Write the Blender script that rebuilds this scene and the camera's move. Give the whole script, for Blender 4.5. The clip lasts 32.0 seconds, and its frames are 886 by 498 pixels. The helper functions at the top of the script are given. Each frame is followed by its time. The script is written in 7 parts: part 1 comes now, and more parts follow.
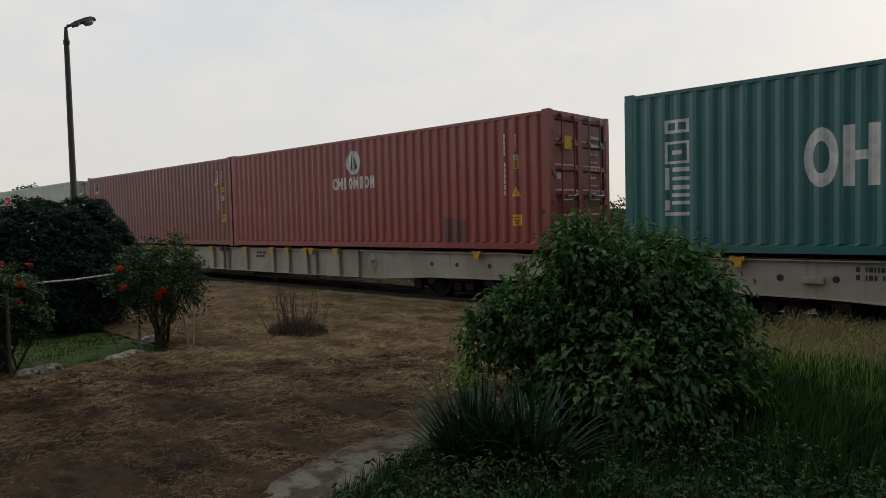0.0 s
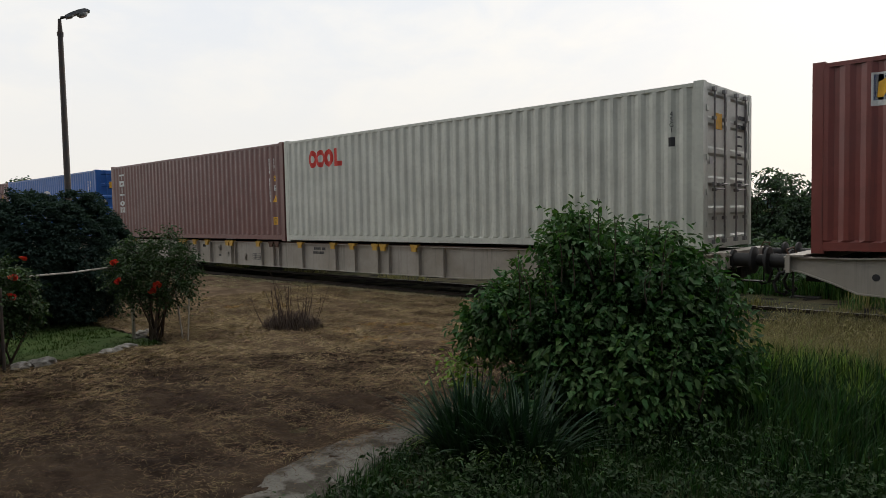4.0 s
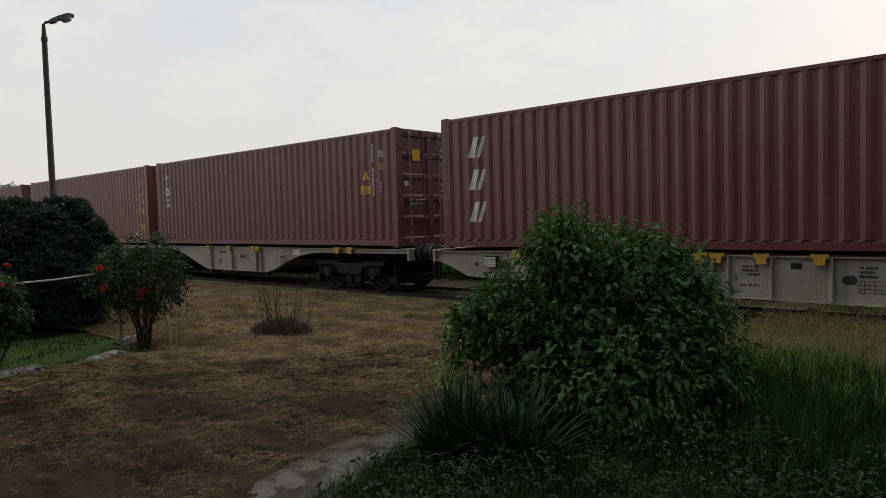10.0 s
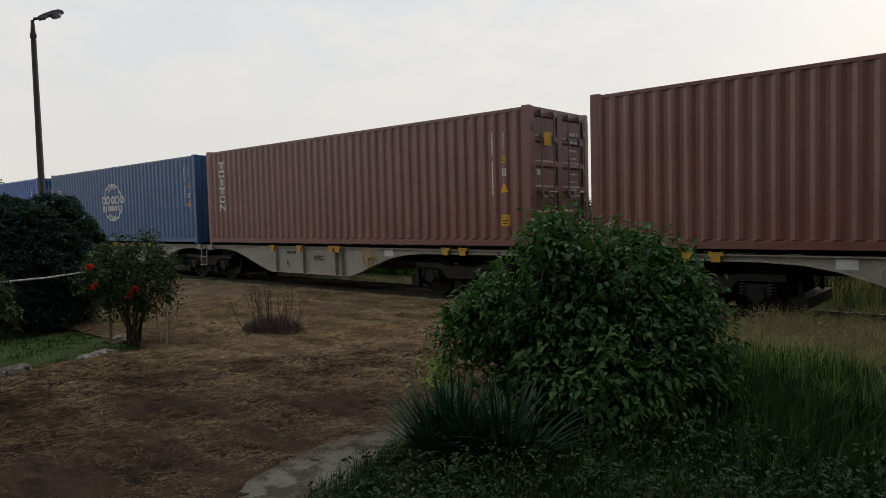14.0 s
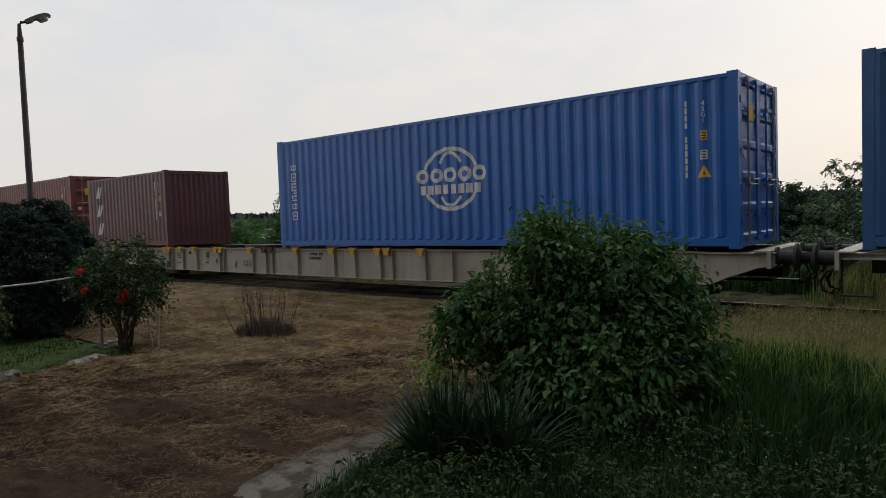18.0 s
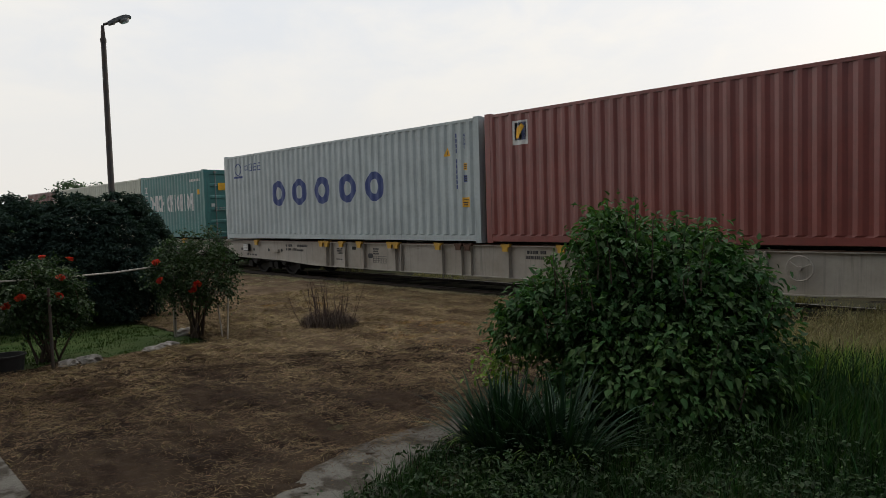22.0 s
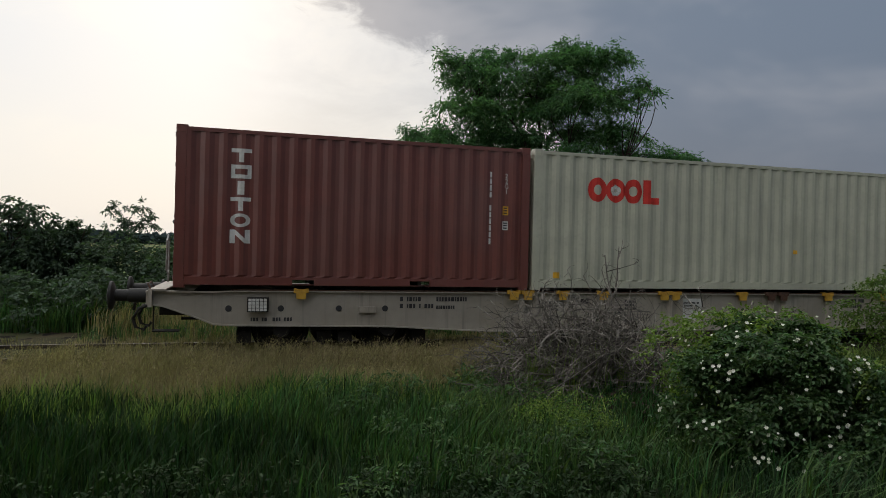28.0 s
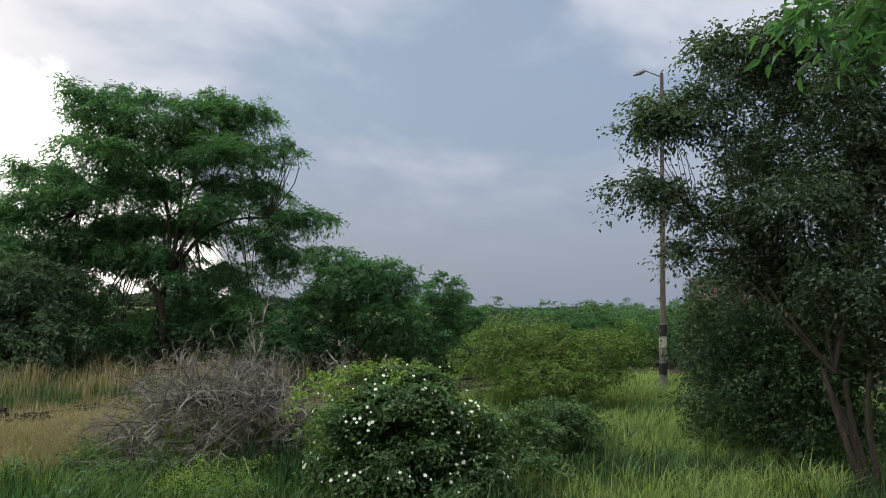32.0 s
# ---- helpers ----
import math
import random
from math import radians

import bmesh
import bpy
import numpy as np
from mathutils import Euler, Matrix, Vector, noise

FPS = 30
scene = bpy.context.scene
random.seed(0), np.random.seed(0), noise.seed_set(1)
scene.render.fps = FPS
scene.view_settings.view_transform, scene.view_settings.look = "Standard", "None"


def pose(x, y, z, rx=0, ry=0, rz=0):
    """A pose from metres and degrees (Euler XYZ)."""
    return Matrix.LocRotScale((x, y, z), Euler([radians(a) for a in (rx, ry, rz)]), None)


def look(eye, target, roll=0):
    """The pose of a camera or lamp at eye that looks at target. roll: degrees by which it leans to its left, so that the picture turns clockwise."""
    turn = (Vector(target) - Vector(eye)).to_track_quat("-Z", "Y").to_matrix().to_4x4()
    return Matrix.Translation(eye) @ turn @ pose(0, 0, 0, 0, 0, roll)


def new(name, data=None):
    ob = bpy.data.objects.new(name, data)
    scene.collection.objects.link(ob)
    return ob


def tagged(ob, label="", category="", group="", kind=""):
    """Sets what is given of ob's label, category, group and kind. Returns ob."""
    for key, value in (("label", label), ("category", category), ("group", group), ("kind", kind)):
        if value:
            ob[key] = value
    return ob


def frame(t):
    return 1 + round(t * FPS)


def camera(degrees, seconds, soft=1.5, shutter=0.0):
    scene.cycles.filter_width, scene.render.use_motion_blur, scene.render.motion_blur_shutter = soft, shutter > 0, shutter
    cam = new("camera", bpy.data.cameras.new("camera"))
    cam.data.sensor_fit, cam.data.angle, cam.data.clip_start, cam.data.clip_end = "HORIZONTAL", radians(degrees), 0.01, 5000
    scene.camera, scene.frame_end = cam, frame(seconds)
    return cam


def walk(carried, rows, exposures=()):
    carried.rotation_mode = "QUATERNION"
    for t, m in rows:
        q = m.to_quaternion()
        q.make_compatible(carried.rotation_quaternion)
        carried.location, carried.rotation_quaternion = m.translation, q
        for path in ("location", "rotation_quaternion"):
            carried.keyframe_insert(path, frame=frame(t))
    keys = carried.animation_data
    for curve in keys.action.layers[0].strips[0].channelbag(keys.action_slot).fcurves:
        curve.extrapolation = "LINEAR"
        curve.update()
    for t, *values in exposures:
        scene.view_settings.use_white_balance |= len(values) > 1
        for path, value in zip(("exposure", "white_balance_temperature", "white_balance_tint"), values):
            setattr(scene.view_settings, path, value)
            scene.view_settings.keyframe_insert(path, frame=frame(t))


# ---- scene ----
# ---- camera, world, light ----
cam = camera(66.6, 32.0, soft=0.55)
EXPOSURES = [(0, -0.1), (1.5, 0.05), (3, 0.25), (6, 0.05), (9, -0.03), (21, -0.03), (22, 0.12), (23, 0.05), (24, -0.03), (26.5, -0.1), (27, -0.15), (28, 0.05), (29, 0.3), (30, 0.48), (31, 0.74), (32, 1.05)]
walk(cam, [
    (0, pose(0.000, 0.000, 1.887, 87.41, 1.38, 42.64)),
    (0.5, pose(0.000, 0.000, 1.887, 87.11, 1.18, 42.57)),
    (1, pose(0.000, 0.000, 1.887, 86.63, 0.99, 42.29)),
    (1.5, pose(0.000, 0.000, 1.887, 86.65, 0.93, 42.20)),
    (2, pose(0.000, 0.000, 1.887, 86.77, 0.96, 42.21)),
    (2.5, pose(0.000, 0.000, 1.887, 87.06, 1.02, 42.51)),
    (3, pose(0.000, 0.000, 1.887, 87.07, 1.10, 42.67)),
    (3.5, pose(0.000, 0.000, 1.887, 86.96, 1.16, 42.29)),
    (5.5, pose(0.000, 0.000, 1.887, 87.01, 1.08, 42.21)),
    (6, pose(0.000, 0.000, 1.887, 87.02, 1.20, 41.95)),
    (6.5, pose(0.000, 0.000, 1.887, 86.86, 1.11, 41.91)),
    (7, pose(0.000, 0.000, 1.887, 86.81, 1.25, 41.72)),
    (7.5, pose(0.000, 0.000, 1.887, 86.93, 1.23, 41.59)),
    (8, pose(0.000, 0.000, 1.887, 87.11, 1.28, 41.54)),
    (8.5, pose(0.000, 0.000, 1.887, 87.36, 1.07, 41.56)),
    (9, pose(0.000, 0.000, 1.887, 87.43, 1.48, 41.38)),
    (9.5, pose(0.000, 0.000, 1.887, 87.36, 1.44, 41.10)),
    (10, pose(0.000, 0.000, 1.887, 87.20, 1.60, 41.30)),
    (10.5, pose(0.000, 0.000, 1.887, 87.10, 1.64, 41.91)),
    (11, pose(0.000, 0.000, 1.887, 87.23, 0.51, 42.26)),
    (11.5, pose(0.000, 0.000, 1.887, 87.05, 1.39, 41.87)),
    (12, pose(0.000, 0.000, 1.887, 87.05, 1.49, 41.63)),
    (12.5, pose(0.000, 0.000, 1.887, 86.98, 1.75, 41.40)),
    (13, pose(0.000, 0.000, 1.887, 87.01, 1.80, 41.27)),
    (13.5, pose(0.000, 0.000, 1.887, 87.16, 1.45, 41.09)),
    (14, pose(0.000, 0.000, 1.887, 87.08, 1.47, 40.61)),
    (14.5, pose(0.000, 0.000, 1.887, 87.06, 1.74, 40.56)),
    (16.5, pose(0.000, 0.000, 1.887, 87.42, 1.40, 40.27)),
    (17, pose(0.000, 0.000, 1.887, 87.58, 1.38, 40.30)),
    (17.5, pose(0.000, 0.000, 1.887, 87.55, 1.52, 40.23)),
    (18, pose(0.000, 0.000, 1.887, 87.10, 2.09, 39.91)),
    (18.5, pose(0.000, 0.000, 1.887, 86.74, 1.69, 39.31)),
    (19, pose(0.000, 0.000, 1.887, 86.67, 1.53, 39.49)),
    (19.5, pose(0.000, 0.000, 1.887, 86.81, 1.37, 39.62)),
    (20, pose(0.000, 0.000, 1.887, 86.84, 1.66, 41.07)),
    (20.5, pose(0.000, 0.000, 1.887, 86.83, 1.46, 41.94)),
    (21, pose(0.000, 0.000, 1.887, 86.43, 1.53, 43.02)),
    (21.5, pose(0.000, 0.000, 1.887, 86.23, 1.47, 44.41)),
    (22, pose(0.000, 0.000, 1.887, 86.88, 1.64, 45.18)),
    (22.5, pose(0.000, 0.000, 1.887, 87.39, 1.25, 44.65)),
    (23, pose(0.000, 0.000, 1.887, 87.54, 1.57, 44.51)),
    (24, pose(0.000, 0.000, 1.887, 87.36, 1.57, 41.48)),
    (24.5, pose(0.000, 0.000, 1.887, 87.61, 2.16, 42.08)),
    (26.5, pose(-0.089, -0.099, 1.872, 88.18, 1.27, 27.22)),
    (27, pose(-0.072, 0.002, 1.883, 88.73, -0.76, 14.39)),
    (27.5, pose(0.034, -0.002, 1.849, 88.94, -2.58, -0.20)),
    (28, pose(0.117, 0.082, 1.863, 90.01, -1.40, -15.90)),
    (28.5, pose(0.026, 0.018, 1.902, 91.41, -2.04, -24.44)),
    (29, pose(-0.001, -0.007, 1.893, 92.24, -2.05, -28.40)),
    (29.5, pose(-0.040, -0.007, 1.897, 93.01, -2.64, -31.86)),
    (30, pose(0.034, 0.046, 1.884, 93.94, -2.84, -33.65)),
    (30.5, pose(0.010, 0.034, 1.893, 93.72, -1.98, -34.34)),
    (31, pose(-0.014, 0.065, 1.897, 94.56, -1.91, -36.94)),
    (31.5, pose(-0.011, 0.091, 1.897, 95.43, -1.38, -41.61)),
    (32, pose(0.017, 0.114, 1.907, 95.28, -1.43, -45.90)),
], exposures=EXPOSURES)


def math_node(tree, op, a, b=None, clamp=False):
    n = tree.nodes.new("ShaderNodeMath")
    n.operation, n.use_clamp = op, clamp
    for i, v in enumerate((a, b)):
        if v is None:
            continue
        if isinstance(v, (int, float)):
            n.inputs[i].default_value = v
        else:
            tree.links.new(v, n.inputs[i])
    return n.outputs[0]


def mix_color(tree, fac, a, b, blend="MIX"):
    n = tree.nodes.new("ShaderNodeMix")
    n.data_type, n.blend_type = "RGBA", blend
    for s, v in ((n.inputs[0], fac), (n.inputs[6], a), (n.inputs[7], b)):
        if isinstance(v, (int, float)):
            s.default_value = v
        elif isinstance(v, tuple):
            s.default_value = (*v[:3], 1)
        else:
            tree.links.new(v, s)
    return n.outputs[2]


def noise_tex(tree, vector, scale, detail=4, rough=0.55, distort=0.0):
    n = tree.nodes.new("ShaderNodeTexNoise")
    n.inputs["Scale"].default_value, n.inputs["Detail"].default_value = scale, detail
    n.inputs["Roughness"].default_value, n.inputs["Distortion"].default_value = rough, distort
    if vector is not None:
        tree.links.new(vector, n.inputs["Vector"])
    return n.outputs[0]


def ramp(tree, value, lo, hi):
    n = tree.nodes.new("ShaderNodeMapRange")
    n.interpolation_type = "SMOOTHSTEP"
    n.inputs[1].default_value, n.inputs[2].default_value = lo, hi
    tree.links.new(value, n.inputs[0])
    return n.outputs[0]


def scaled(tree, vector, s):
    n = tree.nodes.new("ShaderNodeMapping")
    n.inputs["Scale"].default_value = s
    tree.links.new(vector, n.inputs["Vector"])
    return n.outputs[0]


# overcast sky: bright broken cloud over the far fields, a dark rain front to one side
world = bpy.data.worlds.new("sky")
scene.world = world
world.use_nodes = True
wt = world.node_tree
wt.nodes.clear()
wo, bg = wt.nodes.new("ShaderNodeOutputWorld"), wt.nodes.new("ShaderNodeBackground")
tc, sep = wt.nodes.new("ShaderNodeTexCoord"), wt.nodes.new("ShaderNodeSeparateXYZ")
wt.links.new(tc.outputs["Generated"], sep.inputs[0])
sx, sy, sz = sep.outputs
sky = wt.nodes.new("ShaderNodeTexSky")
sky.sky_type, sky.sun_disc = "NISHITA", False
sky.sun_elevation, sky.sun_rotation, sky.air_density, sky.dust_density = radians(24), radians(-4), 1.2, 3.0
flat = scaled(wt, tc.outputs["Generated"], (1, 1, 2.2))
big, mid = noise_tex(wt, flat, 1.6, 5, 0.55, 0.4), noise_tex(wt, flat, 6.0, 6, 0.6, 0.3)
# the rain front's edge sinks from left to right, with torn shreds along it
front = math_node(wt, "ADD", math_node(wt, "MULTIPLY", math_node(wt, "MAXIMUM", sx, -0.05), 0.34), math_node(wt, "SUBTRACT", sz, 0.362))
front = math_node(wt, "ADD", front, math_node(wt, "MULTIPLY", math_node(wt, "SUBTRACT", big, 0.5), 0.10))
front = math_node(wt, "ADD", front, math_node(wt, "MULTIPLY", math_node(wt, "SUBTRACT", noise_tex(wt, flat, 13.0, 7, 0.62, 0.5), 0.5), 0.11))
front = math_node(wt, "ADD", front, math_node(wt, "MULTIPLY", ramp(wt, sx, 0.36, 0.56), 0.32))
away = ramp(wt, math_node(wt, "SUBTRACT", sy, math_node(wt, "MULTIPLY", sx, 1.6)), -0.9, 0.5)
away = math_node(wt, "MAXIMUM", away, ramp(wt, sy, -0.15, 0.25))
dark = math_node(wt, "MULTIPLY", ramp(wt, front, -0.008, 0.028), ramp(wt, sx, -0.22, 0.0))
dark = math_node(wt, "MULTIPLY", dark, math_node(wt, "SUBTRACT", 1.0, math_node(wt, "MULTIPLY", ramp(wt, sz, 0.5, 0.8), 0.85)))
soft_dark = ramp(wt, math_node(wt, "ADD", math_node(wt, "MULTIPLY", big, 0.6), math_node(wt, "MULTIPLY", mid, 0.4)), 0.40, 0.60)
bright = mix_color(wt, soft_dark, (0.86, 0.838, 0.80), (0.745, 0.765, 0.795))
low = ramp(wt, sz, 0.0, 0.32)
bright = mix_color(wt, low, (0.80, 0.775, 0.735), bright)
# the cloud thickens towards the rain front, in soft billows
thick = math_node(wt, "MULTIPLY", ramp(wt, sx, -0.10, 0.16), math_node(wt, "ADD", math_node(wt, "MULTIPLY", ramp(wt, mid, 0.35, 0.65), 0.5), 0.5))
bright = mix_color(wt, thick, bright, mix_color(wt, 1.0, bright, (0.80, 0.795, 0.79), "MULTIPLY"))
rain = mix_color(wt, ramp(wt, noise_tex(wt, flat, 2.6, 4, 0.5, 0.3), 0.36, 0.62), (0.155, 0.195, 0.26), (0.325, 0.34, 0.385))
rain = mix_color(wt, ramp(wt, sz, 0.04, 0.34), (0.138, 0.162, 0.21), rain)
cloud = mix_color(wt, dark, bright, rain)
nishita = mix_color(wt, 1.0, sky.outputs[0], (0.10, 0.10, 0.10), "MULTIPLY")
cloud = mix_color(wt, 0.06, cloud, nishita)
# unseen sky shaped for its light: dimmed behind the viewpoint, boosted overhead
cloud = mix_color(wt, 1.0, cloud, mix_color(wt, away, (0.52, 0.54, 0.58), (1.0, 1.0, 1.0)), "MULTIPLY")
cloud = mix_color(wt, 1.0, cloud, mix_color(wt, ramp(wt, sz, 0.42, 0.95), (1.0, 1.0, 1.0), (2.3, 2.27, 2.2)), "MULTIPLY")
wt.links.new(cloud, bg.inputs["Color"])
bg.inputs["Strength"].default_value = 1.0
wt.links.new(bg.outputs[0], wo.inputs[0])

sun = new("sun", bpy.data.lights.new("sun", "SUN"))
sun.data.energy, sun.data.angle, sun.data.color = 0.55, radians(40), (1, 0.95, 0.87)
sun.matrix_world = look((0, 60, 28), (0, 0, 0))

# ---- materials ----


def material(name, color, rough=0.6, metal=0.0, second=None, scale=8.0, spread=(0.35, 0.7), bump=0.0, bump_scale=40.0,
             stretch=(1, 1, 1), island=0.0, rust=0.0, rust_color=(0.10, 0.045, 0.025), streak=0.0, through_light=0.0, per_object=0.0, gloss=0.5):
    m = bpy.data.materials.new(name)
    m.use_nodes = True
    t = m.node_tree
    t.nodes.clear()
    out, p = t.nodes.new("ShaderNodeOutputMaterial"), t.nodes.new("ShaderNodeBsdfPrincipled")
    co = t.nodes.new("ShaderNodeTexCoord").outputs["Object"]
    v = scaled(t, co, stretch)
    second = second or tuple(c * 0.72 for c in color)
    col = mix_color(t, ramp(t, noise_tex(t, v, scale, 5, 0.6), *spread), color, second)
    fine = noise_tex(t, v, scale * 9, 3, 0.6)
    col = mix_color(t, math_node(t, "MULTIPLY", ramp(t, fine, 0.45, 0.75), 0.25), col, tuple(c * 0.55 for c in color))
    if streak:
        st = noise_tex(t, scaled(t, co, (5.0, 5.0, 0.22)), 2.2, 5, 0.65)
        col = mix_color(t, math_node(t, "MULTIPLY", ramp(t, st, 0.52, 0.75), streak), col, tuple(c * 0.45 + 0.012 for c in color))
        st2 = noise_tex(t, scaled(t, co, (0.5, 0.5, 0.3)), 1.3, 3, 0.5)
        col = mix_color(t, math_node(t, "MULTIPLY", ramp(t, st2, 0.45, 0.7), streak * 0.6), col, tuple(c * 0.7 + 0.05 for c in color))
    if rust:
        r1 = noise_tex(t, scaled(t, co, (2.2, 2.2, 1.0)), 3.2, 7, 0.72)
        col = mix_color(t, ramp(t, r1, 0.80 - rust * 0.12, 0.86 - rust * 0.10), col, rust_color)
    if island or per_object:
        if per_object:
            rnd = t.nodes.new("ShaderNodeObjectInfo").outputs["Random"]
        else:
            rnd = t.nodes.new("ShaderNodeNewGeometry").outputs["Random Per Island"]
        amount = island or per_object
        hsv = t.nodes.new("ShaderNodeHueSaturation")
        val = math_node(t, "ADD", math_node(t, "MULTIPLY", rnd, amount), 1 - amount * 0.5)
        hue = math_node(t, "ADD", math_node(t, "MULTIPLY", math_node(t, "FRACT", math_node(t, "MULTIPLY", rnd, 7.31)), 0.05 * amount), 0.5 - 0.025 * amount)
        t.links.new(val, hsv.inputs["Value"])
        t.links.new(hue, hsv.inputs["Hue"])
        t.links.new(col, hsv.inputs["Color"])
        col = hsv.outputs[0]
    t.links.new(col, p.inputs["Base Color"])
    p.inputs["Metallic"].default_value = metal
    p.inputs["Specular IOR Level"].default_value = gloss
    rr = math_node(t, "ADD", math_node(t, "MULTIPLY", noise_tex(t, v, scale * 3, 3), 0.25), rough - 0.12, True)
    t.links.new(rr, p.inputs["Roughness"])
    if bump:
        b = t.nodes.new("ShaderNodeBump")
        b.inputs["Strength"].default_value, b.inputs["Distance"].default_value = min(bump, 1.0), 0.02
        t.links.new(noise_tex(t, v, bump_scale, 5, 0.65), b.inputs["Height"])
        t.links.new(b.outputs[0], p.inputs["Normal"])
    if through_light:
        tr, mx = t.nodes.new("ShaderNodeBsdfTranslucent"), t.nodes.new("ShaderNodeMixShader")
        lit = mix_color(t, 1.0, col, (1.10, 1.34, 0.62), "MULTIPLY")
        t.links.new(lit, tr.inputs["Color"])
        mx.inputs[0].default_value = through_light
        t.links.new(p.outputs[0], mx.inputs[1])
        t.links.new(tr.outputs[0], mx.inputs[2])
        t.links.new(mx.outputs[0], out.inputs[0])
    else:
        t.links.new(p.outputs[0], out.inputs[0])
    return m


def paint(name, color, rust=0.3, streak=0.5, rough=0.38):
    return material(name, tuple(c * 0.92 for c in color), rough, 0.0, tuple(c * 0.75 for c in color), 1.4, (0.35, 0.7), 0.12, 60, (1, 1, 1), rust=rust * 0.45, streak=streak, gloss=0.8)


RED = paint("oxide_red_paint", (0.30, 0.045, 0.035), 0.3, 0.55)
RED_B = paint("faded_red_paint", (0.23, 0.055, 0.045), 0.4, 0.7)
BROWN = paint("red_brown_paint", (0.180, 0.070, 0.060), 0.4, 0.6)
BROWN_B = paint("rust_brown_paint", (0.228, 0.086, 0.068), 0.5, 0.6)
BROWN_C = paint("deep_red_brown_paint", (0.185, 0.052, 0.042), 0.4, 0.6)
MAROON = paint("maroon_paint", (0.165, 0.04, 0.042), 0.3, 0.55)
MAROON_B = paint("dark_maroon_paint", (0.125, 0.034, 0.038), 0.4, 0.5)
BLUE = paint("blue_paint", (0.005, 0.128, 0.49), 0.1, 0.3)
BLUE_B = paint("faded_blue_paint", (0.035, 0.12, 0.30), 0.3, 0.6)
TEAL = paint("teal_green_paint", (0.032, 0.165, 0.165), 0.4, 0.6)
TEAL_B = paint("light_teal_paint", (0.055, 0.22, 0.21), 0.5, 0.7)
WHITE = paint("off_white_paint", (0.60, 0.62, 0.55), 0.25, 0.5)
CREAM = paint("cream_paint", (0.56, 0.57, 0.46), 0.35, 0.5)
PALE = paint("pale_grey_blue_paint", (0.42, 0.49, 0.50), 0.35, 0.7)
WAGON = material("wagon_grey_paint", (0.38, 0.35, 0.305), 0.6, 0, (0.28, 0.25, 0.205), 1.2, (0.3, 0.7), 0.15, 50, rust=0.35, streak=0.8)
YELLOW = material("yellow_paint", (0.56, 0.33, 0.035), 0.6, 0, (0.36, 0.2, 0.03), 6, rust=0.6)
RUSTY = material("rusty_steel", (0.11, 0.055, 0.035), 0.8, 0.2, (0.05, 0.03, 0.022), 9, bump=0.3)
STEEL_DARK = material("greasy_dark_steel", (0.020, 0.018, 0.017), 0.7, 0.1, (0.012, 0.011, 0.010), 7, bump=0.2, gloss=0.3)
TREAD = material("worn_wheel_steel", (0.016, 0.014, 0.013), 0.7, 0.1, (0.011, 0.010, 0.009), 5, gloss=0.3)
RAIL = material("rail_steel", (0.06, 0.045, 0.036), 0.5, 0.4, (0.04, 0.028, 0.022), 8)
RUBBER = material("black_rubber", (0.018, 0.018, 0.018), 0.7, 0, None, 10)
GALV = material("galvanised_rod", (0.33, 0.33, 0.33), 0.5, 0.5, (0.2, 0.18, 0.16), 6)
MARK_WHITE = material("white_stencil_paint", (0.66, 0.67, 0.66), 0.6, 0, (0.5, 0.5, 0.48), 5)
MARK_BLUE = material("navy_stencil_paint", (0.035, 0.06, 0.20), 0.6, 0, (0.06, 0.09, 0.22), 5)
MARK_RED = material("red_stencil_paint", (0.62, 0.035, 0.025), 0.6, 0, (0.5, 0.03, 0.02), 5)
MARK_DARK = material("black_stencil_paint", (0.03, 0.03, 0.035), 0.6, 0, None, 5)
MARK_YELLOW = material("yellow_label", (0.80, 0.43, 0.02), 0.55, 0, (0.62, 0.34, 0.03), 8)
PALE_BAND = material("worn_white_band", (0.34, 0.32, 0.27), 0.8, 0, (0.18, 0.165, 0.13), 9, (0.4, 0.6))
POST = material("dark_painted_post", (0.055, 0.05, 0.047), 0.6, 0.2, (0.09, 0.06, 0.045), 5, rust=0.4)
LAMP_GREY = material("lamp_housing_grey", (0.20, 0.20, 0.20), 0.5, 0.3, None, 6)
GLASS = material("lamp_glass", (0.35, 0.36, 0.36), 0.12, 0, (0.3, 0.3, 0.3), 4)
WOOD_POLE = material("weathered_pole_wood", (0.125, 0.105, 0.09), 0.85, 0, (0.07, 0.055, 0.046), 6, bump=0.4, stretch=(4, 4, 0.4), gloss=0.15)
CONCRETE = material("old_concrete", (0.155, 0.147, 0.13), 0.92, 0, (0.06, 0.052, 0.041), 3.8, (0.46, 0.60), bump=1.0, bump_scale=40, gloss=0.1)
STONE = material("whitish_stone", (0.36, 0.34, 0.31), 0.9, 0, (0.16, 0.15, 0.13), 9, bump=0.8, bump_scale=20, per_object=0.4, gloss=0.15)
GROUND = material("soil_and_turf", (0.036, 0.042, 0.018), 0.95, 0, (0.055, 0.044, 0.026), 0.35, (0.35, 0.65), 0.6, 18, gloss=0.1)
FIELD = material("far_fields", (0.075, 0.115, 0.04), 0.95, 0, (0.16, 0.15, 0.065), 0.006, (0.44, 0.56), 0.2, 2, (1, 2.2, 1), gloss=0.05)
MULCH = material("dry_mown_thatch", (0.062, 0.043, 0.028), 0.95, 0, (0.021, 0.013, 0.009), 1.6, (0.34, 0.66), 1.0, 60, (0.8, 1.9, 1), gloss=0.1)
# paler copy of the thatch, standing for better-lit ground farther off
LIT_THATCH = material("lit_thatch_tone", (0.165, 0.118, 0.074), 0.95, 0, (0.078, 0.051, 0.031), 1.3, (0.34, 0.66), 1.0, 60, (0.8, 1.9, 1), gloss=0.1)
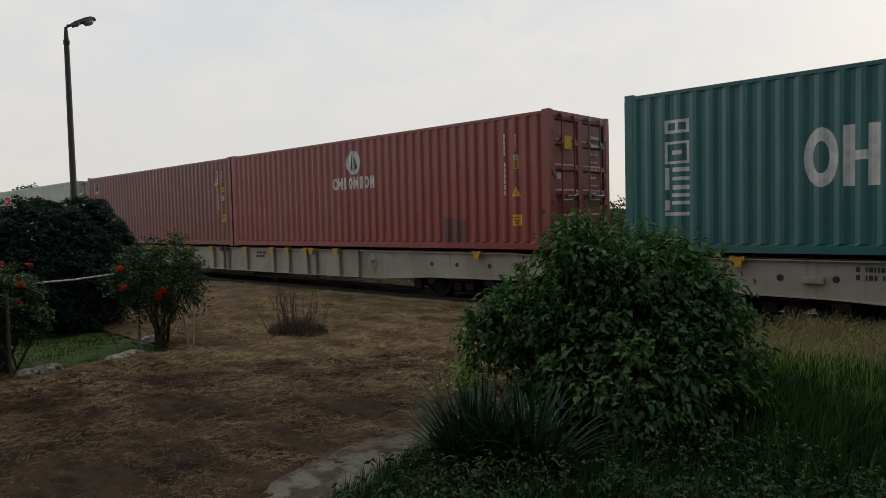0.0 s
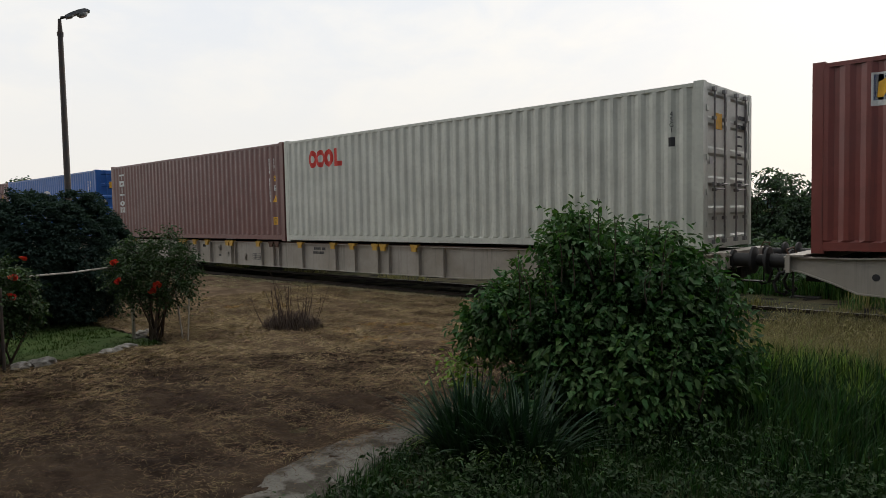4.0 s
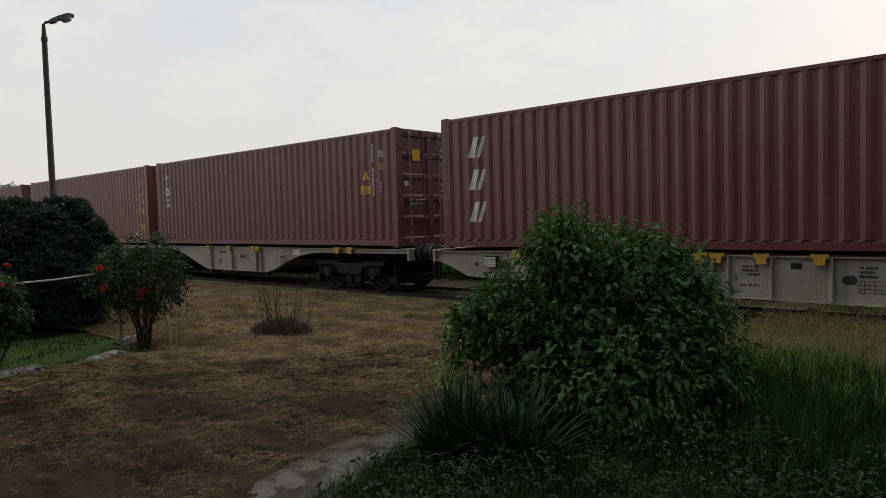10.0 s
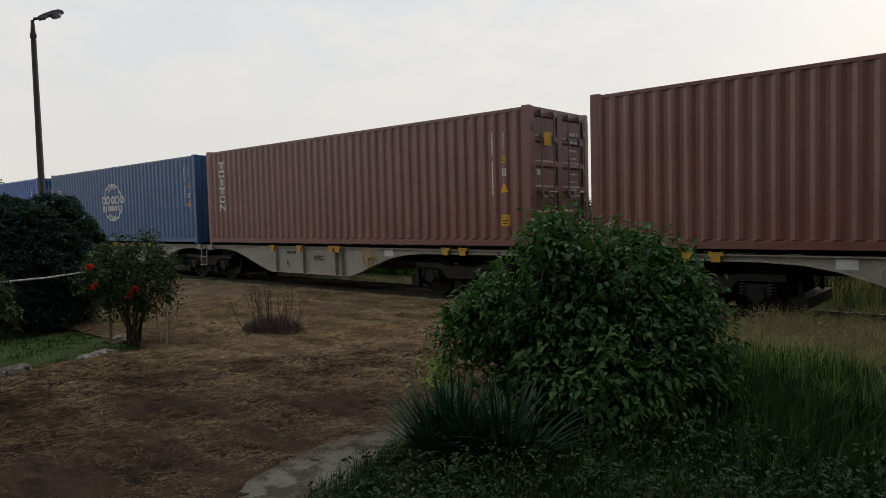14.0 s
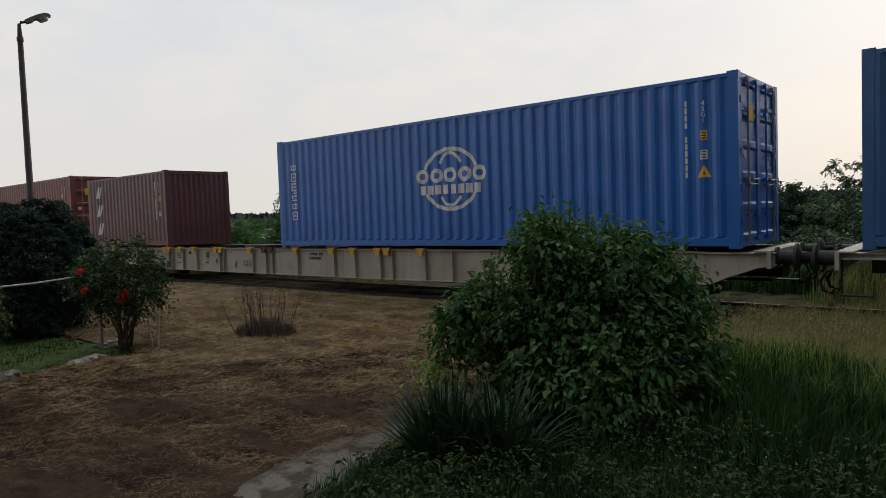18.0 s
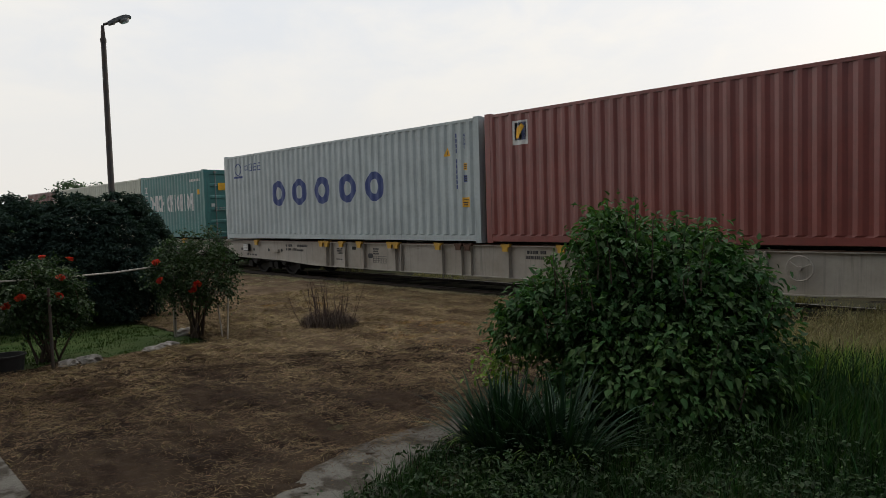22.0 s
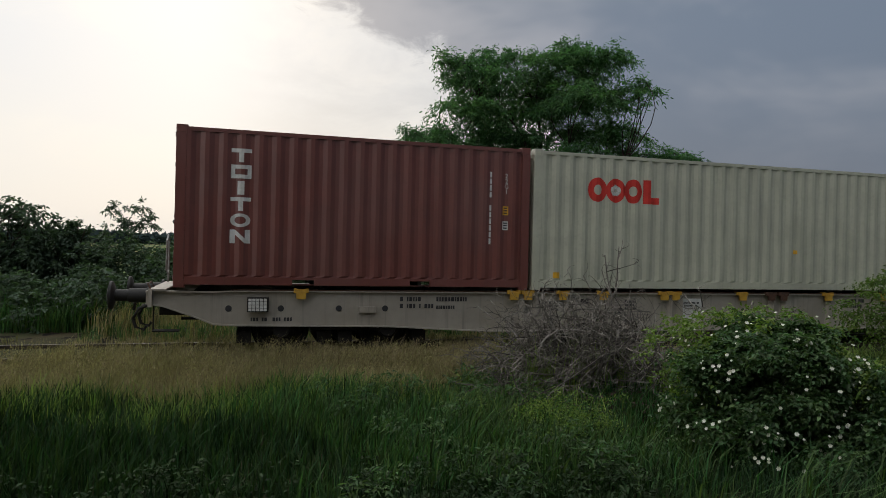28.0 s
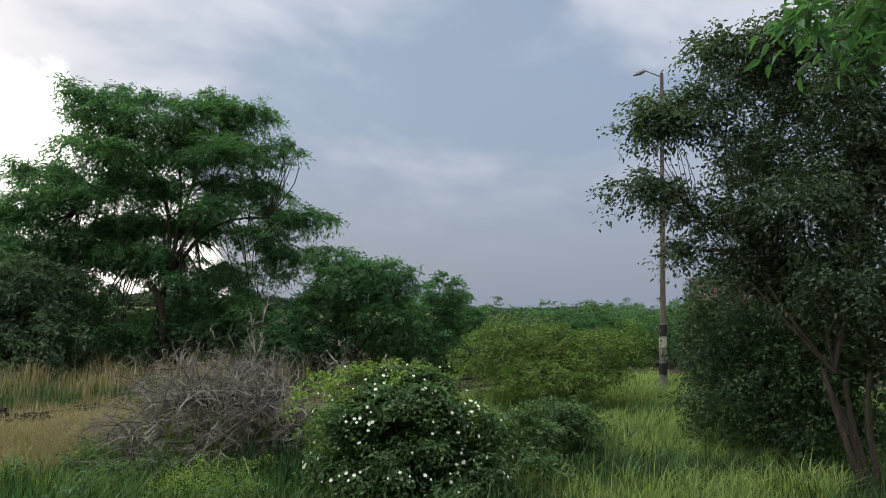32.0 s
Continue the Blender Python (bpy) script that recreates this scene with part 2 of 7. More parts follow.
# near black: the shade under the wagons is included in this ballast colour
BALLAST = material("dirty_shaded_ballast", (0.020, 0.017, 0.015), 0.95, 0, (0.012, 0.011, 0.010), 5, bump=1.0, bump_scale=26, gloss=0.05)
STRAW = material("straw", (0.200, 0.143, 0.083), 0.9, 0, (0.058, 0.037, 0.024), 1.0, (0.36, 0.64), island=1.1, through_light=0.12, stretch=(0.8, 1.9, 1), gloss=0.1)
# paler copy of the straw, for the same painted brightening
STRAW_LIT = material("lit_straw_tone", (0.34, 0.255, 0.155), 0.9, 0, (0.16, 0.112, 0.068), 1.0, (0.36, 0.64), island=1.0, through_light=0.15, stretch=(0.8, 1.9, 1), gloss=0.1)
STUBBLE = material("orange_stubble", (0.44, 0.25, 0.095), 0.9, 0, (0.28, 0.165, 0.07), 0.9, island=0.8, through_light=0.2, gloss=0.1)
STUBBLE_GREY = material("bleached_stubble", (0.42, 0.355, 0.26), 0.9, 0, (0.27, 0.22, 0.155), 0.9, island=0.8, through_light=0.2, gloss=0.1)
GRASS = material("green_grass", (0.040, 0.094, 0.032), 0.65, 0, (0.068, 0.122, 0.040), 0.5, island=1.5, through_light=0.33, gloss=0.15)
# darker copy of the green grass, with the foreground shade in its colour
GRASS_SHADED = material("shaded_green_grass", (0.020, 0.049, 0.019), 0.65, 0, (0.031, 0.062, 0.022), 0.5, island=1.5, through_light=0.3, gloss=0.15)
GRASS_PALE = material("pale_grass", (0.205, 0.275, 0.078), 0.7, 0, (0.125, 0.195, 0.050), 0.5, island=0.9, through_light=0.35, gloss=0.2)
GRASS_DRY = material("dry_grass", (0.28, 0.235, 0.14), 0.8, 0, (0.20, 0.175, 0.095), 0.9, island=0.9, through_light=0.3, gloss=0.15)
LAWN = material("short_lawn", (0.034, 0.066, 0.017), 0.8, 0, (0.052, 0.075, 0.024), 2, island=0.6, through_light=0.25, gloss=0.15)
LEAF_BUSH = material("broad_shrub_leaf", (0.036, 0.084, 0.030), 0.55, 0, (0.060, 0.118, 0.036), 1.2, island=1.0, through_light=0.30, gloss=0.16)
LEAF_YOUNG = material("young_yellow_green_leaf", (0.15, 0.23, 0.038), 0.5, 0, (0.10, 0.17, 0.03), 2, island=0.7, through_light=0.4)
LEAF_TREE = material("tree_leaf", (0.056, 0.136, 0.066), 0.6, 0, (0.082, 0.168, 0.072), 0.5, island=1.0, through_light=0.52, gloss=0.3)
LEAF_HEDGE = material("yellow_green_shrub_leaf", (0.115, 0.175, 0.042), 0.55, 0, (0.085, 0.140, 0.036), 1.2, island=0.9, through_light=0.4, gloss=0.25)
LEAF_DULL = material("dull_thicket_leaf", (0.078, 0.130, 0.080), 0.65, 0, (0.102, 0.152, 0.090), 0.6, island=0.9, through_light=0.4, gloss=0.2)
LEAF_DULL_DARK = material("hedge_leaf", (0.040, 0.074, 0.034), 0.6, 0, (0.058, 0.098, 0.040), 0.9, island=0.9, through_light=0.3, gloss=0.25)
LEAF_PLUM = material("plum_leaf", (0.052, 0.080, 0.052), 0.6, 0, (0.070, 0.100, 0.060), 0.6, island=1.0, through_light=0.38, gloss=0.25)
# lifted towards grey: haze over the far thicket is mixed into the leaf colour
LEAF_DARK = material("hazed_dark_tree_leaf", (0.054, 0.088, 0.060), 0.6, 0, (0.07, 0.108, 0.066), 0.6, island=0.9, through_light=0.32, gloss=0.25)
LEAF_CONIFER = material("conifer_scale", (0.029, 0.050, 0.044), 0.85, 0, (0.038, 0.062, 0.052), 1.5, island=0.3, through_light=0.15, gloss=0.1)
LEAF_ROSE = material("rose_leaf", (0.024, 0.05, 0.018), 0.55, 0, (0.042, 0.072, 0.024), 2, island=0.9, through_light=0.2, gloss=0.25)
LEAF_WEED = material("low_weed_leaf", (0.020, 0.042, 0.016), 0.6, 0, (0.032, 0.058, 0.020), 2, island=0.9, through_light=0.2, gloss=0.15)
LEAF_WILD = material("wild_rose_leaf", (0.078, 0.138, 0.056), 0.55, 0, (0.050, 0.098, 0.042), 1.6, island=1.1, through_light=0.36, gloss=0.25)
LEAF_SWORD = material("sword_leaf", (0.016, 0.040, 0.022), 0.5, 0, (0.026, 0.054, 0.028), 3, island=0.9, through_light=0.12, gloss=0.18)
# aerial haze is painted in: a paler, bluer leaf colour for the horizon
LEAF_FAR = material("hazed_woodland", (0.045, 0.068, 0.07), 0.95, 0, (0.055, 0.08, 0.078), 0.05, island=0.35, gloss=0.05)
PETAL_RED = material("red_petal", (0.66, 0.035, 0.03), 0.55, 0, (0.75, 0.10, 0.05), 20, island=0.4, through_light=0.15)
PETAL_WHITE = material("white_petal", (0.76, 0.76, 0.70), 0.6, 0, None, 20, through_light=0.25)
BARK = material("bark", (0.05, 0.04, 0.032), 0.9, 0, (0.028, 0.023, 0.019), 5, bump=0.7, stretch=(3, 3, 0.6), gloss=0.2)
TWIG = material("dead_grey_twig", (0.235, 0.220, 0.198), 0.9, 0, (0.075, 0.066, 0.058), 5, island=1.2, gloss=0.1)
TWIG_BROWN = material("brown_twig", (0.085, 0.058, 0.042), 0.9, 0, (0.05, 0.035, 0.028), 5, island=0.6)


# ---- building helpers ----


class Geo:
    """Collects faces for one mesh."""

    def __init__(self):
        self.v, self.f, self.weld = [], [], False

    def add(self, verts, faces):
        n = len(self.v)
        self.v += [tuple(p) for p in verts]
        self.f += [tuple(i + n for i in f) for f in faces]
        return self

    def box(self, x0, x1, y0, y1, z0, z1, c=0.0):
        """A box whose four upright edges along its longest side are cut by c."""
        if not c:
            p = [(x, y, z) for x in (x0, x1) for y in (y0, y1) for z in (z0, z1)]
            return self.add(p, [(0, 1, 3, 2), (4, 6, 7, 5), (0, 4, 5, 1), (2, 3, 7, 6), (0, 2, 6, 4), (1, 5, 7, 3)])
        ring = [(x0 + c, y0), (x1 - c, y0), (x1, y0 + c), (x1, y1 - c), (x1 - c, y1), (x0 + c, y1), (x0, y1 - c), (x0, y0 + c)]
        return self.prism([(x, y) for x, y in ring], "z", z0, z1)

    def prism(self, ring, axis, a, b):
        """A polygon drawn out along an axis; the ring holds the two other coordinates in order x, y, z."""
        n = len(ring)
        put = {"x": lambda p, h: (h, p[0], p[1]), "y": lambda p, h: (p[0], h, p[1]), "z": lambda p, h: (p[0], p[1], h)}[axis]
        v = [put(p, a) for p in ring] + [put(p, b) for p in ring]
        f = [tuple(range(n))[::-1], tuple(range(n, 2 * n))] + [(i, (i + 1) % n, n + (i + 1) % n, n + i) for i in range(n)]
        return self.add(v, f)

    def strip(self, top, bottom, y0, y1):
        """A plate between two lines of (x, z) of equal length, of thickness y0 to y1."""
        n = len(top)
        v = [(x, y, z) for y in (y0, y1) for line in (top, bottom) for x, z in line]
        f = []
        for i in range(n - 1):
            a, b, c, d = i, i + 1, n + i + 1, n + i
            f += [(a, d, c, b), (a + 2 * n, b + 2 * n, c + 2 * n, d + 2 * n), (a, b, b + 2 * n, a + 2 * n), (d, d + 2 * n, c + 2 * n, c)]
        f += [(0, 2 * n, 3 * n, n), (n - 1, 2 * n - 1, 4 * n - 1, 3 * n - 1)]
        return self.add(v, f)

    def tube(self, pts, radii, n=8, caps=True):
        pts = [Vector(p) for p in pts]
        radii = radii if isinstance(radii, (list, tuple)) else [radii] * len(pts)
        v, f = [], []
        for i, p in enumerate(pts):
            d = (pts[min(i + 1, len(pts) - 1)] - pts[max(i - 1, 0)]).normalized()
            a = d.orthogonal().normalized()
            b = d.cross(a)
            v += [p + (a * math.cos(6.2832 * k / n) + b * math.sin(6.2832 * k / n)) * radii[i] for k in range(n)]
        for i in range(len(pts) - 1):
            f += [(i * n + k, i * n + (k + 1) % n, (i + 1) * n + (k + 1) % n, (i + 1) * n + k) for k in range(n)]
        if caps:
            f += [tuple(range(n))[::-1], tuple(range((len(pts) - 1) * n, len(pts) * n))]
        return self.add(v, f)

    def lathe(self, profile, n=24, axis="y", center=(0, 0, 0)):
        """A profile of (radius, height) turned round an axis."""
        v, f = [], []
        for r, h in profile:
            for k in range(n):
                c, s = r * math.cos(6.2832 * k / n), r * math.sin(6.2832 * k / n)
                p = {"y": (c, h, s), "x": (h, c, s), "z": (c, s, h)}[axis]
                v.append((p[0] + center[0], p[1] + center[1], p[2] + center[2]))
        m = len(profile)
        for i in range(m - 1):
            f += [(i * n + k, i * n + (k + 1) % n, (i + 1) * n + (k + 1) % n, (i + 1) * n + k) for k in range(n)]
        f += [tuple(range(n))[::-1], tuple(range((m - 1) * n, m * n))]
        return self.add(v, f)

    def mesh(self, name, smooth=False):
        m = bpy.data.meshes.new(name)
        m.from_pydata(self.v, [], self.f)
        m.validate()
        bm = bmesh.new()
        bm.from_mesh(m)
        if self.weld:
            bmesh.ops.remove_doubles(bm, verts=bm.verts, dist=0.0004)
        bmesh.ops.recalc_face_normals(bm, faces=bm.faces)
        bm.to_mesh(m)
        bm.free()
        if smooth:
            m.shade_smooth()
            m.set_sharp_from_angle(angle=radians(40))
        return m


def np_mesh(name, verts, faces):
    """A mesh from arrays: verts (n, 3), faces (m, k)."""
    m = bpy.data.meshes.new(name)
    k = faces.shape[1]
    m.vertices.add(len(verts))
    m.vertices.foreach_set("co", verts.astype(np.float32).ravel())
    m.loops.add(faces.size)
    m.loops.foreach_set("vertex_index", faces.astype(np.int32).ravel())
    m.polygons.add(len(faces))
    m.polygons.foreach_set("loop_start", np.arange(0, faces.size, k, dtype=np.int32))
    m.update(calc_edges=True)
    return m


def part(name, geo, mat, parent=None, label="", smooth=False, m=None, kind=""):
    """Links one mesh object, under a thing or a part. geo: a Geo or a ready mesh that may be shared."""
    data = geo.mesh(name, smooth) if isinstance(geo, Geo) else geo
    ob = new(name, data)
    if not data.materials:
        data.materials.append(mat)
    if data.materials[0] != mat:
        ob.material_slots[0].link = "OBJECT"
        ob.material_slots[0].material = mat
    if parent:
        ob.parent = parent
    if m is not None:
        ob.matrix_basis = m
    return tagged(ob, label, kind=kind)


def thing(name, label, category, group="", at=(0, 0, 0)):
    ob = new(name)
    ob.empty_display_size = 0.2
    ob.location = at
    return tagged(ob, label, category, group)


SHARED = {}


def shared(key, build, smooth=False):
    """A mesh made once and used by many parts."""
    if key not in SHARED:
        g = Geo()
        build(g)
        SHARED[key] = g.mesh(str(key[0]), smooth)
    return SHARED[key]


def letters(text, size, mat_name="letters"):
    """Flat lettering in the built-in font as a mesh in the x-z plane, facing -y, its middle at the origin."""
    key = ("letters", text, size)
    if key not in SHARED:
        c = bpy.data.curves.new("letters", "FONT")
        c.body, c.size, c.align_x, c.align_y, c.extrude = text, size, "CENTER", "CENTER", 0.002
        c.resolution_u, c.space_line = 2, 0.82
        ob = new("letters", c)
        m = bpy.data.meshes.new_from_object(ob.evaluated_get(bpy.context.evaluated_depsgraph_get()))
        bpy.data.objects.remove(ob)
        m.transform(pose(0, 0, 0, 90))
        m.materials.clear()
        SHARED[key] = m
    return SHARED[key]


# ---- containers ----
TRACK_Y, FACE_Y, DECK = 12.73, 11.51, 1.155
PITCH, DEPTH = 0.278, 0.030
BREAKS = (0.0, 0.064, 0.139, 0.203)


def groove(x):
    """How far the corrugated side lies back at x."""
    u = (x - 0.16) % PITCH
    if u < 0.064:
        return 0.006
    if u < 0.139:
        return 0.006 + DEPTH * (u - 0.064) / 0.075
    if u < 0.203:
        return 0.006 + DEPTH
    return 0.006 + DEPTH * (PITCH - u) / 0.075


def side_breaks(a, b):
    out = {round(a, 5), round(b, 5)}
    k = math.floor((a - 0.16) / PITCH)
    while 0.16 + k * PITCH < b:
        for q in BREAKS:
            x = 0.16 + k * PITCH + q
            if a < x < b:
                out.add(round(x, 5))
        k += 1
    return sorted(out)


def side_panel(g, length, height):
    xs = side_breaks(0.14, length - 0.14)
    n = len(xs)
    zs = (0.17, 0.205, height - 0.075, height - 0.05)
    ins = (0.0, 1.0, 1.0, 0.0)
    v = [(x, 0.03 * (1 - k) + groove(x) * k, z) for z, k in zip(zs, ins) for x in xs]
    g.add(v, [(r * n + i, r * n + i + 1, (r + 1) * n + i + 1, (r + 1) * n + i) for r in range(3) for i in range(n - 1)])
    # inner skin, so that the panel has thickness
    g.add([(xs[0], 0.06, 0.17), (xs[-1], 0.06, 0.17), (xs[-1], 0.06, height - 0.05), (xs[0], 0.06, height - 0.05)], [(0, 1, 2, 3)])


def end_panel(g, height):
    w = 2.438
    ys = [0.14 + (w - 0.28) * i / 44 for i in range(45)]
    off = lambda i: (0.01, 0.01, 0.045, 0.045)[i % 4]
    v = [(off(i), y, z) for z in (0.16, height - 0.09) for i, y in enumerate(ys)]
    g.add(v, [(i, i + 1, 45 + i + 1, 45 + i) for i in range(44)])
    g.box(0.05, 0.06, 0.14, w - 0.14, 0.16, height - 0.09)


def door_leaf(g, height):
    """One door leaf, 1.07 wide, with recessed bands; at x = 0 facing -x, from y = 0."""
    w, z0, z1 = 1.07, 0.17, height - 0.13
    bands = 5
    zs, off = [z0], [0.012]
    for i in range(bands):
        a = z0 + (z1 - z0) * (i + 0.08) / bands
        b = z0 + (z1 - z0) * (i + 0.92) / bands
        zs += [a, a + 0.04, b - 0.04, b]
        off += [0.012, 0.048, 0.048, 0.012]
    zs.append(z1), off.append(0.012)
    for y0, y1, k in ((0.0, 0.09, 0), (0.09, w - 0.09, 1), (w - 0.09, w, 0)):
        v = [(0.012 + (o - 0.012) * k, y, z) for z, o in zip(zs, off) for y in (y0, y1)]
        g.add(v, [(2 * i, 2 * i + 1, 2 * i + 3, 2 * i + 2) for i in range(len(zs) - 1)])
    g.box(0.05, 0.06, 0, w, z0, z1)


def lock_rod(g, height):
    g.tube([(-0.025, 0, 0.10), (-0.025, 0, height - 0.06)], 0.017, 8)
    for z in (0.14, height - 0.10):
        g.box(-0.05, 0.01, -0.05, 0.05, z - 0.035, z + 0.035)
    for z in (0.55, 1.15, height - 0.6):
        g.box(-0.045, 0.012, -0.04, 0.04, z - 0.03, z + 0.03)


def casting(g):
    g.box(0, 0.178, 0, 0.162, 0, 0.118, 0.012)
    g.box(0.055, 0.123, -0.002, 0.02, 0.03, 0.09)


def polygon_mark(length, polys):
    """A painted mark that follows the corrugated side: areas given by outlines of (x, z), inner outlines cut out."""
    xs = set()
    for p in polys:
        for x, z in p:
            xs.add(round(x, 5))
    a, b = min(xs), max(xs)
    xs |= set(side_breaks(a, b))
    xs |= {round(a + (b - a) * i / 24, 5) for i in range(25)}
    xs = sorted(xs)

    def spans(x):
        hits = []
        for p in polys:
            for (x0, z0), (x1, z1) in zip(p, p[1:] + p[:1]):
                if (x0 <= x) != (x1 <= x):
                    hits.append(z0 + (z1 - z0) * (x - x0) / (x1 - x0))
        return sorted(hits)

    g = Geo()
    g.weld = True
    for x0, x1 in zip(xs, xs[1:]):
        if x1 - x0 < 1e-4:
            continue
        s0, s1 = spans(x0 + 1e-5), spans(x1 - 1e-5)
        if len(s0) != len(s1):
            continue
        y0, y1 = groove(x0) - 0.003, groove(x1) - 0.003
        for i in range(0, len(s0) - 1, 2):
            g.add([(x0, y0, s0[i]), (x1, y1, s1[i]), (x1, y1, s1[i + 1]), (x0, y0, s0[i + 1])], [(0, 1, 2, 3)])
    return g


def rect(x0, x1, z0, z1):
    return [(x0, z0), (x1, z0), (x1, z1), (x0, z1)]


def ring(cx, cz, rx, rz, n=28, a0=0.0, a1=360.0):
    return [(cx + rx * math.cos(radians(a0 + (a1 - a0) * i / n)), cz + rz * math.sin(radians(a0 + (a1 - a0) * i / n))) for i in range(n)]


def hollow(x0, x1, z0, z1, w):
    return [rect(x0, x1, z0, z1), rect(x0 + w, x1 - w, z0 + w, z1 - w)]


def arc_band(cx, cz, rx, rz, w, a0, a1, n=18):
    out = [(cx + rx * math.cos(radians(a0 + (a1 - a0) * i / n)), cz + rz * math.sin(radians(a0 + (a1 - a0) * i / n))) for i in range(n + 1)]
    inn = [(cx + (rx - w) * math.cos(radians(a1 + (a0 - a1) * i / n)), cz + (rz - w) * math.sin(radians(a1 + (a0 - a1) * i / n))) for i in range(n + 1)]
    return out + inn


def sign_block(x0, x1, z0, z1, i):
    """A plain shape of one sign's size: frames, rings and bars by turns."""
    w = (x1 - x0) * 0.18
    k = i % 4
    cx, cz = (x0 + x1) / 2, (z0 + z1) / 2
    if k == 0:
        return hollow(x0, x1, z0 + w, z1 - w, w * 0.7) + [rect(cx - w * 0.4, cx + w * 0.4, z0 + w * 1.7, z1 - w * 1.7)]
    if k == 1:
        return hollow(x0, x1, z0, z1, w * 0.6) + [rect(x0 + 1.6 * w, x1 - 1.6 * w, cz - w * 0.5, cz + w * 0.5)]
    if k == 2:
        return [rect(x0, x0 + w * 0.9, z0, z1), rect(x0 + 1.6 * w, x1, z1 - w, z1), rect(x0 + 1.6 * w, x1, cz - w * 0.4, cz + w * 0.4), rect(x0 + 1.6 * w, x1, z0, z0 + w)]
    return [rect(x0, x1, z0, z0 + w * 0.8), rect(x0 + w * 1.4, x1, cz, cz + w * 0.8), rect(x0 + w * 1.4, x1, z1 - w * 0.8, z1), rect(x0, x0 + w, z0 + w * 1.2, cz + w)]


def code_column(x, z1, z0, n=11):
    step = (z1 - z0) / n
    return [rect(x - 0.02, x + 0.02, z1 - step * (i + 0.82), z1 - step * i) for i in range(n) if i != 4]


def container(name, label, length, height, mat, x, doors="right", marks=(), mark_color=MARK_WHITE, seed=0):
    """A steel box container: x is its lower end's place along the train."""
    rnd = random.Random(seed)
    w = 2.438
    c = thing(name, label, "shipping container", "containers on the train")
    P = lambda n, key, build, m=None, lab="", mt=mat, sm=False: part(n, shared(key, build, sm), mt, c, lab, m=m)
    hk = (length, height)
    P("side_panel", ("side_panel", hk), lambda g: side_panel(g, length, height))
    P("side_panel", ("side_panel", hk), lambda g: side_panel(g, length, height), pose(length, w, 0, 0, 0, 180))

    def roof(g):
        xs = [0.14 + (length - 0.28) * i / 60 for i in range(61)]
        v = [(xx, y, height - 0.03 + (0.012 if i % 4 in (1, 2) else 0)) for y in (0.06, w - 0.06) for i, xx in enumerate(xs)]
        g.add(v, [(i, i + 1, 61 + i + 1, 61 + i) for i in range(60)])
        g.box(0.14, length - 0.14, 0.06, w - 0.06, height - 0.06, height - 0.05)
    P("roof_panel", ("roof_panel", hk), roof)

    def floor_deck(g):
        g.box(0.14, length - 0.14, 0.06, w - 0.06, 0.13, 0.16)
        for i in range(int(length / 0.9)):
            g.box(0.4 + i * 0.9, 0.47 + i * 0.9, 0.06, w - 0.06, 0.03, 0.13)
    P("underframe", ("underframe", hk), floor_deck, mt=STEEL_DARK)
    for y, turn in ((0, 0), (w, 180)):
        m = pose(0, 0, 0) if not turn else pose(length, w, 0, 0, 0, 180)
        P("top_rail", ("top_rail", hk), lambda g: g.box(0.17, length - 0.17, 0.004, 0.062, height - 0.09, height - 0.028, 0.006), m)

        def bottom_rail(g):
            if length < 7:
                cuts = [0.16, 1.85, 2.21, 3.85, 4.21, length - 0.16]
                for a, b in zip(cuts[::2], cuts[1::2]):
                    g.box(a, b, 0.004, 0.05, 0.045, 0.175)
                g.box(1.85, 2.21, 0.004, 0.05, 0.135, 0.175), g.box(3.85, 4.21, 0.004, 0.05, 0.135, 0.175)
            else:
                g.box(0.16, length - 0.16, 0.004, 0.05, 0.045, 0.175)
            g.box(0.16, length - 0.16, 0.05, 0.09, 0.045, 0.06)
        P("bottom_rail", ("bottom_rail", hk), bottom_rail, m)
    for px in (0, length):
        for py in (0, w):
            m = pose(px, py, 0) @ Matrix.Diagonal((1 if px == 0 else -1, 1 if py == 0 else -1, 1, 1))
            P("corner_post", ("corner_post", height), lambda g: g.prism([(0.002, 0.002), (0.155, 0.002), (0.155, 0.03), (0.06, 0.045), (0.06, 0.155), (0.002, 0.155)], "z", 0.118, height - 0.118), m)
            P("corner_casting", ("corner_casting",), casting, m)
            P("corner_casting", ("corner_casting",), casting, m @ pose(0, 0, height) @ Matrix.Diagonal((1, 1, -1, 1)))
    for px, sgn in ((0, 1), (length, -1)):
        m = pose(px, 0, 0) @ Matrix.Diagonal((sgn, 1, 1, 1))
        has_doors = (px == 0) == (doors == "left")
        P("end_sill", ("end_sill",), lambda g: g.box(0.006, 0.10, 0.155, w - 0.155, 0.02, 0.165), m)
        P("end_header", ("end_header", height), lambda g: g.box(0.006, 0.09, 0.155, w - 0.155, height - 0.13, height - 0.015), m)
        if not has_doors:
            P("end_wall", ("end_wall", height), lambda g: end_panel(g, height), m)
            continue
        for y in (0.145, 1.223):
            leaf = P("door", ("door", height), lambda g: door_leaf(g, height), m @ pose(0, y, 0))
            for yy in (0.30, 0.78):
                part("lock_rod", shared(("lock_rod", height), lambda g: lock_rod(g, height), True), GALV if rnd.random() < 0.6 else mat, leaf, m=pose(0, yy, 0))
                part("handle", shared(("handle",), lambda g: (g.tube([(-0.06, 0, 0), (-0.06, 0.38, 0.02)], 0.013, 6), g.box(-0.06, 0.012, -0.035, 0.035, -0.03, 0.03))), GALV, leaf, m=pose(0, yy - 0.3 * (yy > 0.5), 1.05 if yy < 0.5 else 1.14))
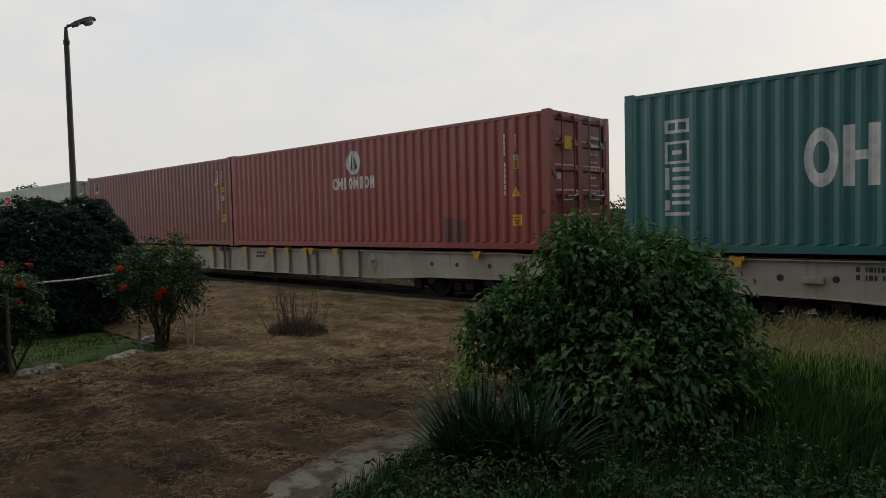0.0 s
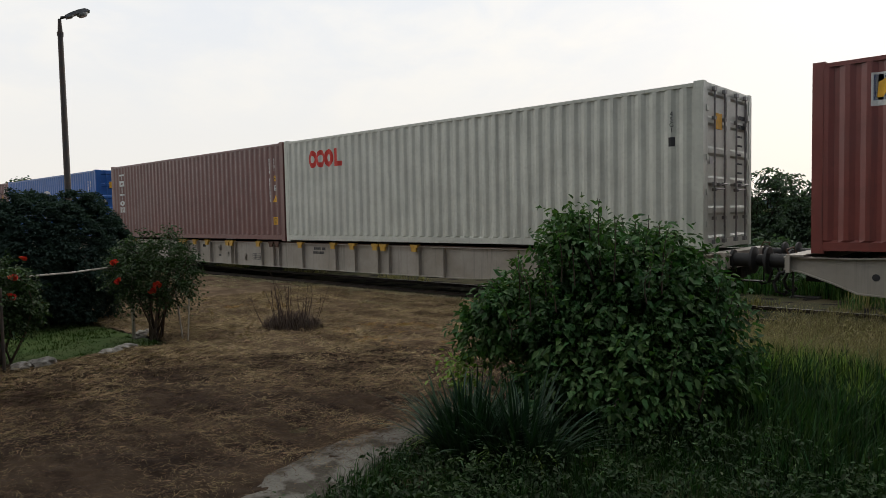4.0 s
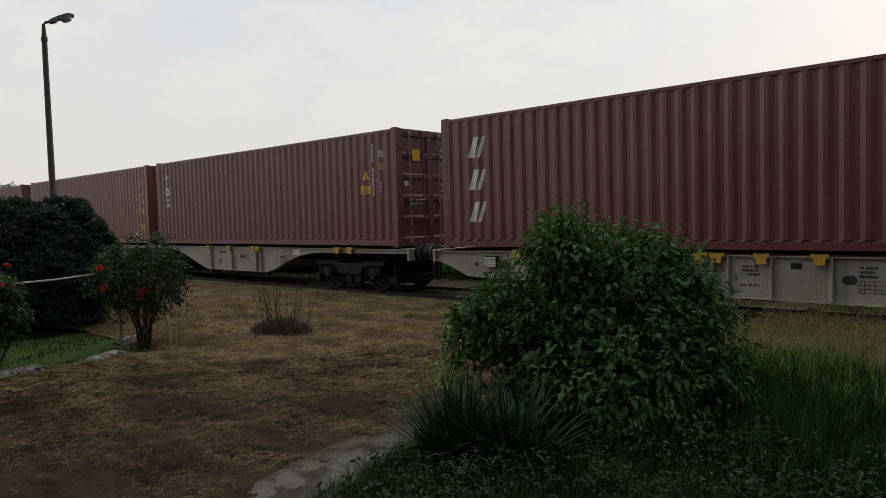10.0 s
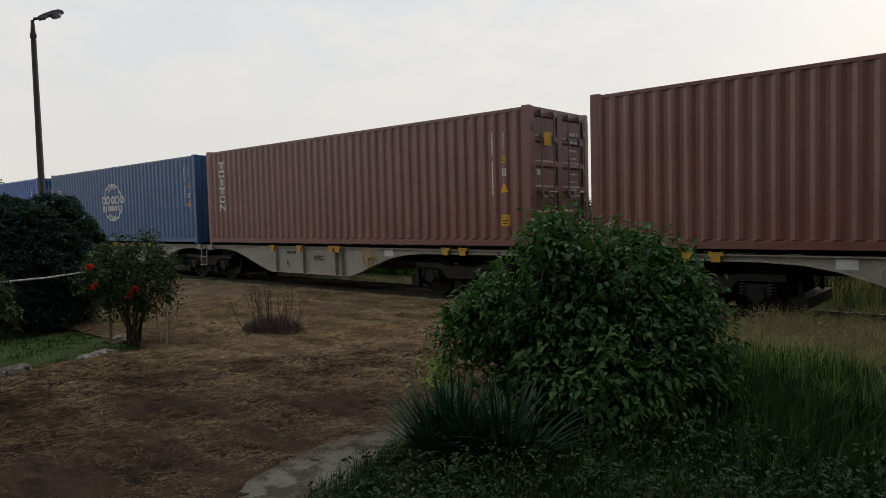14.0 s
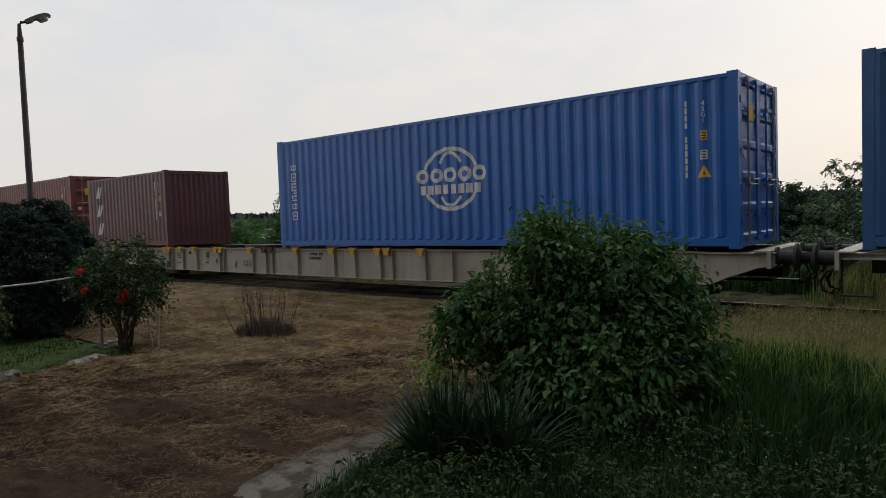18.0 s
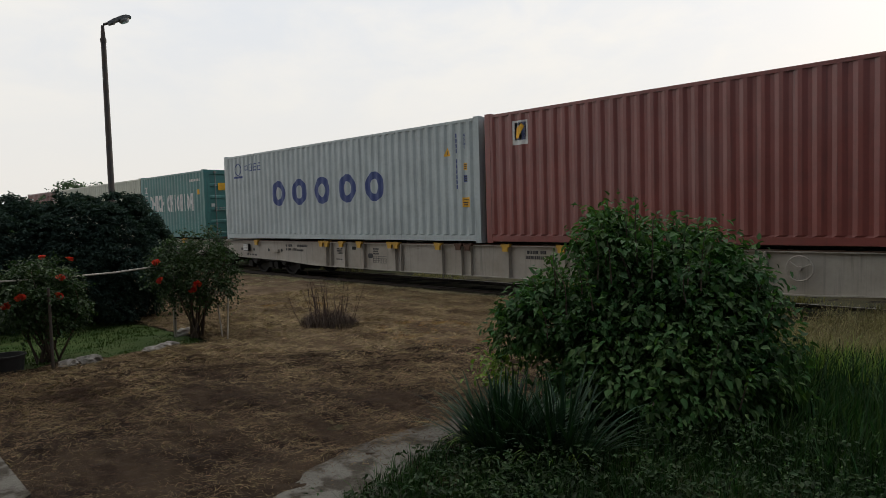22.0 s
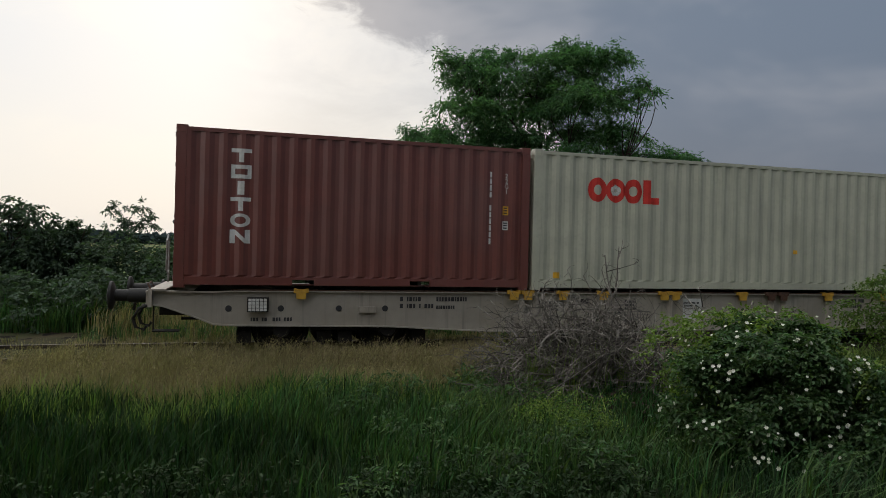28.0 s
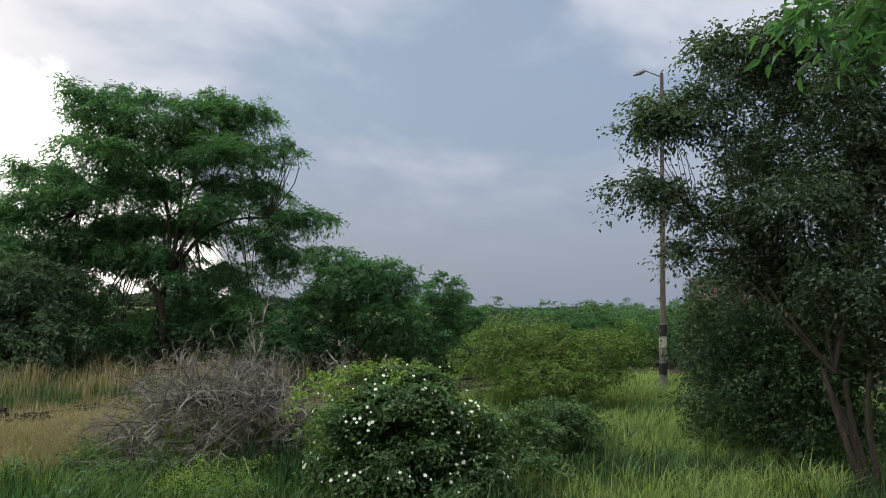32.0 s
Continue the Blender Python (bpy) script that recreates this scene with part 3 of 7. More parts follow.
            for zz in (0.45, 1.0, 1.6, height - 0.45):
                part("hinge", shared(("hinge",), lambda g: g.box(-0.012, 0.012, -0.03, 0.09, -0.05, 0.05)), mat, leaf, m=pose(0, 0.0 if y < 1 else 0.98, zz))
            # stencilled lines on the leaf
            if (y < 1) == (doors == "left"):
                g = Geo()
                for k in range(8):
                    zz = height - 0.52 - 0.17 * k
                    q = 0.4
                    while q < 0.4 + (0.42 if k < 2 else 0.26):
                        g.box(-0.006, 0.010, q, q + 0.04, zz, zz + (0.07 if k < 2 else 0.035))
                        q += 0.055 + 0.05 * (rnd.random() < 0.2)
                part("stencil_lines", g, mark_color, leaf, kind="stuff")
            else:
                part("placard", Geo().box(-0.006, 0.010, 0.42, 0.70, height - 0.78, height - 0.5), MARK_WHITE if doors == "left" else MARK_YELLOW, leaf)
                part("small_placard", Geo().box(-0.006, 0.010, 0.12, 0.26, height - 1.4, height - 1.28), MARK_WHITE, leaf)
    for mk in marks:
        nm, polys, mt = mk
        part(nm, polygon_mark(length, polys), mt, c)
    return c


def type_code(c, length, x, z, text, mat):
    part("type_code", letters("\n".join(text), 0.115), mat, c, m=pose(x, -0.001, z))


def data_marks(c, length, z_top, dx=0.0, caution=0.60, tri=1.26, code=True, size="45G1", mat=MARK_WHITE, yellow=1.86, white=1.58, code_x=-0.75, tri_x=-0.46, caution_x=-0.45, flat=False, squeeze=0.42):
    """Registration bars, size code, height label and warning triangle near the far end of a side."""
    if code:
        part("registration_bars", polygon_mark(length, code_column(length + code_x + dx, z_top, z_top - 1.32)), mat, c, kind="stuff")
    type_code(c, length, length - 0.46 + dx, z_top - squeeze / 2, size, mat)
    for nm, z, mt in (("small_label", yellow, MARK_YELLOW), ("approval_plate", white, mat)):
        if z:
            part(nm, polygon_mark(length, [rect(length - 0.515 + dx, length - 0.405 + dx, z - 0.08, z + 0.08)]), mt, c)
            part("plate_lines", polygon_mark(length, [rect(length - 0.497 + dx, length - 0.423 + dx, z - 0.055 + 0.045 * i, z - 0.033 + 0.045 * i) for i in range(3)]), MARK_DARK, c, m=pose(0, -0.002, 0), kind="stuff")
    if tri:
        cx = length + tri_x + dx
        part("warning_triangle", polygon_mark(length, [[(cx - 0.11, tri - 0.1), (cx + 0.11, tri - 0.1), (cx, tri + 0.11)]]), MARK_YELLOW, c)
        part("triangle_sign", polygon_mark(length, [[(cx - 0.014, tri - 0.06), (cx + 0.014, tri - 0.06), (cx, tri + 0.04)]]), MARK_DARK, c, m=pose(0, -0.002, 0))
    if caution:
        cx = length + caution_x + dx
        w, h = (0.20, 0.10) if flat else (0.115, 0.115)
        lab = part("height_label", polygon_mark(length, [rect(cx - w, cx + w, caution - h, caution + h)]), MARK_YELLOW, c)
        part("caution_lettering", letters("CAUTION", 0.04), MARK_DARK, lab, m=pose(cx, -0.004, caution + h * 0.5))
        part("caution_lines", Geo().box(cx - w * 0.7, cx + w * 0.7, -0.003, 0.0, caution - h * 0.12, caution + h * 0.06).box(cx - w * 0.5, cx + w * 0.5, -0.003, 0.0, caution - h * 0.62, caution - h * 0.42), MARK_DARK, lab)


L40, L20, HIGH, LOW = 12.192, 6.058, 2.896, 2.591


def stack_marks(x0, x1, z_top, z_bot, n, mat, name="painted_sign"):
    step = (z_top - z_bot) / n
    return [(name, sign_block(x0, x1, z_top - step * i - step * 0.86, z_top - step * i, i), mat) for i in range(n)]


def lattice_word(x0, x1, z_top, z_bot):
    """Six upright-stacked plain shapes."""
    out, step, w = [], (z_top - z_bot) / 6, (x1 - x0)
    for i in range(6):
        a, b = z_top - step * i - step * 0.84, z_top - step * i
        t = w * 0.22
        shape = {0: [rect(x0, x1, b - step * 0.24, b), rect(x0 + w * 0.38, x1 - w * 0.38, a, b - step * 0.24)],
                 1: hollow(x0, x1, a, b, t * 0.9), 2: [rect(x0 + w * 0.33, x1 - w * 0.33, a, b)],
                 3: [rect(x0, x1, b - step * 0.24, b), rect(x0 + w * 0.38, x1 - w * 0.38, a, b - step * 0.24)],
                 4: [ring((x0 + x1) / 2, (a + b) / 2, w / 2, (b - a) / 2), ring((x0 + x1) / 2, (a + b) / 2, w / 2 - t, (b - a) / 2 - t * 0.7)],
                 5: [rect(x0, x0 + t * 1.2, a, b), rect(x1 - t * 1.2, x1, a, b), [(x0 + t * 1.2, b), (x0 + t * 1.2, b - step * 0.3), (x1 - t * 1.2, a), (x1 - t * 1.2, a + step * 0.3)]]}[i]
        out.append(("painted_sign", shape, MARK_WHITE))
    return out


def globe_marks(x0, x1, z0, z1, mat):
    """An open globe of arcs with two rows of plain blocks across it."""
    cx, cz, rx, rz = (x0 + x1) / 2, (z0 + z1) / 2, (x1 - x0) / 2 * 0.82, (z1 - z0) / 2
    out = [("globe_arc", [arc_band(cx, cz, rx, rz, 0.085, a, b)], mat) for a, b in ((22, 158), (208, 332))]
    out += [("globe_arc", [arc_band(cx, cz, rx * 0.5, rz - 0.095, 0.07, a, b)], mat) for a, b in ((38, 142), (222, 318))]
    n, w = 5, (x1 - x0) / 5
    za, zb, zc = z0 + (z1 - z0) * 0.68, z0 + (z1 - z0) * 0.45, z0 + (z1 - z0) * 0.27
    for i in range(n):
        px, pz = x0 + w * (i + 0.5), (za + zb) / 2
        out.append(("painted_sign", [ring(px, pz, w * 0.46, (za - zb) / 2), ring(px, pz, w * 0.22, (za - zb) / 2 * 0.45)], mat))
    out += [("painted_sign", [rect(x0 + (x1 - x0) * (0.06 + 0.11 * i), x0 + (x1 - x0) * (0.06 + 0.11 * i + 0.08), zc, zb - 0.05)], mat) for i in range(8)]
    return out


def block_word(x0, x1, z0, z1, n, mat, gap=None, name="painted_sign"):
    w, out = (x1 - x0) / n, []
    for i in range(n):
        if gap is not None and i == gap:
            continue
        a, b = x0 + w * i + w * 0.06, x0 + w * (i + 1) - w * 0.06
        if i % 3 == 0:
            out.append((name, [ring((a + b) / 2, (z0 + z1) / 2, (b - a) / 2, (z1 - z0) / 2), ring((a + b) / 2, (z0 + z1) / 2, (b - a) * 0.24, (z1 - z0) * 0.27)], mat))
        elif i % 3 == 1:
            out.append((name, [rect(a, a + w * 0.28, z0, z1), rect(b - w * 0.28, b, z0, z1), rect(a + w * 0.28, b - w * 0.28, (z0 + z1) / 2 - 0.07, (z0 + z1) / 2 + 0.07)], mat))
        else:
            out.append((name, [rect(a + w * 0.22, b - w * 0.22, z0, z1)], mat))
    return out


def flower_word(x0, x1, z0, z1):
    w = (x1 - x0) / 4
    cz, h = (z0 + z1) / 2, (z1 - z0) / 2
    out = [("painted_sign", [ring(x0 + w * (i + 0.5), cz, w * 0.53, h), ring(x0 + w * (i + 0.5), cz, w * (0.22 if i != 1 else 0.30), h * 0.42)], MARK_RED) for i in range(3)]
    out.append(("painted_sign", [[(x0 + 3.1 * w, z0), (x1, z0), (x1, z0 + h * 0.55), (x0 + 3.5 * w, z0 + h * 0.55), (x0 + 3.5 * w, z1), (x0 + 3.1 * w, z1)]], MARK_RED))
    out += [("petal_mark", [ring(x0 + 1.5 * w + 0.075 * math.cos(a), cz + 0.075 * math.sin(a), 0.045, 0.045, 10)], MARK_WHITE) for a in (0.3, 1.56, 2.8, 4.1, 5.3)]
    return out


TRAIN = []


def on_train(c, x, kind="container"):
    TRAIN.append((c, x, kind))
    return c


# the train from its head to its tail: places of the lower ends, metres along it
c = on_train(container("container", "teal green corrugated steel container with white painted signs", L40, HIGH, TEAL, 0, "right",
             stack_marks(0.77, 1.20, 2.44, 0.62, 4, MARK_WHITE) + block_word(2.98, 6.2, 1.07, 1.98, 6, MARK_WHITE) + block_word(6.9, 11.2, 1.07, 1.98, 8, MARK_WHITE), seed=1), 13.85)
c = on_train(container("container", "oxide red corrugated steel container with a white ship emblem", L40, HIGH, RED, 0, "right",
             [("emblem_disc", [ring(6.07, 2.25, 0.29, 0.31)], MARK_WHITE), ("emblem_sail", [[(5.93, 2.05), (6.05, 2.05), (6.05, 2.5)]], MARK_DARK), ("emblem_sail", [[(6.09, 2.05), (6.22, 2.1), (6.09, 2.42)]], MARK_DARK),
              ("repair_patch", [rect(9.25, 9.55, 0.17, 0.74), rect(9.62, 9.95, 0.17, 0.70)], MAROON_B)] + block_word(5.19, 6.91, 1.56, 1.88, 8, MARK_WHITE), seed=2), 0.0)
data_marks(c, L40, 2.49, dx=-0.38, tri=1.26, caution=0.66, yellow=1.82, white=1.95, tri_x=-0.47)
c = on_train(container("container", "faded red corrugated steel container with a small framed emblem", L40, HIGH, RED_B, 0, "right",
             [("emblem_plate", [rect(0.77, 1.12, 2.16, 2.64)], MARK_WHITE), ("emblem_field", [rect(0.80, 1.09, 2.24, 2.61)], MARK_BLUE)], seed=3), -12.272)
part("emblem_flag", polygon_mark(L40, [[(0.84, 2.28), (0.92, 2.28), (1.06, 2.52), (1.0, 2.58), (0.86, 2.5)]]), MARK_YELLOW, c, m=pose(0, -0.004, 0))
data_marks(c, L40, 2.49, dx=-0.1, tri=2.1, caution=0.92, tri_x=-0.9)
c = on_train(container("container", "off-white corrugated steel container with red ring signs", L40, HIGH, WHITE, 0, "right",
             flower_word(1.14, 2.58, 2.05, 2.53), MARK_DARK, seed=4), -26.124)
data_marks(c, L40, 2.45, dx=-0.1, tri=0, caution=0, code=False, mat=MARK_DARK, yellow=0, white=1.9)
c = on_train(container("container", "red-brown corrugated steel container with stacked white signs", L40, HIGH, BROWN, 0, "left",
             lattice_word(0.77, 1.14, 2.54, 0.97), seed=5), -38.396)
data_marks(c, L40, 2.47)
c = on_train(container("container", "deep blue corrugated steel container with a white globe emblem", L40, HIGH, BLUE, 0, "right",
             globe_marks(5.03, 7.03, 0.82, 2.2, MARK_WHITE) + stack_marks(0.54, 0.78, 2.26, 0.70, 6, MARK_WHITE), seed=6), -52.248)
data_marks(c, L40, 2.45, dx=-0.1, caution=0, yellow=0, tri=1.3)
c = on_train(container("container", "maroon corrugated steel container with slanted white signs", L40, HIGH, MAROON, 0, "left",
             [("painted_sign", [[(0.76, z), (0.92, z), (1.06, z + 0.44), (0.9, z + 0.44)], [(1.0, z), (1.08, z), (1.22, z + 0.44), (1.14, z + 0.44)]], MARK_WHITE) for z in (1.98, 1.28, 0.58)], seed=7), -64.52)
data_marks(c, L40, 2.5, tri=2.16, tri_x=-1.04, caution=0.72, caution_x=-0.77, white=1.43)
c = on_train(container("container", "maroon corrugated steel container with white door rods and upright white signs", L40, HIGH, MAROON, 0, "right",
             [("painted_sign", [rect(0.63, 0.74, 2.05, 2.49), rect(0.56, 0.84, 2.3, 2.38)], MARK_WHITE), ("painted_sign", [ring(0.72, 1.84, 0.16, 0.17), ring(0.72, 1.84, 0.07, 0.08)], MARK_WHITE),
              ("painted_sign", [[(0.56, 1.6), (0.68, 1.6), (0.88, 1.32), (0.76, 1.32)], [(0.76, 1.6), (0.86, 1.6), (0.66, 1.32), (0.56, 1.32)]], MARK_WHITE)], seed=8), -78.18)
data_marks(c, L40, 2.57, dx=-0.08, tri=1.8, tri_x=-1.02, caution=1.44, caution_x=-1.04, flat=True, white=2.3, yellow=2.0, squeeze=2.24)
c = on_train(container("container", "rust-brown corrugated steel container with yellow labels", L40, HIGH, BROWN_B, 0, "left",
             [("chalk_mark", [arc_band(0.44, 0.43, 0.12, 0.1, 0.02, 60, 300)], MARK_WHITE), ("small_plate", [rect(11.08, 11.26, 0.34, 0.42)], MARK_WHITE), ("small_plate", [rect(8.64, 8.74, 0.36, 0.48)], MARK_WHITE)], seed=9), -91.15)
data_marks(c, L40, 2.47, caution=0.63)
c = on_train(container("container", "rust-brown corrugated steel container with stacked white signs", L40, HIGH, BROWN_B, 0, "right",
             lattice_word(0.66, 1.0, 2.54, 0.97), seed=10), -104.71)
data_marks(c, L40, 2.42, dx=-0.18, caution=0.58)
c = on_train(container("container", "faded blue corrugated steel container with a globe emblem", L40, HIGH, BLUE_B, 0, "left",
             globe_marks(5.0, 7.0, 0.8, 2.24, MARK_WHITE) + stack_marks(0.66, 0.9, 2.22, 0.72, 6, MARK_WHITE), seed=11), -117.65)
data_marks(c, L40, 2.53, caution=0, yellow=1.91, tri=1.32)
c = on_train(container("container", "deep blue corrugated steel container with a white globe emblem", L40, HIGH, BLUE, 0, "right",
             globe_marks(5.14, 7.14, 0.81, 2.22, MARK_WHITE) + stack_marks(0.54, 0.78, 2.26, 0.70, 6, MARK_WHITE), seed=12), -131.55)
data_marks(c, L40, 2.5, dx=-0.1, caution=0, yellow=1.9, tri=1.3)
c = on_train(container("container", "short dark maroon container with slanted white signs", L20, LOW, MAROON_B, 0, "left",
             [("painted_sign", [[(0.73, z), (0.89, z), (1.03, z + 0.44), (0.87, z + 0.44)], [(0.97, z), (1.05, z), (1.19, z + 0.44), (1.11, z + 0.44)]], MARK_WHITE) for z in (1.84, 1.14, 0.44)], seed=13), -143.87)
data_marks(c, L20, 2.22, size="22G1", tri=0, caution=0, yellow=1.64, white=1.12)
c = on_train(container("container", "oxide red corrugated steel container with a small framed emblem", L40, HIGH, RED_B, 0, "right",
             [("emblem_plate", [rect(0.8, 1.2, 2.14, 2.66)], MARK_WHITE), ("emblem_field", [rect(0.84, 1.16, 2.24, 2.62)], MARK_BLUE)], seed=14), -157.72)
part("emblem_flag", polygon_mark(L40, [[(0.88, 2.28), (0.96, 2.28), (1.12, 2.52), (1.06, 2.59), (0.9, 2.5)]]), MARK_YELLOW, c, m=pose(0, -0.004, 0))
data_marks(c, L40, 2.49, dx=-0.1, tri=2.16, tri_x=-0.85, caution=0.94, yellow=1.74)
c = on_train(container("container", "pale grey corrugated steel container with navy ring signs", L40, HIGH, PALE, 0, "left",
             [("painted_sign", [ring(cx, 1.48, 0.39, 0.40), ring(cx, 1.48, 0.17, 0.2)], MARK_BLUE) for cx in (3.52, 4.72, 5.93, 7.15, 8.37)]
             + [("emblem_ring", [ring(0.95, 2.4, 0.2, 0.22), ring(0.95, 2.4, 0.17, 0.19)], MARK_BLUE), ("emblem_bar", [rect(0.62, 1.28, 2.1, 2.17)], MARK_BLUE)]
             + [("painted_sign", sign_block(1.4 + 0.28 * i, 1.63 + 0.28 * i, 2.3, 2.55, i), MARK_BLUE) for i in range(4)], MARK_BLUE, seed=15), -170.092)
data_marks(c, L40, 2.57, mat=MARK_BLUE, tri=2.16, tri_x=-1.04, caution=0.95, yellow=1.78, white=1.5)
c = on_train(container("container", "short light teal container with peeling white signs", L20, LOW, TEAL_B, 0, "right",
             stack_marks(0.42, 0.68, 2.2, 0.52, 4, MARK_WHITE) + block_word(0.9, 2.4, 1.08, 1.76, 5, MARK_WHITE) + block_word(2.68, 5.05, 1.07, 1.74, 8, MARK_WHITE)
             + [("registration_bars", [rect(4.78 + 0.09 * i, 4.84 + 0.09 * i, 2.18, 2.27) for i in range(10)], MARK_WHITE), ("small_label", [rect(5.47, 5.6, 1.68, 1.86)], MARK_YELLOW), ("repair_patch", [rect(0.9, 1.2, 0.3, 0.55)], TEAL)], seed=16), -177.81)
c = on_train(container("container", "cream corrugated steel container with red ring signs", L40, LOW, CREAM, 0, "right",
             flower_word(1.12, 2.63, 1.67, 2.13) + [("small_label", [rect(0.42, 0.56, 0.22, 0.33)], MARK_YELLOW), ("small_label", [rect(5.85, 5.95, 0.78, 0.86)], MARK_YELLOW)], MARK_DARK, seed=17), -190.082)
data_marks(c, L40, 2.2, dx=-0.2, tri=0, caution=0, code=False, mat=MARK_DARK, yellow=0, white=1.7)
c = on_train(container("container", "short oxide red container with stacked white signs, at the train's tail", L20, LOW, BROWN_C, 0, "left",
             lattice_word(0.84, 1.16, 2.26, 0.68), seed=18), -196.22)
data_marks(c, L20, 2.12, size="22G1", tri=0, caution=0, yellow=1.43, white=1.16)
part("registration_bars", Geo().box(-0.006, 0.004, 0.3, 0.36, 1.75, 1.8), MARK_WHITE, c)


# ---- wagons ----
def flanged_sill(g, top, bottom, y0):
    """A deep side beam in one piece: a web between two flanges, lofted along its length."""
    v = []
    for (x, t), (_, b) in zip(top, bottom):
        v += [(x, y0 + y, z) for y, z in ((-0.05, t), (0.10, t), (0.10, t - 0.022), (0.018, t - 0.022), (0.018, b + 0.022), (0.10, b + 0.022),
                                          (0.10, b), (-0.05, b), (-0.05, b + 0.022), (0.0, b + 0.022), (0.0, t - 0.022), (-0.05, t - 0.022))]
    n = len(top)
    f = [(i * 12 + k, i * 12 + (k + 1) % 12, (i + 1) * 12 + (k + 1) % 12, (i + 1) * 12 + k) for i in range(n - 1) for k in range(12)]
    g.add(v, f + [tuple(range(12)), tuple(range((n - 1) * 12, n * 12))])


def bogie(parent, x, name="bogie"):
    b = part(name, shared(("bogie_frame",), bogie_frame), STEEL_DARK, parent, "dark greasy two-axle bogie", m=pose(x, 0, 0))
    for dx in (-0.9, 0.9):
        ws = part("wheelset", shared(("wheelset",), wheelset, True), TREAD, b, "steel wheelset", m=pose(dx, 0, 0.46))
        WHEELS.append((ws, dx))
        for y in (-1.0, 1.0):
            part("axle_box", shared(("axle_box",), lambda g: (g.lathe([(0.13, -0.1), (0.15, -0.06), (0.15, 0.06), (0.13, 0.1)], 12), g.box(-0.22, 0.22, -0.06, 0.06, -0.05, 0.16)), True), STEEL_DARK, b, m=pose(dx, y, 0.46))
            for sx in (-0.22, 0.22):
                part("coil_spring", shared(("coil_spring",), spring, True), STEEL_DARK, b, m=pose(dx + sx, y, 0.42))
    return b


def spring(g):
    pts = [(0.075 * math.cos(k * 0.7), 0.075 * math.sin(k * 0.7), 0.26 * k / 45) for k in range(46)]
    g.tube(pts, 0.018, 5)


def bogie_frame(g):
    for y in (-1.0, 1.0):
        g.strip([(-1.35, 0.78), (-0.6, 0.78), (-0.4, 0.72), (0.4, 0.72), (0.6, 0.78), (1.35, 0.78)], [(-1.35, 0.68), (-0.6, 0.66), (-0.4, 0.44), (0.4, 0.44), (0.6, 0.66), (1.35, 0.68)], y - 0.08, y + 0.08)
    g.box(-0.35, 0.35, -1.0, 1.0, 0.5, 0.72)
    for x in (-1.35, 1.27):
        g.box(x, x + 0.08, -1.0, 1.0, 0.68, 0.78)
    g.lathe([(0.22, 0.72), (0.2, 0.86)], 16, "z")
    for x in (-1.62, -0.30, 0.06, 1.38):  # made-up dark beams and hangers, added to fill the shade between the wheels
        g.box(x, x + 0.24, -0.95, 0.95, 0.22, 0.40)
        for y in (-0.86, 0.70):
            g.box(x + 0.09, x + 0.15, y, y + 0.10, 0.16, 0.68)


def wheelset(g):
    for s in (-1, 1):
        y = s * 0.75
        g.lathe([(0.10, y - 0.09 * s), (0.14, y - 0.05 * s), (0.36, y - 0.03 * s), (0.40, y - 0.09 * s), (0.49, y - 0.075 * s), (0.49, y - 0.06 * s), (0.46, y - 0.045 * s), (0.455, y + 0.06 * s), (0.40, y + 0.06 * s), (0.36, y + 0.0 * s), (0.14, y + 0.02 * s), (0.11, y + 0.07 * s)][::s], 28)
    g.lathe([(0.08, -1.05), (0.085, -0.7), (0.085, 0.7), (0.08, 1.05)], 12)
    for k in range(3):  # web holes' rims, which show the turning
        a = 2.094 * k
        for s in (-1, 1):
            g.lathe([(0.035, s * 0.75 - 0.045), (0.035, s * 0.75 + 0.035)], 8, center=(0.25 * math.cos(a), 0, 0.25 * math.sin(a)))


WHEELS = []


def buffer_(g):
    """Buffer: its shell and its dished head, pointing to -x."""
    g.lathe([(0.17, 0.0), (0.17, -0.04), (0.115, -0.05), (0.115, -0.32), (0.095, -0.33), (0.095, -0.52), (0.14, -0.53), (0.225, -0.56), (0.23, -0.60), (0.16, -0.62)], 20, "x")


def spigot(g):
    g.box(-0.10, 0.10, -0.06, 0.05, -0.03, 0.0)
    g.prism([(-0.085, -0.03), (0.085, -0.03), (0.075, -0.16), (-0.075, -0.16)], "y", -0.075, -0.03)
    g.box(-0.12, -0.08, -0.07, 0.05, -0.06, 0.012), g.box(0.08, 0.12, -0.07, 0.05, -0.06, 0.012)


def handwheel(g):
    pts = [(0.2 * math.cos(a * 0.2618), 0, 0.2 * math.sin(a * 0.2618)) for a in range(25)]
    g.tube(pts, 0.014, 6, False)
    for a in (0.4, 2.5, 4.6):
        g.tube([(0, 0, 0), (0.2 * math.cos(a), 0, 0.2 * math.sin(a))], 0.011, 6)
    g.lathe([(0.035, -0.03), (0.035, 0.09)], 10)


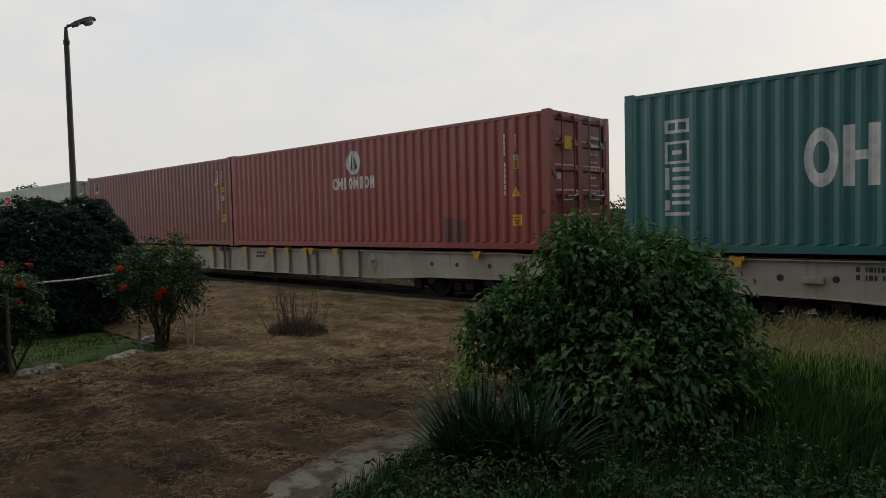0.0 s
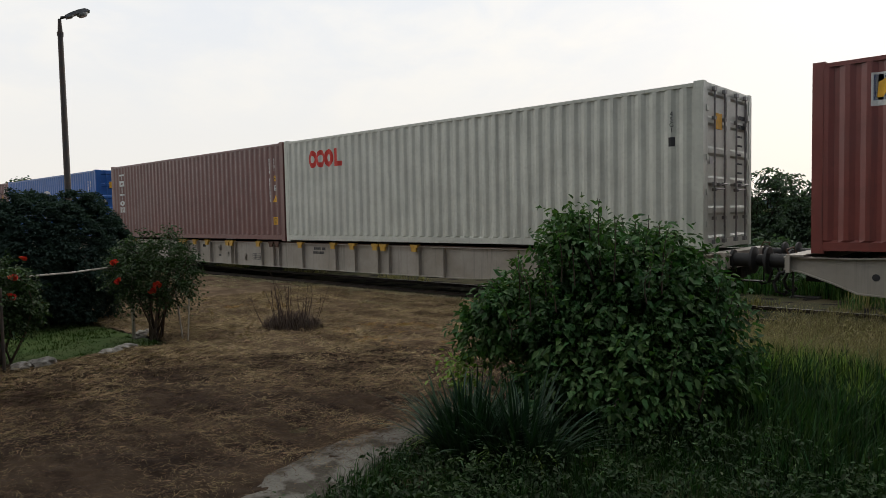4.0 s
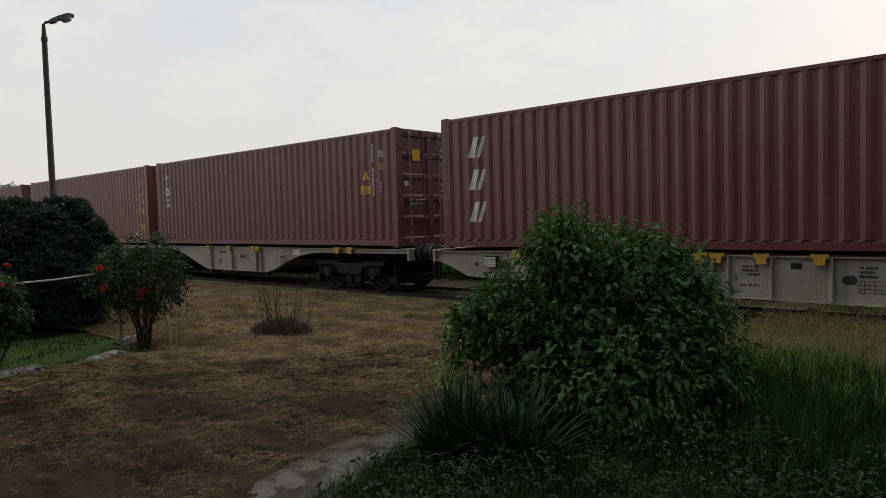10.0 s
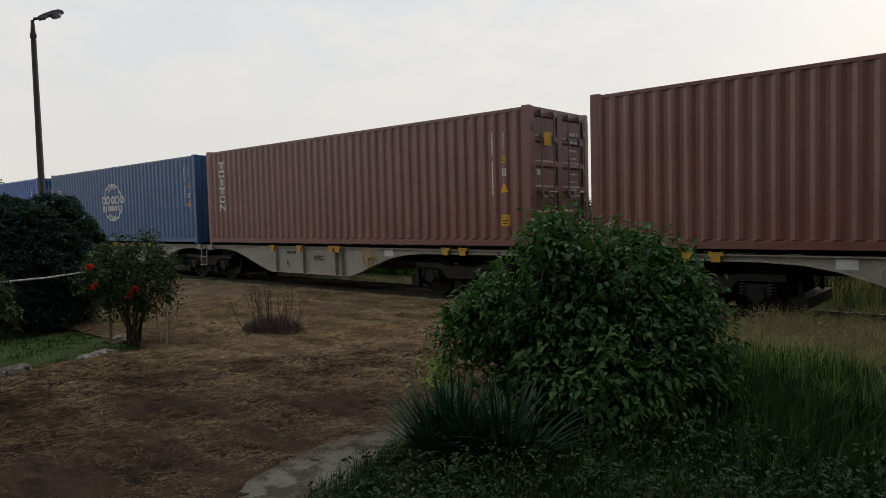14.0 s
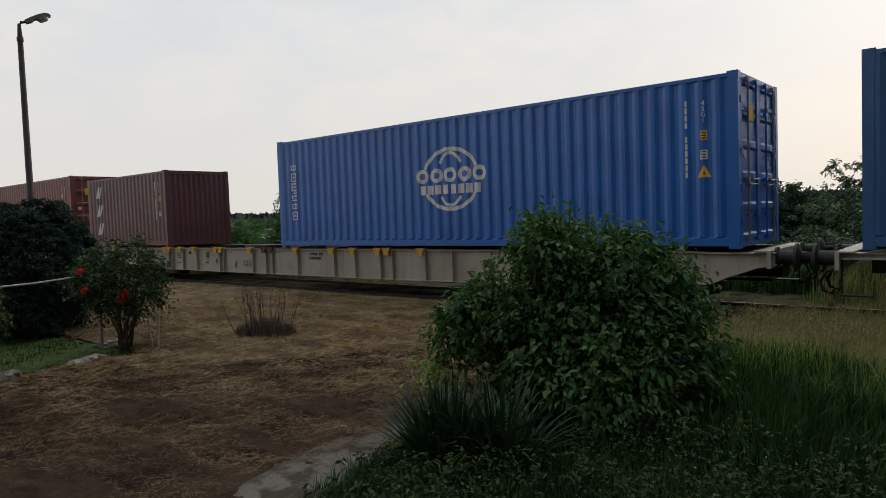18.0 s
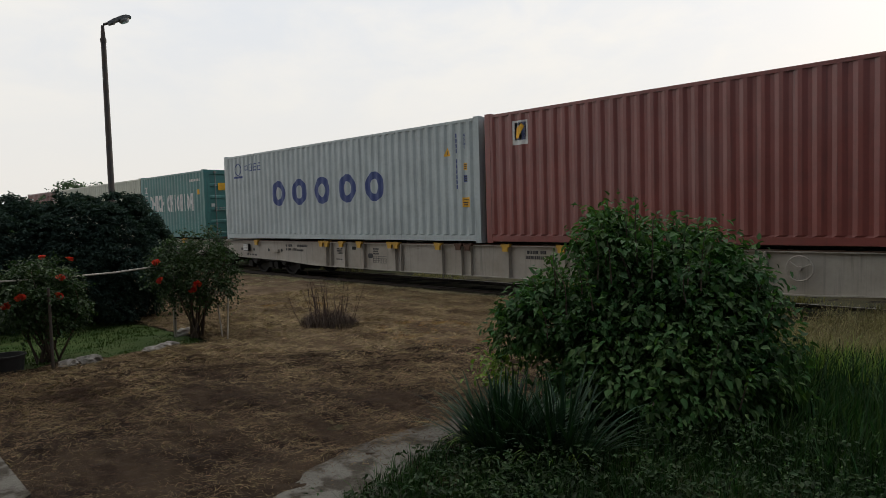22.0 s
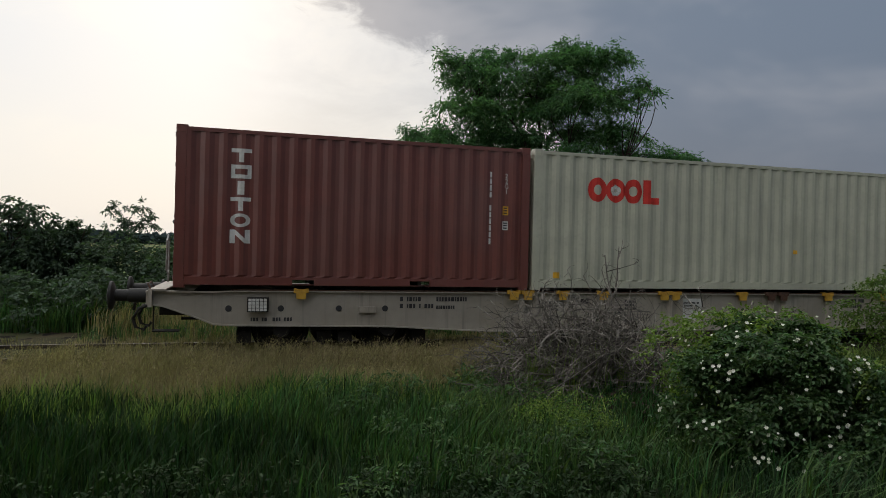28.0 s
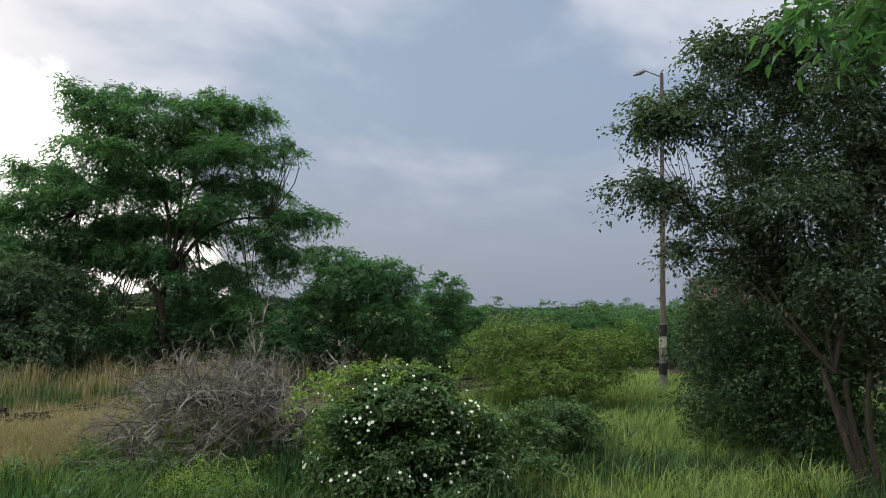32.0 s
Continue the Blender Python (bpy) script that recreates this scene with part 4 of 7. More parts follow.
def wagon_ends(w, length, ends=("left", "right")):
    for end in ends:
        flip = Matrix.Identity(4) if end == "left" else pose(length, 0, 0, 0, 0, 180)
        part("headstock", shared(("headstock",), lambda g: (g.box(-0.36, -0.30, -1.22, 1.22, 0.84, 1.12), g.box(-0.36, -0.10, -1.22, 1.22, 1.10, 1.125))), WAGON, w, m=flip)
        for y in (-0.875, 0.875):
            part("buffer", shared(("buffer",), buffer_, True), RUBBER, w, "black buffer with a dished head", m=flip @ pose(-0.36, y, 1.0))
        part("coupling", shared(("coupling",), lambda g: (g.box(-0.62, -0.30, -0.05, 0.05, 0.94, 1.04), g.tube([(-0.6, -0.06, 0.98), (-0.72, -0.06, 0.8), (-0.74, 0, 0.7), (-0.72, 0.06, 0.8), (-0.6, 0.06, 0.98)], 0.025, 6))), STEEL_DARK, w, m=flip)
        for y in (-0.45, -1.0):
            part("brake_hose", shared(("brake_hose",), lambda g: g.tube([(-0.36, 0, 0.86), (-0.52, 0.0, 0.80), (-0.60, 0.02, 0.64), (-0.56, 0.03, 0.50), (-0.44, 0.03, 0.46), (-0.40, 0.03, 0.52)], 0.028, 8), True), RUBBER, w, m=flip @ pose(0, y, 0))
        part("hand_rail", shared(("hand_rail",), lambda g: g.tube([(-0.33, 0.0, 1.12), (-0.37, 0.02, 1.20), (-0.37, 0.4, 1.22), (-0.33, 0.45, 1.12)], 0.013, 6)), RUSTY, w, m=flip @ pose(0, -1.15, 0))
        part("step_bracket", shared(("step_bracket",), lambda g: (g.box(-0.30, -0.28, -0.02, 0.02, 0.45, 1.1), g.box(-0.30, 0.1, -0.1, 0.12, 0.44, 0.46))), STEEL_DARK, w, m=flip @ pose(0, -1.05, 0))


def sill_fittings(w, xs_spigot, xs_stiff, y, bottom_of):
    for x, mt in xs_spigot:
        part("spigot", shared(("spigot",), spigot), mt, w, "yellow folding container spigot" if mt == YELLOW else "rusty folding container spigot", m=pose(x, y - 0.045, 1.135))
    for x in xs_stiff:
        part("stiffener", shared(("stiffener", round(bottom_of(x), 2)), lambda g: g.prism([(-0.04, 0.0), (0.02, 0.085), (0.035, 0.085), (0.035, 0.0)], "z", bottom_of(x) + 0.022, 1.09)), WAGON, w, m=pose(x, y, 0) @ Matrix.Diagonal((1, -1, 1, 1)))


def sill_lettering(w, x, y, z, lines, width, h=0.05, mat=MARK_DARK):
    """Rows of small bars, one for each sign of a stencilled line."""
    g, rnd = Geo(), random.Random(int(x * 100) + lines)
    for i in range(lines):
        q = x
        while q < x + width * (1 - 0.12 * (i % 2)):
            d = rnd.choice((0.35, 0.5, 0.5, 0.7)) * h
            if rnd.random() < 0.84:
                g.box(q, q + d, y - 0.003, y, z - i * h * 1.6, z - i * h * 1.6 + h)
            q += d + 0.22 * h
    part("stencil_lines", g, mat, w, kind="stuff")


def straight_wagon(x, label, length=24.47, variant=0):
    """An 80-foot flat wagon with deep fish-bellied side beams."""
    rnd = random.Random(variant)
    w = thing("container_wagon", label, "railway wagon", "wagons of the train")
    half = [(-0.40, 0.88), (-0.15, 0.84), (0.30, 0.68), (0.62, 0.545), (0.95, 0.525), (3.47, 0.49), (4.46, 0.435), (5.3, 0.39), (8.5, 0.372)]
    prof = half + [(length - a, b) for a, b in half[::-1]]
    top = [(a, 1.105 if 0.9 < a < length - 0.9 else 1.09) for a, b in prof]

    def bottom_of(q):
        for (a, b), (c, d) in zip(prof, prof[1:]):
            if a <= q <= c:
                return b + (d - b) * (q - a) / (c - a)
        return 0.4
    key = ("straight_sill", length)
    for y, m in ((-1.12, pose(0, 0, 0)), (1.12, pose(length, 0, 0, 0, 0, 180))):
        part("side_beam", shared(key, lambda g: flanged_sill(g, top, prof, -1.12)), WAGON, w, m=m)
    part("centre_beam", shared(("centre_beam", length), lambda g: (g.box(-0.3, length + 0.3, -0.25, 0.25, 0.62, 1.0), [g.box(2.2 * i + 0.3, 2.2 * i + 0.42, -1.1, 1.1, 0.75, 1.09) for i in range(12)])), STEEL_DARK, w)
    part("rail_pipe", shared(("rail_pipe", length), lambda g: g.tube([(0.9, -1.16, 1.116), (length - 0.9, -1.16, 1.116)], 0.011, 6)), RUSTY, w)
    wagon_ends(w, length)
    yellow = lambda a: (a, YELLOW)
    worn = lambda a: (a, RUSTY)
    sp = [yellow(2.0), yellow(5.80), yellow(6.07), yellow(6.78), yellow(7.62), yellow(8.94), yellow(9.19), yellow(10.75), worn(11.45), worn(11.75), yellow(12.9), yellow(14.4), yellow(15.2), yellow(16.1), yellow(16.4), yellow(17.5), yellow(22.5)]
    st = [5.98, 6.23, 6.90, 7.76, 9.10, 9.33, 10.85, 11.5, 11.8, 12.95, 14.45, 15.25, 16.15, 16.55, 17.6, 18.4]
    sill_fittings(w, sp, [q for q in st], -1.12, bottom_of)
    for q in (0.85, 1.68, 2.64, 3.44, length - 0.85, length - 1.68, length - 2.64, length - 3.44):
        part("drain_hole", shared(("drain_hole",), lambda g: g.lathe([(0.052, -0.004), (0.052, 0.004)], 14)), MARK_DARK, w, m=pose(q, -1.123, 0.81))
    box = part("tail_panel", shared(("tail_panel",), lambda g: g.box(-0.17, 0.17, -0.09, 0.0, -0.12, 0.12, 0.02)), STEEL_DARK, w, "framed white lattice panel", m=pose(1.31, -1.14, 0.88))
    g = Geo()
    for i in range(5):
        for k in range(4):
            g.box(-0.15 + 0.06 * i, -0.10 + 0.06 * i, -0.096, -0.088, -0.105 + 0.053 * k, -0.06 + 0.053 * k)
    part("panel_grid", g, MARK_WHITE, box)
    part("hand_wheel", shared(("hand_wheel",), handwheel, True), WAGON, w, m=pose(18.95 if variant % 2 else 5.44, -1.2, 0.83))
    part("valve_box", shared(("valve_box",), lambda g: g.box(-0.15, 0.15, -0.05, 0.0, -0.05, 0.05, 0.01)), WAGON, w, m=pose(3.13, -1.125, 0.79))
    sill_lettering(w, 3.66, -1.124, 0.935, 1, 0.42, 0.075), sill_lettering(w, 4.36, -1.124, 0.935, 1, 0.56, 0.075)
    sill_lettering(w, 3.66, -1.124, 0.815, 1, 0.22, 0.075), sill_lettering(w, 3.94, -1.124, 0.815, 1, 0.36, 0.075), sill_lettering(w, 4.36, -1.124, 0.80, 1, 0.32, 0.06)
    sill_lettering(w, 1.2, -1.124, 0.60, 1, 0.25, 0.06), sill_lettering(w, 1.55, -1.124, 0.60, 1, 0.3, 0.06)
    q0 = 8.12 if variant % 2 else 10.28
    table = Geo()
    for i in range(4):
        table.box(q0, q0 + 0.56, -1.125, -1.121, 0.56 + 0.06 * i, 0.567 + 0.06 * i)
    for i in range(9):
        table.box(q0 + 0.07 * i, q0 + 0.07 * i + 0.007, -1.125, -1.121, 0.56, 0.68 + 0.067 * (i < 4))
    part("load_table", table, MARK_DARK, w)
    if variant == 9:
        part("address_plate", Geo().box(9.4, 9.85, -1.126, -1.12, 0.58, 1.0), MARK_WHITE, w)
        sill_lettering(w, 9.45, -1.128, 0.9, 3, 0.34, 0.035)
    part("dark_plate", Geo().box(7.19, 7.35, -1.127, -1.12, 0.90, 0.99), STEEL_DARK, w)
    sill_lettering(w, 6.45, -1.124, 0.90, 3, 0.26, 0.04), sill_lettering(w, 6.42, -1.124, 0.60, 1, 0.3, 0.03)
    if variant % 2:
        part("slot", shared(("slot",), lambda g: g.prism([(-0.10, -0.03), (-0.07, -0.065), (0.07, -0.065), (0.10, -0.03), (0.10, 0.03), (0.07, 0.065), (-0.07, 0.065), (-0.10, 0.03)], "y", -0.003, 0.003)), MARK_DARK, w, m=pose(8.0, -1.123, 0.75))
        sill_lettering(w, 8.13, -1.124, 0.92, 3, 0.22, 0.04)
    else:
        part("brake_box", shared(("brake_box",), lambda g: (g.box(-0.10, 0.10, -0.09, 0.0, -0.09, 0.09, 0.02), g.tube([(0.05, -0.09, 0), (0.12, -0.12, 0.02)], 0.02, 6))), WAGON, w, m=pose(8.3, -1.12, 0.90))
        part("slot", shared(("slot_small",), lambda g: g.box(-0.07, 0.07, -0.003, 0.003, -0.025, 0.025)), MARK_DARK, w, m=pose(8.3, -1.123, 0.64))
        part("valve_lever", shared(("valve_lever",), lambda g: (g.tube([(0, 0, 0), (0.02, -0.06, -0.02), (0.14, -0.07, -0.1)], 0.014, 6), g.box(-0.05, 0.05, -0.04, 0, -0.05, 0.05))), WAGON, w, m=pose(8.82, -1.13, 0.72))
        part("coupling_bolt", shared(("coupling_bolt",), lambda g: (g.lathe([(0.05, -0.05), (0.06, -0.02), (0.06, 0.0)], 12), g.box(-0.03, 0.03, -0.06, 0, -0.16, -0.02))), WAGON, w, m=pose(9.9, -1.12, 0.68))
    sill_lettering(w, 13.4, -1.124, 0.93, 2, 0.55, 0.07)
    for q in (2.6, length - 2.6):
        bogie(w, q)
    for q in (6.5, 9.5, 14.5, 17.5):
        part("brake_cylinder", shared(("brake_cylinder",), lambda g: (g.lathe([(0.16, -0.3), (0.17, -0.2), (0.17, 0.3), (0.1, 0.36)], 14, "x"), g.tube([(0.3, 0, 0), (1.3, 0.1, -0.05)], 0.03, 6)), True), STEEL_DARK, w, m=pose(q, -0.5, 0.45))
    part("train_pipe", shared(("train_pipe", length), lambda g: g.tube([(0, 0.35, 0.5), (length, 0.35, 0.5)], 0.03, 6)), STEEL_DARK, w)
    return w


def curved_wagon(x, label, joint, variant=0):
    """An articulated wagon in two halves, whose side beams arch over the bogies."""
    w = thing("articulated_wagon", label, "railway wagon", "wagons of the train")
    L = L40
    # one half from the joint at 0 to its outer end
    half = [(-0.34, 1.0), (0.9, 0.985), (1.3, 0.94), (1.75, 0.82), (2.4, 0.6), (2.9, 0.44), (3.2, 0.365), (6.55, 0.355), (7.0, 0.47), (7.6, 0.70), (8.1, 0.86), (8.6, 0.95), (9.2, 0.985), (12.52, 1.0)]
    top = [(a, 1.105) for a, b in half]

    def bottom_of(q):
        for (a, b), (c, d) in zip(half, half[1:]):
            if a <= q <= c:
                return b + (d - b) * (q - a) / (c - a)
        return 0.99
    for h in (0, 1):
        base = pose(joint + 0.38, 0, 0) if h == 0 else pose(joint - 0.38, 0, 0, 0, 0, 180)
        for m in (base, base @ pose(0, 0, 0) @ Matrix.Diagonal((1, -1, 1, 1))):
            part("side_beam", shared(("curved_sill",), lambda g: flanged_sill(g, top, half, -1.12)), WAGON, w, m=m)
        part("centre_beam", shared(("curved_centre",), lambda g: (g.box(0.2, 12.2, -0.25, 0.25, 0.72, 1.0), [g.box(1.1 * i + 0.5, 1.1 * i + 0.62, -1.1, 1.1, 0.99, 1.09) for i in range(11)])), STEEL_DARK, w, m=base)
        sgn = 1 if h == 0 else -1
        X = lambda q: joint + sgn * (q + 0.38)
        for q in (3.35, 4.6, 5.95, 6.2, 9.9, 10.4):
            part("spigot", shared(("spigot",), spigot), YELLOW, w, "yellow folding container spigot", m=pose(X(q), -1.165, 1.135))
        for q in (3.45, 4.7, 6.05, 6.3):
            part("stiffener", shared(("stiffener", "c", q), lambda g: g.prism([(-0.04, 0.0), (0.02, 0.085), (0.035, 0.085), (0.035, 0.0)], "z", bottom_of(q) + 0.022, 1.09)), WAGON, w, m=pose(X(q), -1.12, 0) @ Matrix.Diagonal((1, -1, 1, 1)))
        sill_lettering(w, X(4.1) - 0.2, -1.124, 0.9, 1, 0.4, 0.07)
        sill_lettering(w, X(5.3) - 0.2, -1.124, 0.84, 3, 0.45, 0.03)
        part("data_plate", Geo().box(X(8.0) - 0.15, X(8.0) + 0.15, -1.128, -1.12, 0.9, 1.06), MARK_WHITE, w)
        part("hand_wheel", shared(("hand_wheel",), handwheel, True), YELLOW if variant else WAGON, w, m=pose(X(7.35), -1.2, 0.84))
        part("valve_lever", shared(("valve_lever",), lambda g: (g.tube([(0, 0, 0), (0.02, -0.06, -0.02), (0.14, -0.07, -0.1)], 0.014, 6), g.box(-0.05, 0.05, -0.04, 0, -0.05, 0.05))), WAGON, w, m=pose(X(3.9), -1.13, 0.66))
        part("corner_bracket", shared(("corner_bracket",), lambda g: g.prism([(-0.14, 0), (0.14, 0), (0.08, 0.17), (-0.02, 0.17)], "y", -0.06, 0.02)), WAGON, w, m=pose(X(-0.02), -1.15, 0.96))
        bogie(w, X(10.2))
    bogie(w, joint)
    part("ladder", shared(("ladder",), lambda g: (g.box(-0.17, -0.14, -0.03, 0.0, 0.42, 1.12), g.box(0.14, 0.17, -0.03, 0.0, 0.42, 1.12), [g.box(-0.17, 0.17, -0.08, 0.0, z, z + 0.03) for z in (0.46, 0.72, 0.98)])), GALV, w, m=pose(joint, -1.2, 0))
    part("joint_block", shared(("joint_block",), lambda g: g.box(-0.4, 0.4, -0.35, 0.35, 0.7, 1.05, 0.05)), STEEL_DARK, w, m=pose(joint, 0, 0))
    wagon_ends(w, 2 * L + 0.76)
    return w


FLAT = "grey fish-bellied flat wagon with yellow spigots, carrying containers"
for i, (x, n) in enumerate([(13.85, 24.47), (-12.272, 24.47), (-38.396, 24.47), (-64.52, 24.47), (-143.87, 24.61), (-170.092, 24.47), (-196.22, 24.47)]):
    on_train(straight_wagon(x, FLAT if i != 6 else "grey fish-bellied flat wagon at the train's tail, with a marker panel", n, 9 if i == 6 else i), x, "wagon")
for i, x in enumerate((-91.15, -117.65)):
    on_train(curved_wagon(x, "grey articulated wagon with beams arched over dark bogies", L40 + 0.38, i), x, "wagon")
# tail marker frame on the last wagon
tail = TRAIN[-3][0]
part("tail_rail", Geo().tube([(-0.3, 0.95, 1.1), (-0.3, 0.95, 1.9), (-0.3, 0.8, 2.0), (-0.3, 0.62, 1.9), (-0.3, 0.62, 1.35), (-0.3, 0.8, 1.3), (-0.3, 0.95, 1.36)], 0.02, 6), GALV, tail, "bent grey tube rail")


def travel(t):
    """How far the train has run at t seconds."""
    sway = -0.15 * math.exp(-((t - 6) / 1.5) ** 2) - 0.12 * math.exp(-((t - 24.5) / 0.9) ** 2)
    return -19.845 + 7.27507 * t + 0.0151439 * t * t - 0.19 * max(0.0, t - 25) + sway


def motions():
    times = [1.0 * i for i in range(25)] + [24.5, 25, 26, 27, 28, 29, 30, 31, 32]
    for ob, x, kind in TRAIN:
        y, z = (FACE_Y, DECK) if kind == "container" else (TRACK_Y, 0.0)
        walk(ob, [(t, pose(x + travel(t), y, z)) for t in times])
    for ws, dx in WHEELS:
        walk(ws, [(k / 15, pose(dx, 0, 0.46, 0, math.degrees(travel(k / 15) / 0.46) % 360, 0)) for k in range(481)])


# ---- ground, track, setting ----
def ground_sheet():
    g = Geo()
    r = [-3000, -800, -200, -60, -30, -15, 0, 15, 30, 60, 200, 800, 3000]
    n = len(r)
    g.add([(x, y, -0.07) for y in r for x in r], [(j * n + i, j * n + i + 1, (j + 1) * n + i + 1, (j + 1) * n + i) for j in range(n - 1) for i in range(n - 1)])
    return tagged(part("ground", g, GROUND, kind="structure"), "dark turf and soil", "ground")


ground_sheet()


def relief(x, y, seed, rough):
    """Height of an uneven layer above its mean."""
    return noise.noise((x * 2.1, y * 2.1, seed)) * rough + noise.noise((x * 7, y * 7, seed)) * rough * 0.6 + noise.noise((x * 17, y * 17, seed)) * rough * 0.35


def uneven_sheet(name, inside, x0, x1, y0, y1, step, z, mat, label, category, rough=0.02, seed=1):
    """A thin uneven layer on the ground, with a ragged edge."""
    nx, ny = int((x1 - x0) / step), int((y1 - y0) / step)
    v, idx, f = [], {}, []
    for j in range(ny + 1):
        for i in range(nx + 1):
            x, y = x0 + i * step, y0 + j * step
            q = noise.noise((x * 1.3 + seed, y * 1.3, 0.3)) * 0.25
            if inside(x + q, y + q):
                idx[i, j] = len(v)
                h = relief(x, y, seed, rough)
                v.append((x, y, z + h))
    for i, j in idx:
        k = [(i, j), (i + 1, j), (i + 1, j + 1), (i, j + 1)]
        if all(q in idx for q in k):
            f.append(tuple(idx[q] for q in k))
    m = bpy.data.meshes.new(name)
    m.from_pydata(v, [], f)
    m.shade_smooth()
    return tagged(part(name, m, mat, kind="structure"), label, category)


def far_field():
    g = Geo()
    g.add([(-2500, 40, -0.03), (2500, 40, -0.03), (2500, 2500, -0.03), (-2500, 2500, -0.03)], [(0, 1, 2, 3)])
    tagged(part("field", g, FIELD, kind="structure"), "green and straw-coloured fields behind the railway", "field")


far_field()
in_mulch = lambda x, y: y < 11.1 and x < -3.1 + max(0, y - 4.5) * 0.05 and y > -1 and x > -30 and not (x < -10.2 and y < 4.7 - (x + 10.2) * 0.02 and y > 1.5)
uneven_sheet("mulch", in_mulch, -30, -2.8, -1, 11.6, 0.075, -0.03, MULCH, "brown mown thatch with dark damp patches", "ground", 0.05)
# light gain away from the viewpoint, put into colour as a paler thatch sheet
lit_side = lambda x, y: 0.73 * y - 0.68 * x
in_lit = lambda x, y: in_mulch(x, y) and lit_side(x, y) + 1.6 * noise.noise((x * 0.5, y * 0.5, 4)) + 0.9 * noise.noise((x * 1.7, y * 2.2, 5)) > 9.1
uneven_sheet("dry_thatch", in_lit, -30, -2.8, -1, 11.6, 0.075, -0.024, LIT_THATCH, "mown thatch towards the railway, toned paler as if better lit", "ground", 0.05)
in_lawn = lambda x, y: -19 < x < -10.1 and 1.3 < y < 4.75
uneven_sheet("lawn", in_lawn, -19.5, -9.6, 1, 5.2, 0.15, -0.04, LAWN, "small mown lawn behind a stone edging", "lawn", 0.02, 3)
# widened past the far rail so the shade-dark sheet fills the gap under wagons
in_bed = lambda x, y: 10.95 < y < 15.7
uneven_sheet("trackbed", in_bed, -70, 60, 10.6, 16.0, 0.2, -0.075, BALLAST, "dirty sunken ballast between and beside the rails, darkened for the wagons' shade", "trackbed", 0.03, 5)


def track():
    prof = [(-0.075, 0), (0.075, 0), (0.075, 0.012), (0.012, 0.035), (0.010, 0.115), (0.034, 0.128), (0.036, 0.152), (-0.036, 0.152), (-0.034, 0.128), (-0.010, 0.115), (-0.012, 0.035), (-0.075, 0.012)]
    for y in (TRACK_Y - 0.7525, TRACK_Y + 0.7525):
        tagged(part("rail", Geo().prism([(a + y, b - 0.152) for a, b in prof], "x", -150, 120), RAIL, kind="structure"), "worn steel rail sunk in dirt", "rail")
    s = Geo().box(-0.13, 0.13, -1.3, 1.3, -0.25, -0.145, 0.02).mesh("sleeper")
    s.materials.append(RUSTY)
    base = thing("sleepers", "weathered wooden sleepers half buried in the ballast", "sleepers")
    base["kind"] = "structure"
    for i in range(130):
        part("sleeper", s, RUSTY, base, m=pose(-48 + 0.62 * i, TRACK_Y, 0.07))


track()


def slab(name, pts, z0, z1, mat, label, category):
    tagged(part(name, Geo().prism(pts, "z", z0, z1), mat, kind="structure"), label, category)


def garden_path():
    """A worn strip, thin at its edges, along a bent middle line."""
    rows = [(-3.1, 1.2, 0.42), (-3.55, 2.2, 0.42), (-3.86, 2.85, 0.40), (-4.12, 3.3, 0.30), (-4.16, 3.8, 0.26), (-4.14, 4.3, 0.24), (-4.1, 4.8, 0.2)]
    n, m, v, f = 90, 22, [], []
    for j in range(n + 1):
        s = j / n * (len(rows) - 1)
        k = min(int(s), len(rows) - 2)
        x, y, w = (a + (b - a) * (s - k) for a, b in zip(rows[k], rows[k + 1]))
        for i in range(m + 1):
            u = 2 * i / m - 1
            e = w * (1 + 0.22 * noise.noise((y * 3.1, u * 2, 1)))
            z = 0.012 - 0.07 * abs(u) ** 5 + 0.016 * noise.noise((x * 4 + u, y * 4, 2)) + 0.008 * noise.noise((u * 5, y * 17, 2))
            v.append((x + u * e * 1.15, y + 0.25 * u * w, z))
    for j in range(n):
        for i in range(m):
            a = j * (m + 1) + i
            f.append((a, a + 1, a + m + 2, a + m + 1))
    me = bpy.data.meshes.new("garden_path")
    me.from_pydata(v, [], f)
    me.shade_smooth()
    tagged(part("garden_path", me, CONCRETE, kind="structure"), "old worn concrete garden path with ragged edges", "path")


garden_path()
slab("pavement", [(-9, -3), (-4.9, -3), (-4.9, 0.7), (-5.3, 1.16), (-9, 1.28)], -0.2, 0.02, CONCRETE, "concrete slab edge by the garden", "pavement")

# added out of view: blocks sky behind the viewpoint, dimming foreground and reflections
slab("house_wall", [(-12, -1.9), (4.5, -1.9), (4.5, -1.6), (-12, -1.6)], -0.2, 7.2, CONCRETE, "plain unseen wall behind the viewpoint, added to shade the garden", "wall")

# slab added above the view only to cut skylight on the near plants
slab("porch_roof", [(-3.0, -1.59), (2.2, -1.59), (2.2, 1.7), (-3.0, 1.7)], 3.3, 3.42, CONCRETE, "plain unseen slab over the viewpoint, added to shade the foreground", "roof")

# ---- plants ----


def unit(a):
    return a / np.maximum(np.linalg.norm(a, axis=-1, keepdims=True), 1e-6)


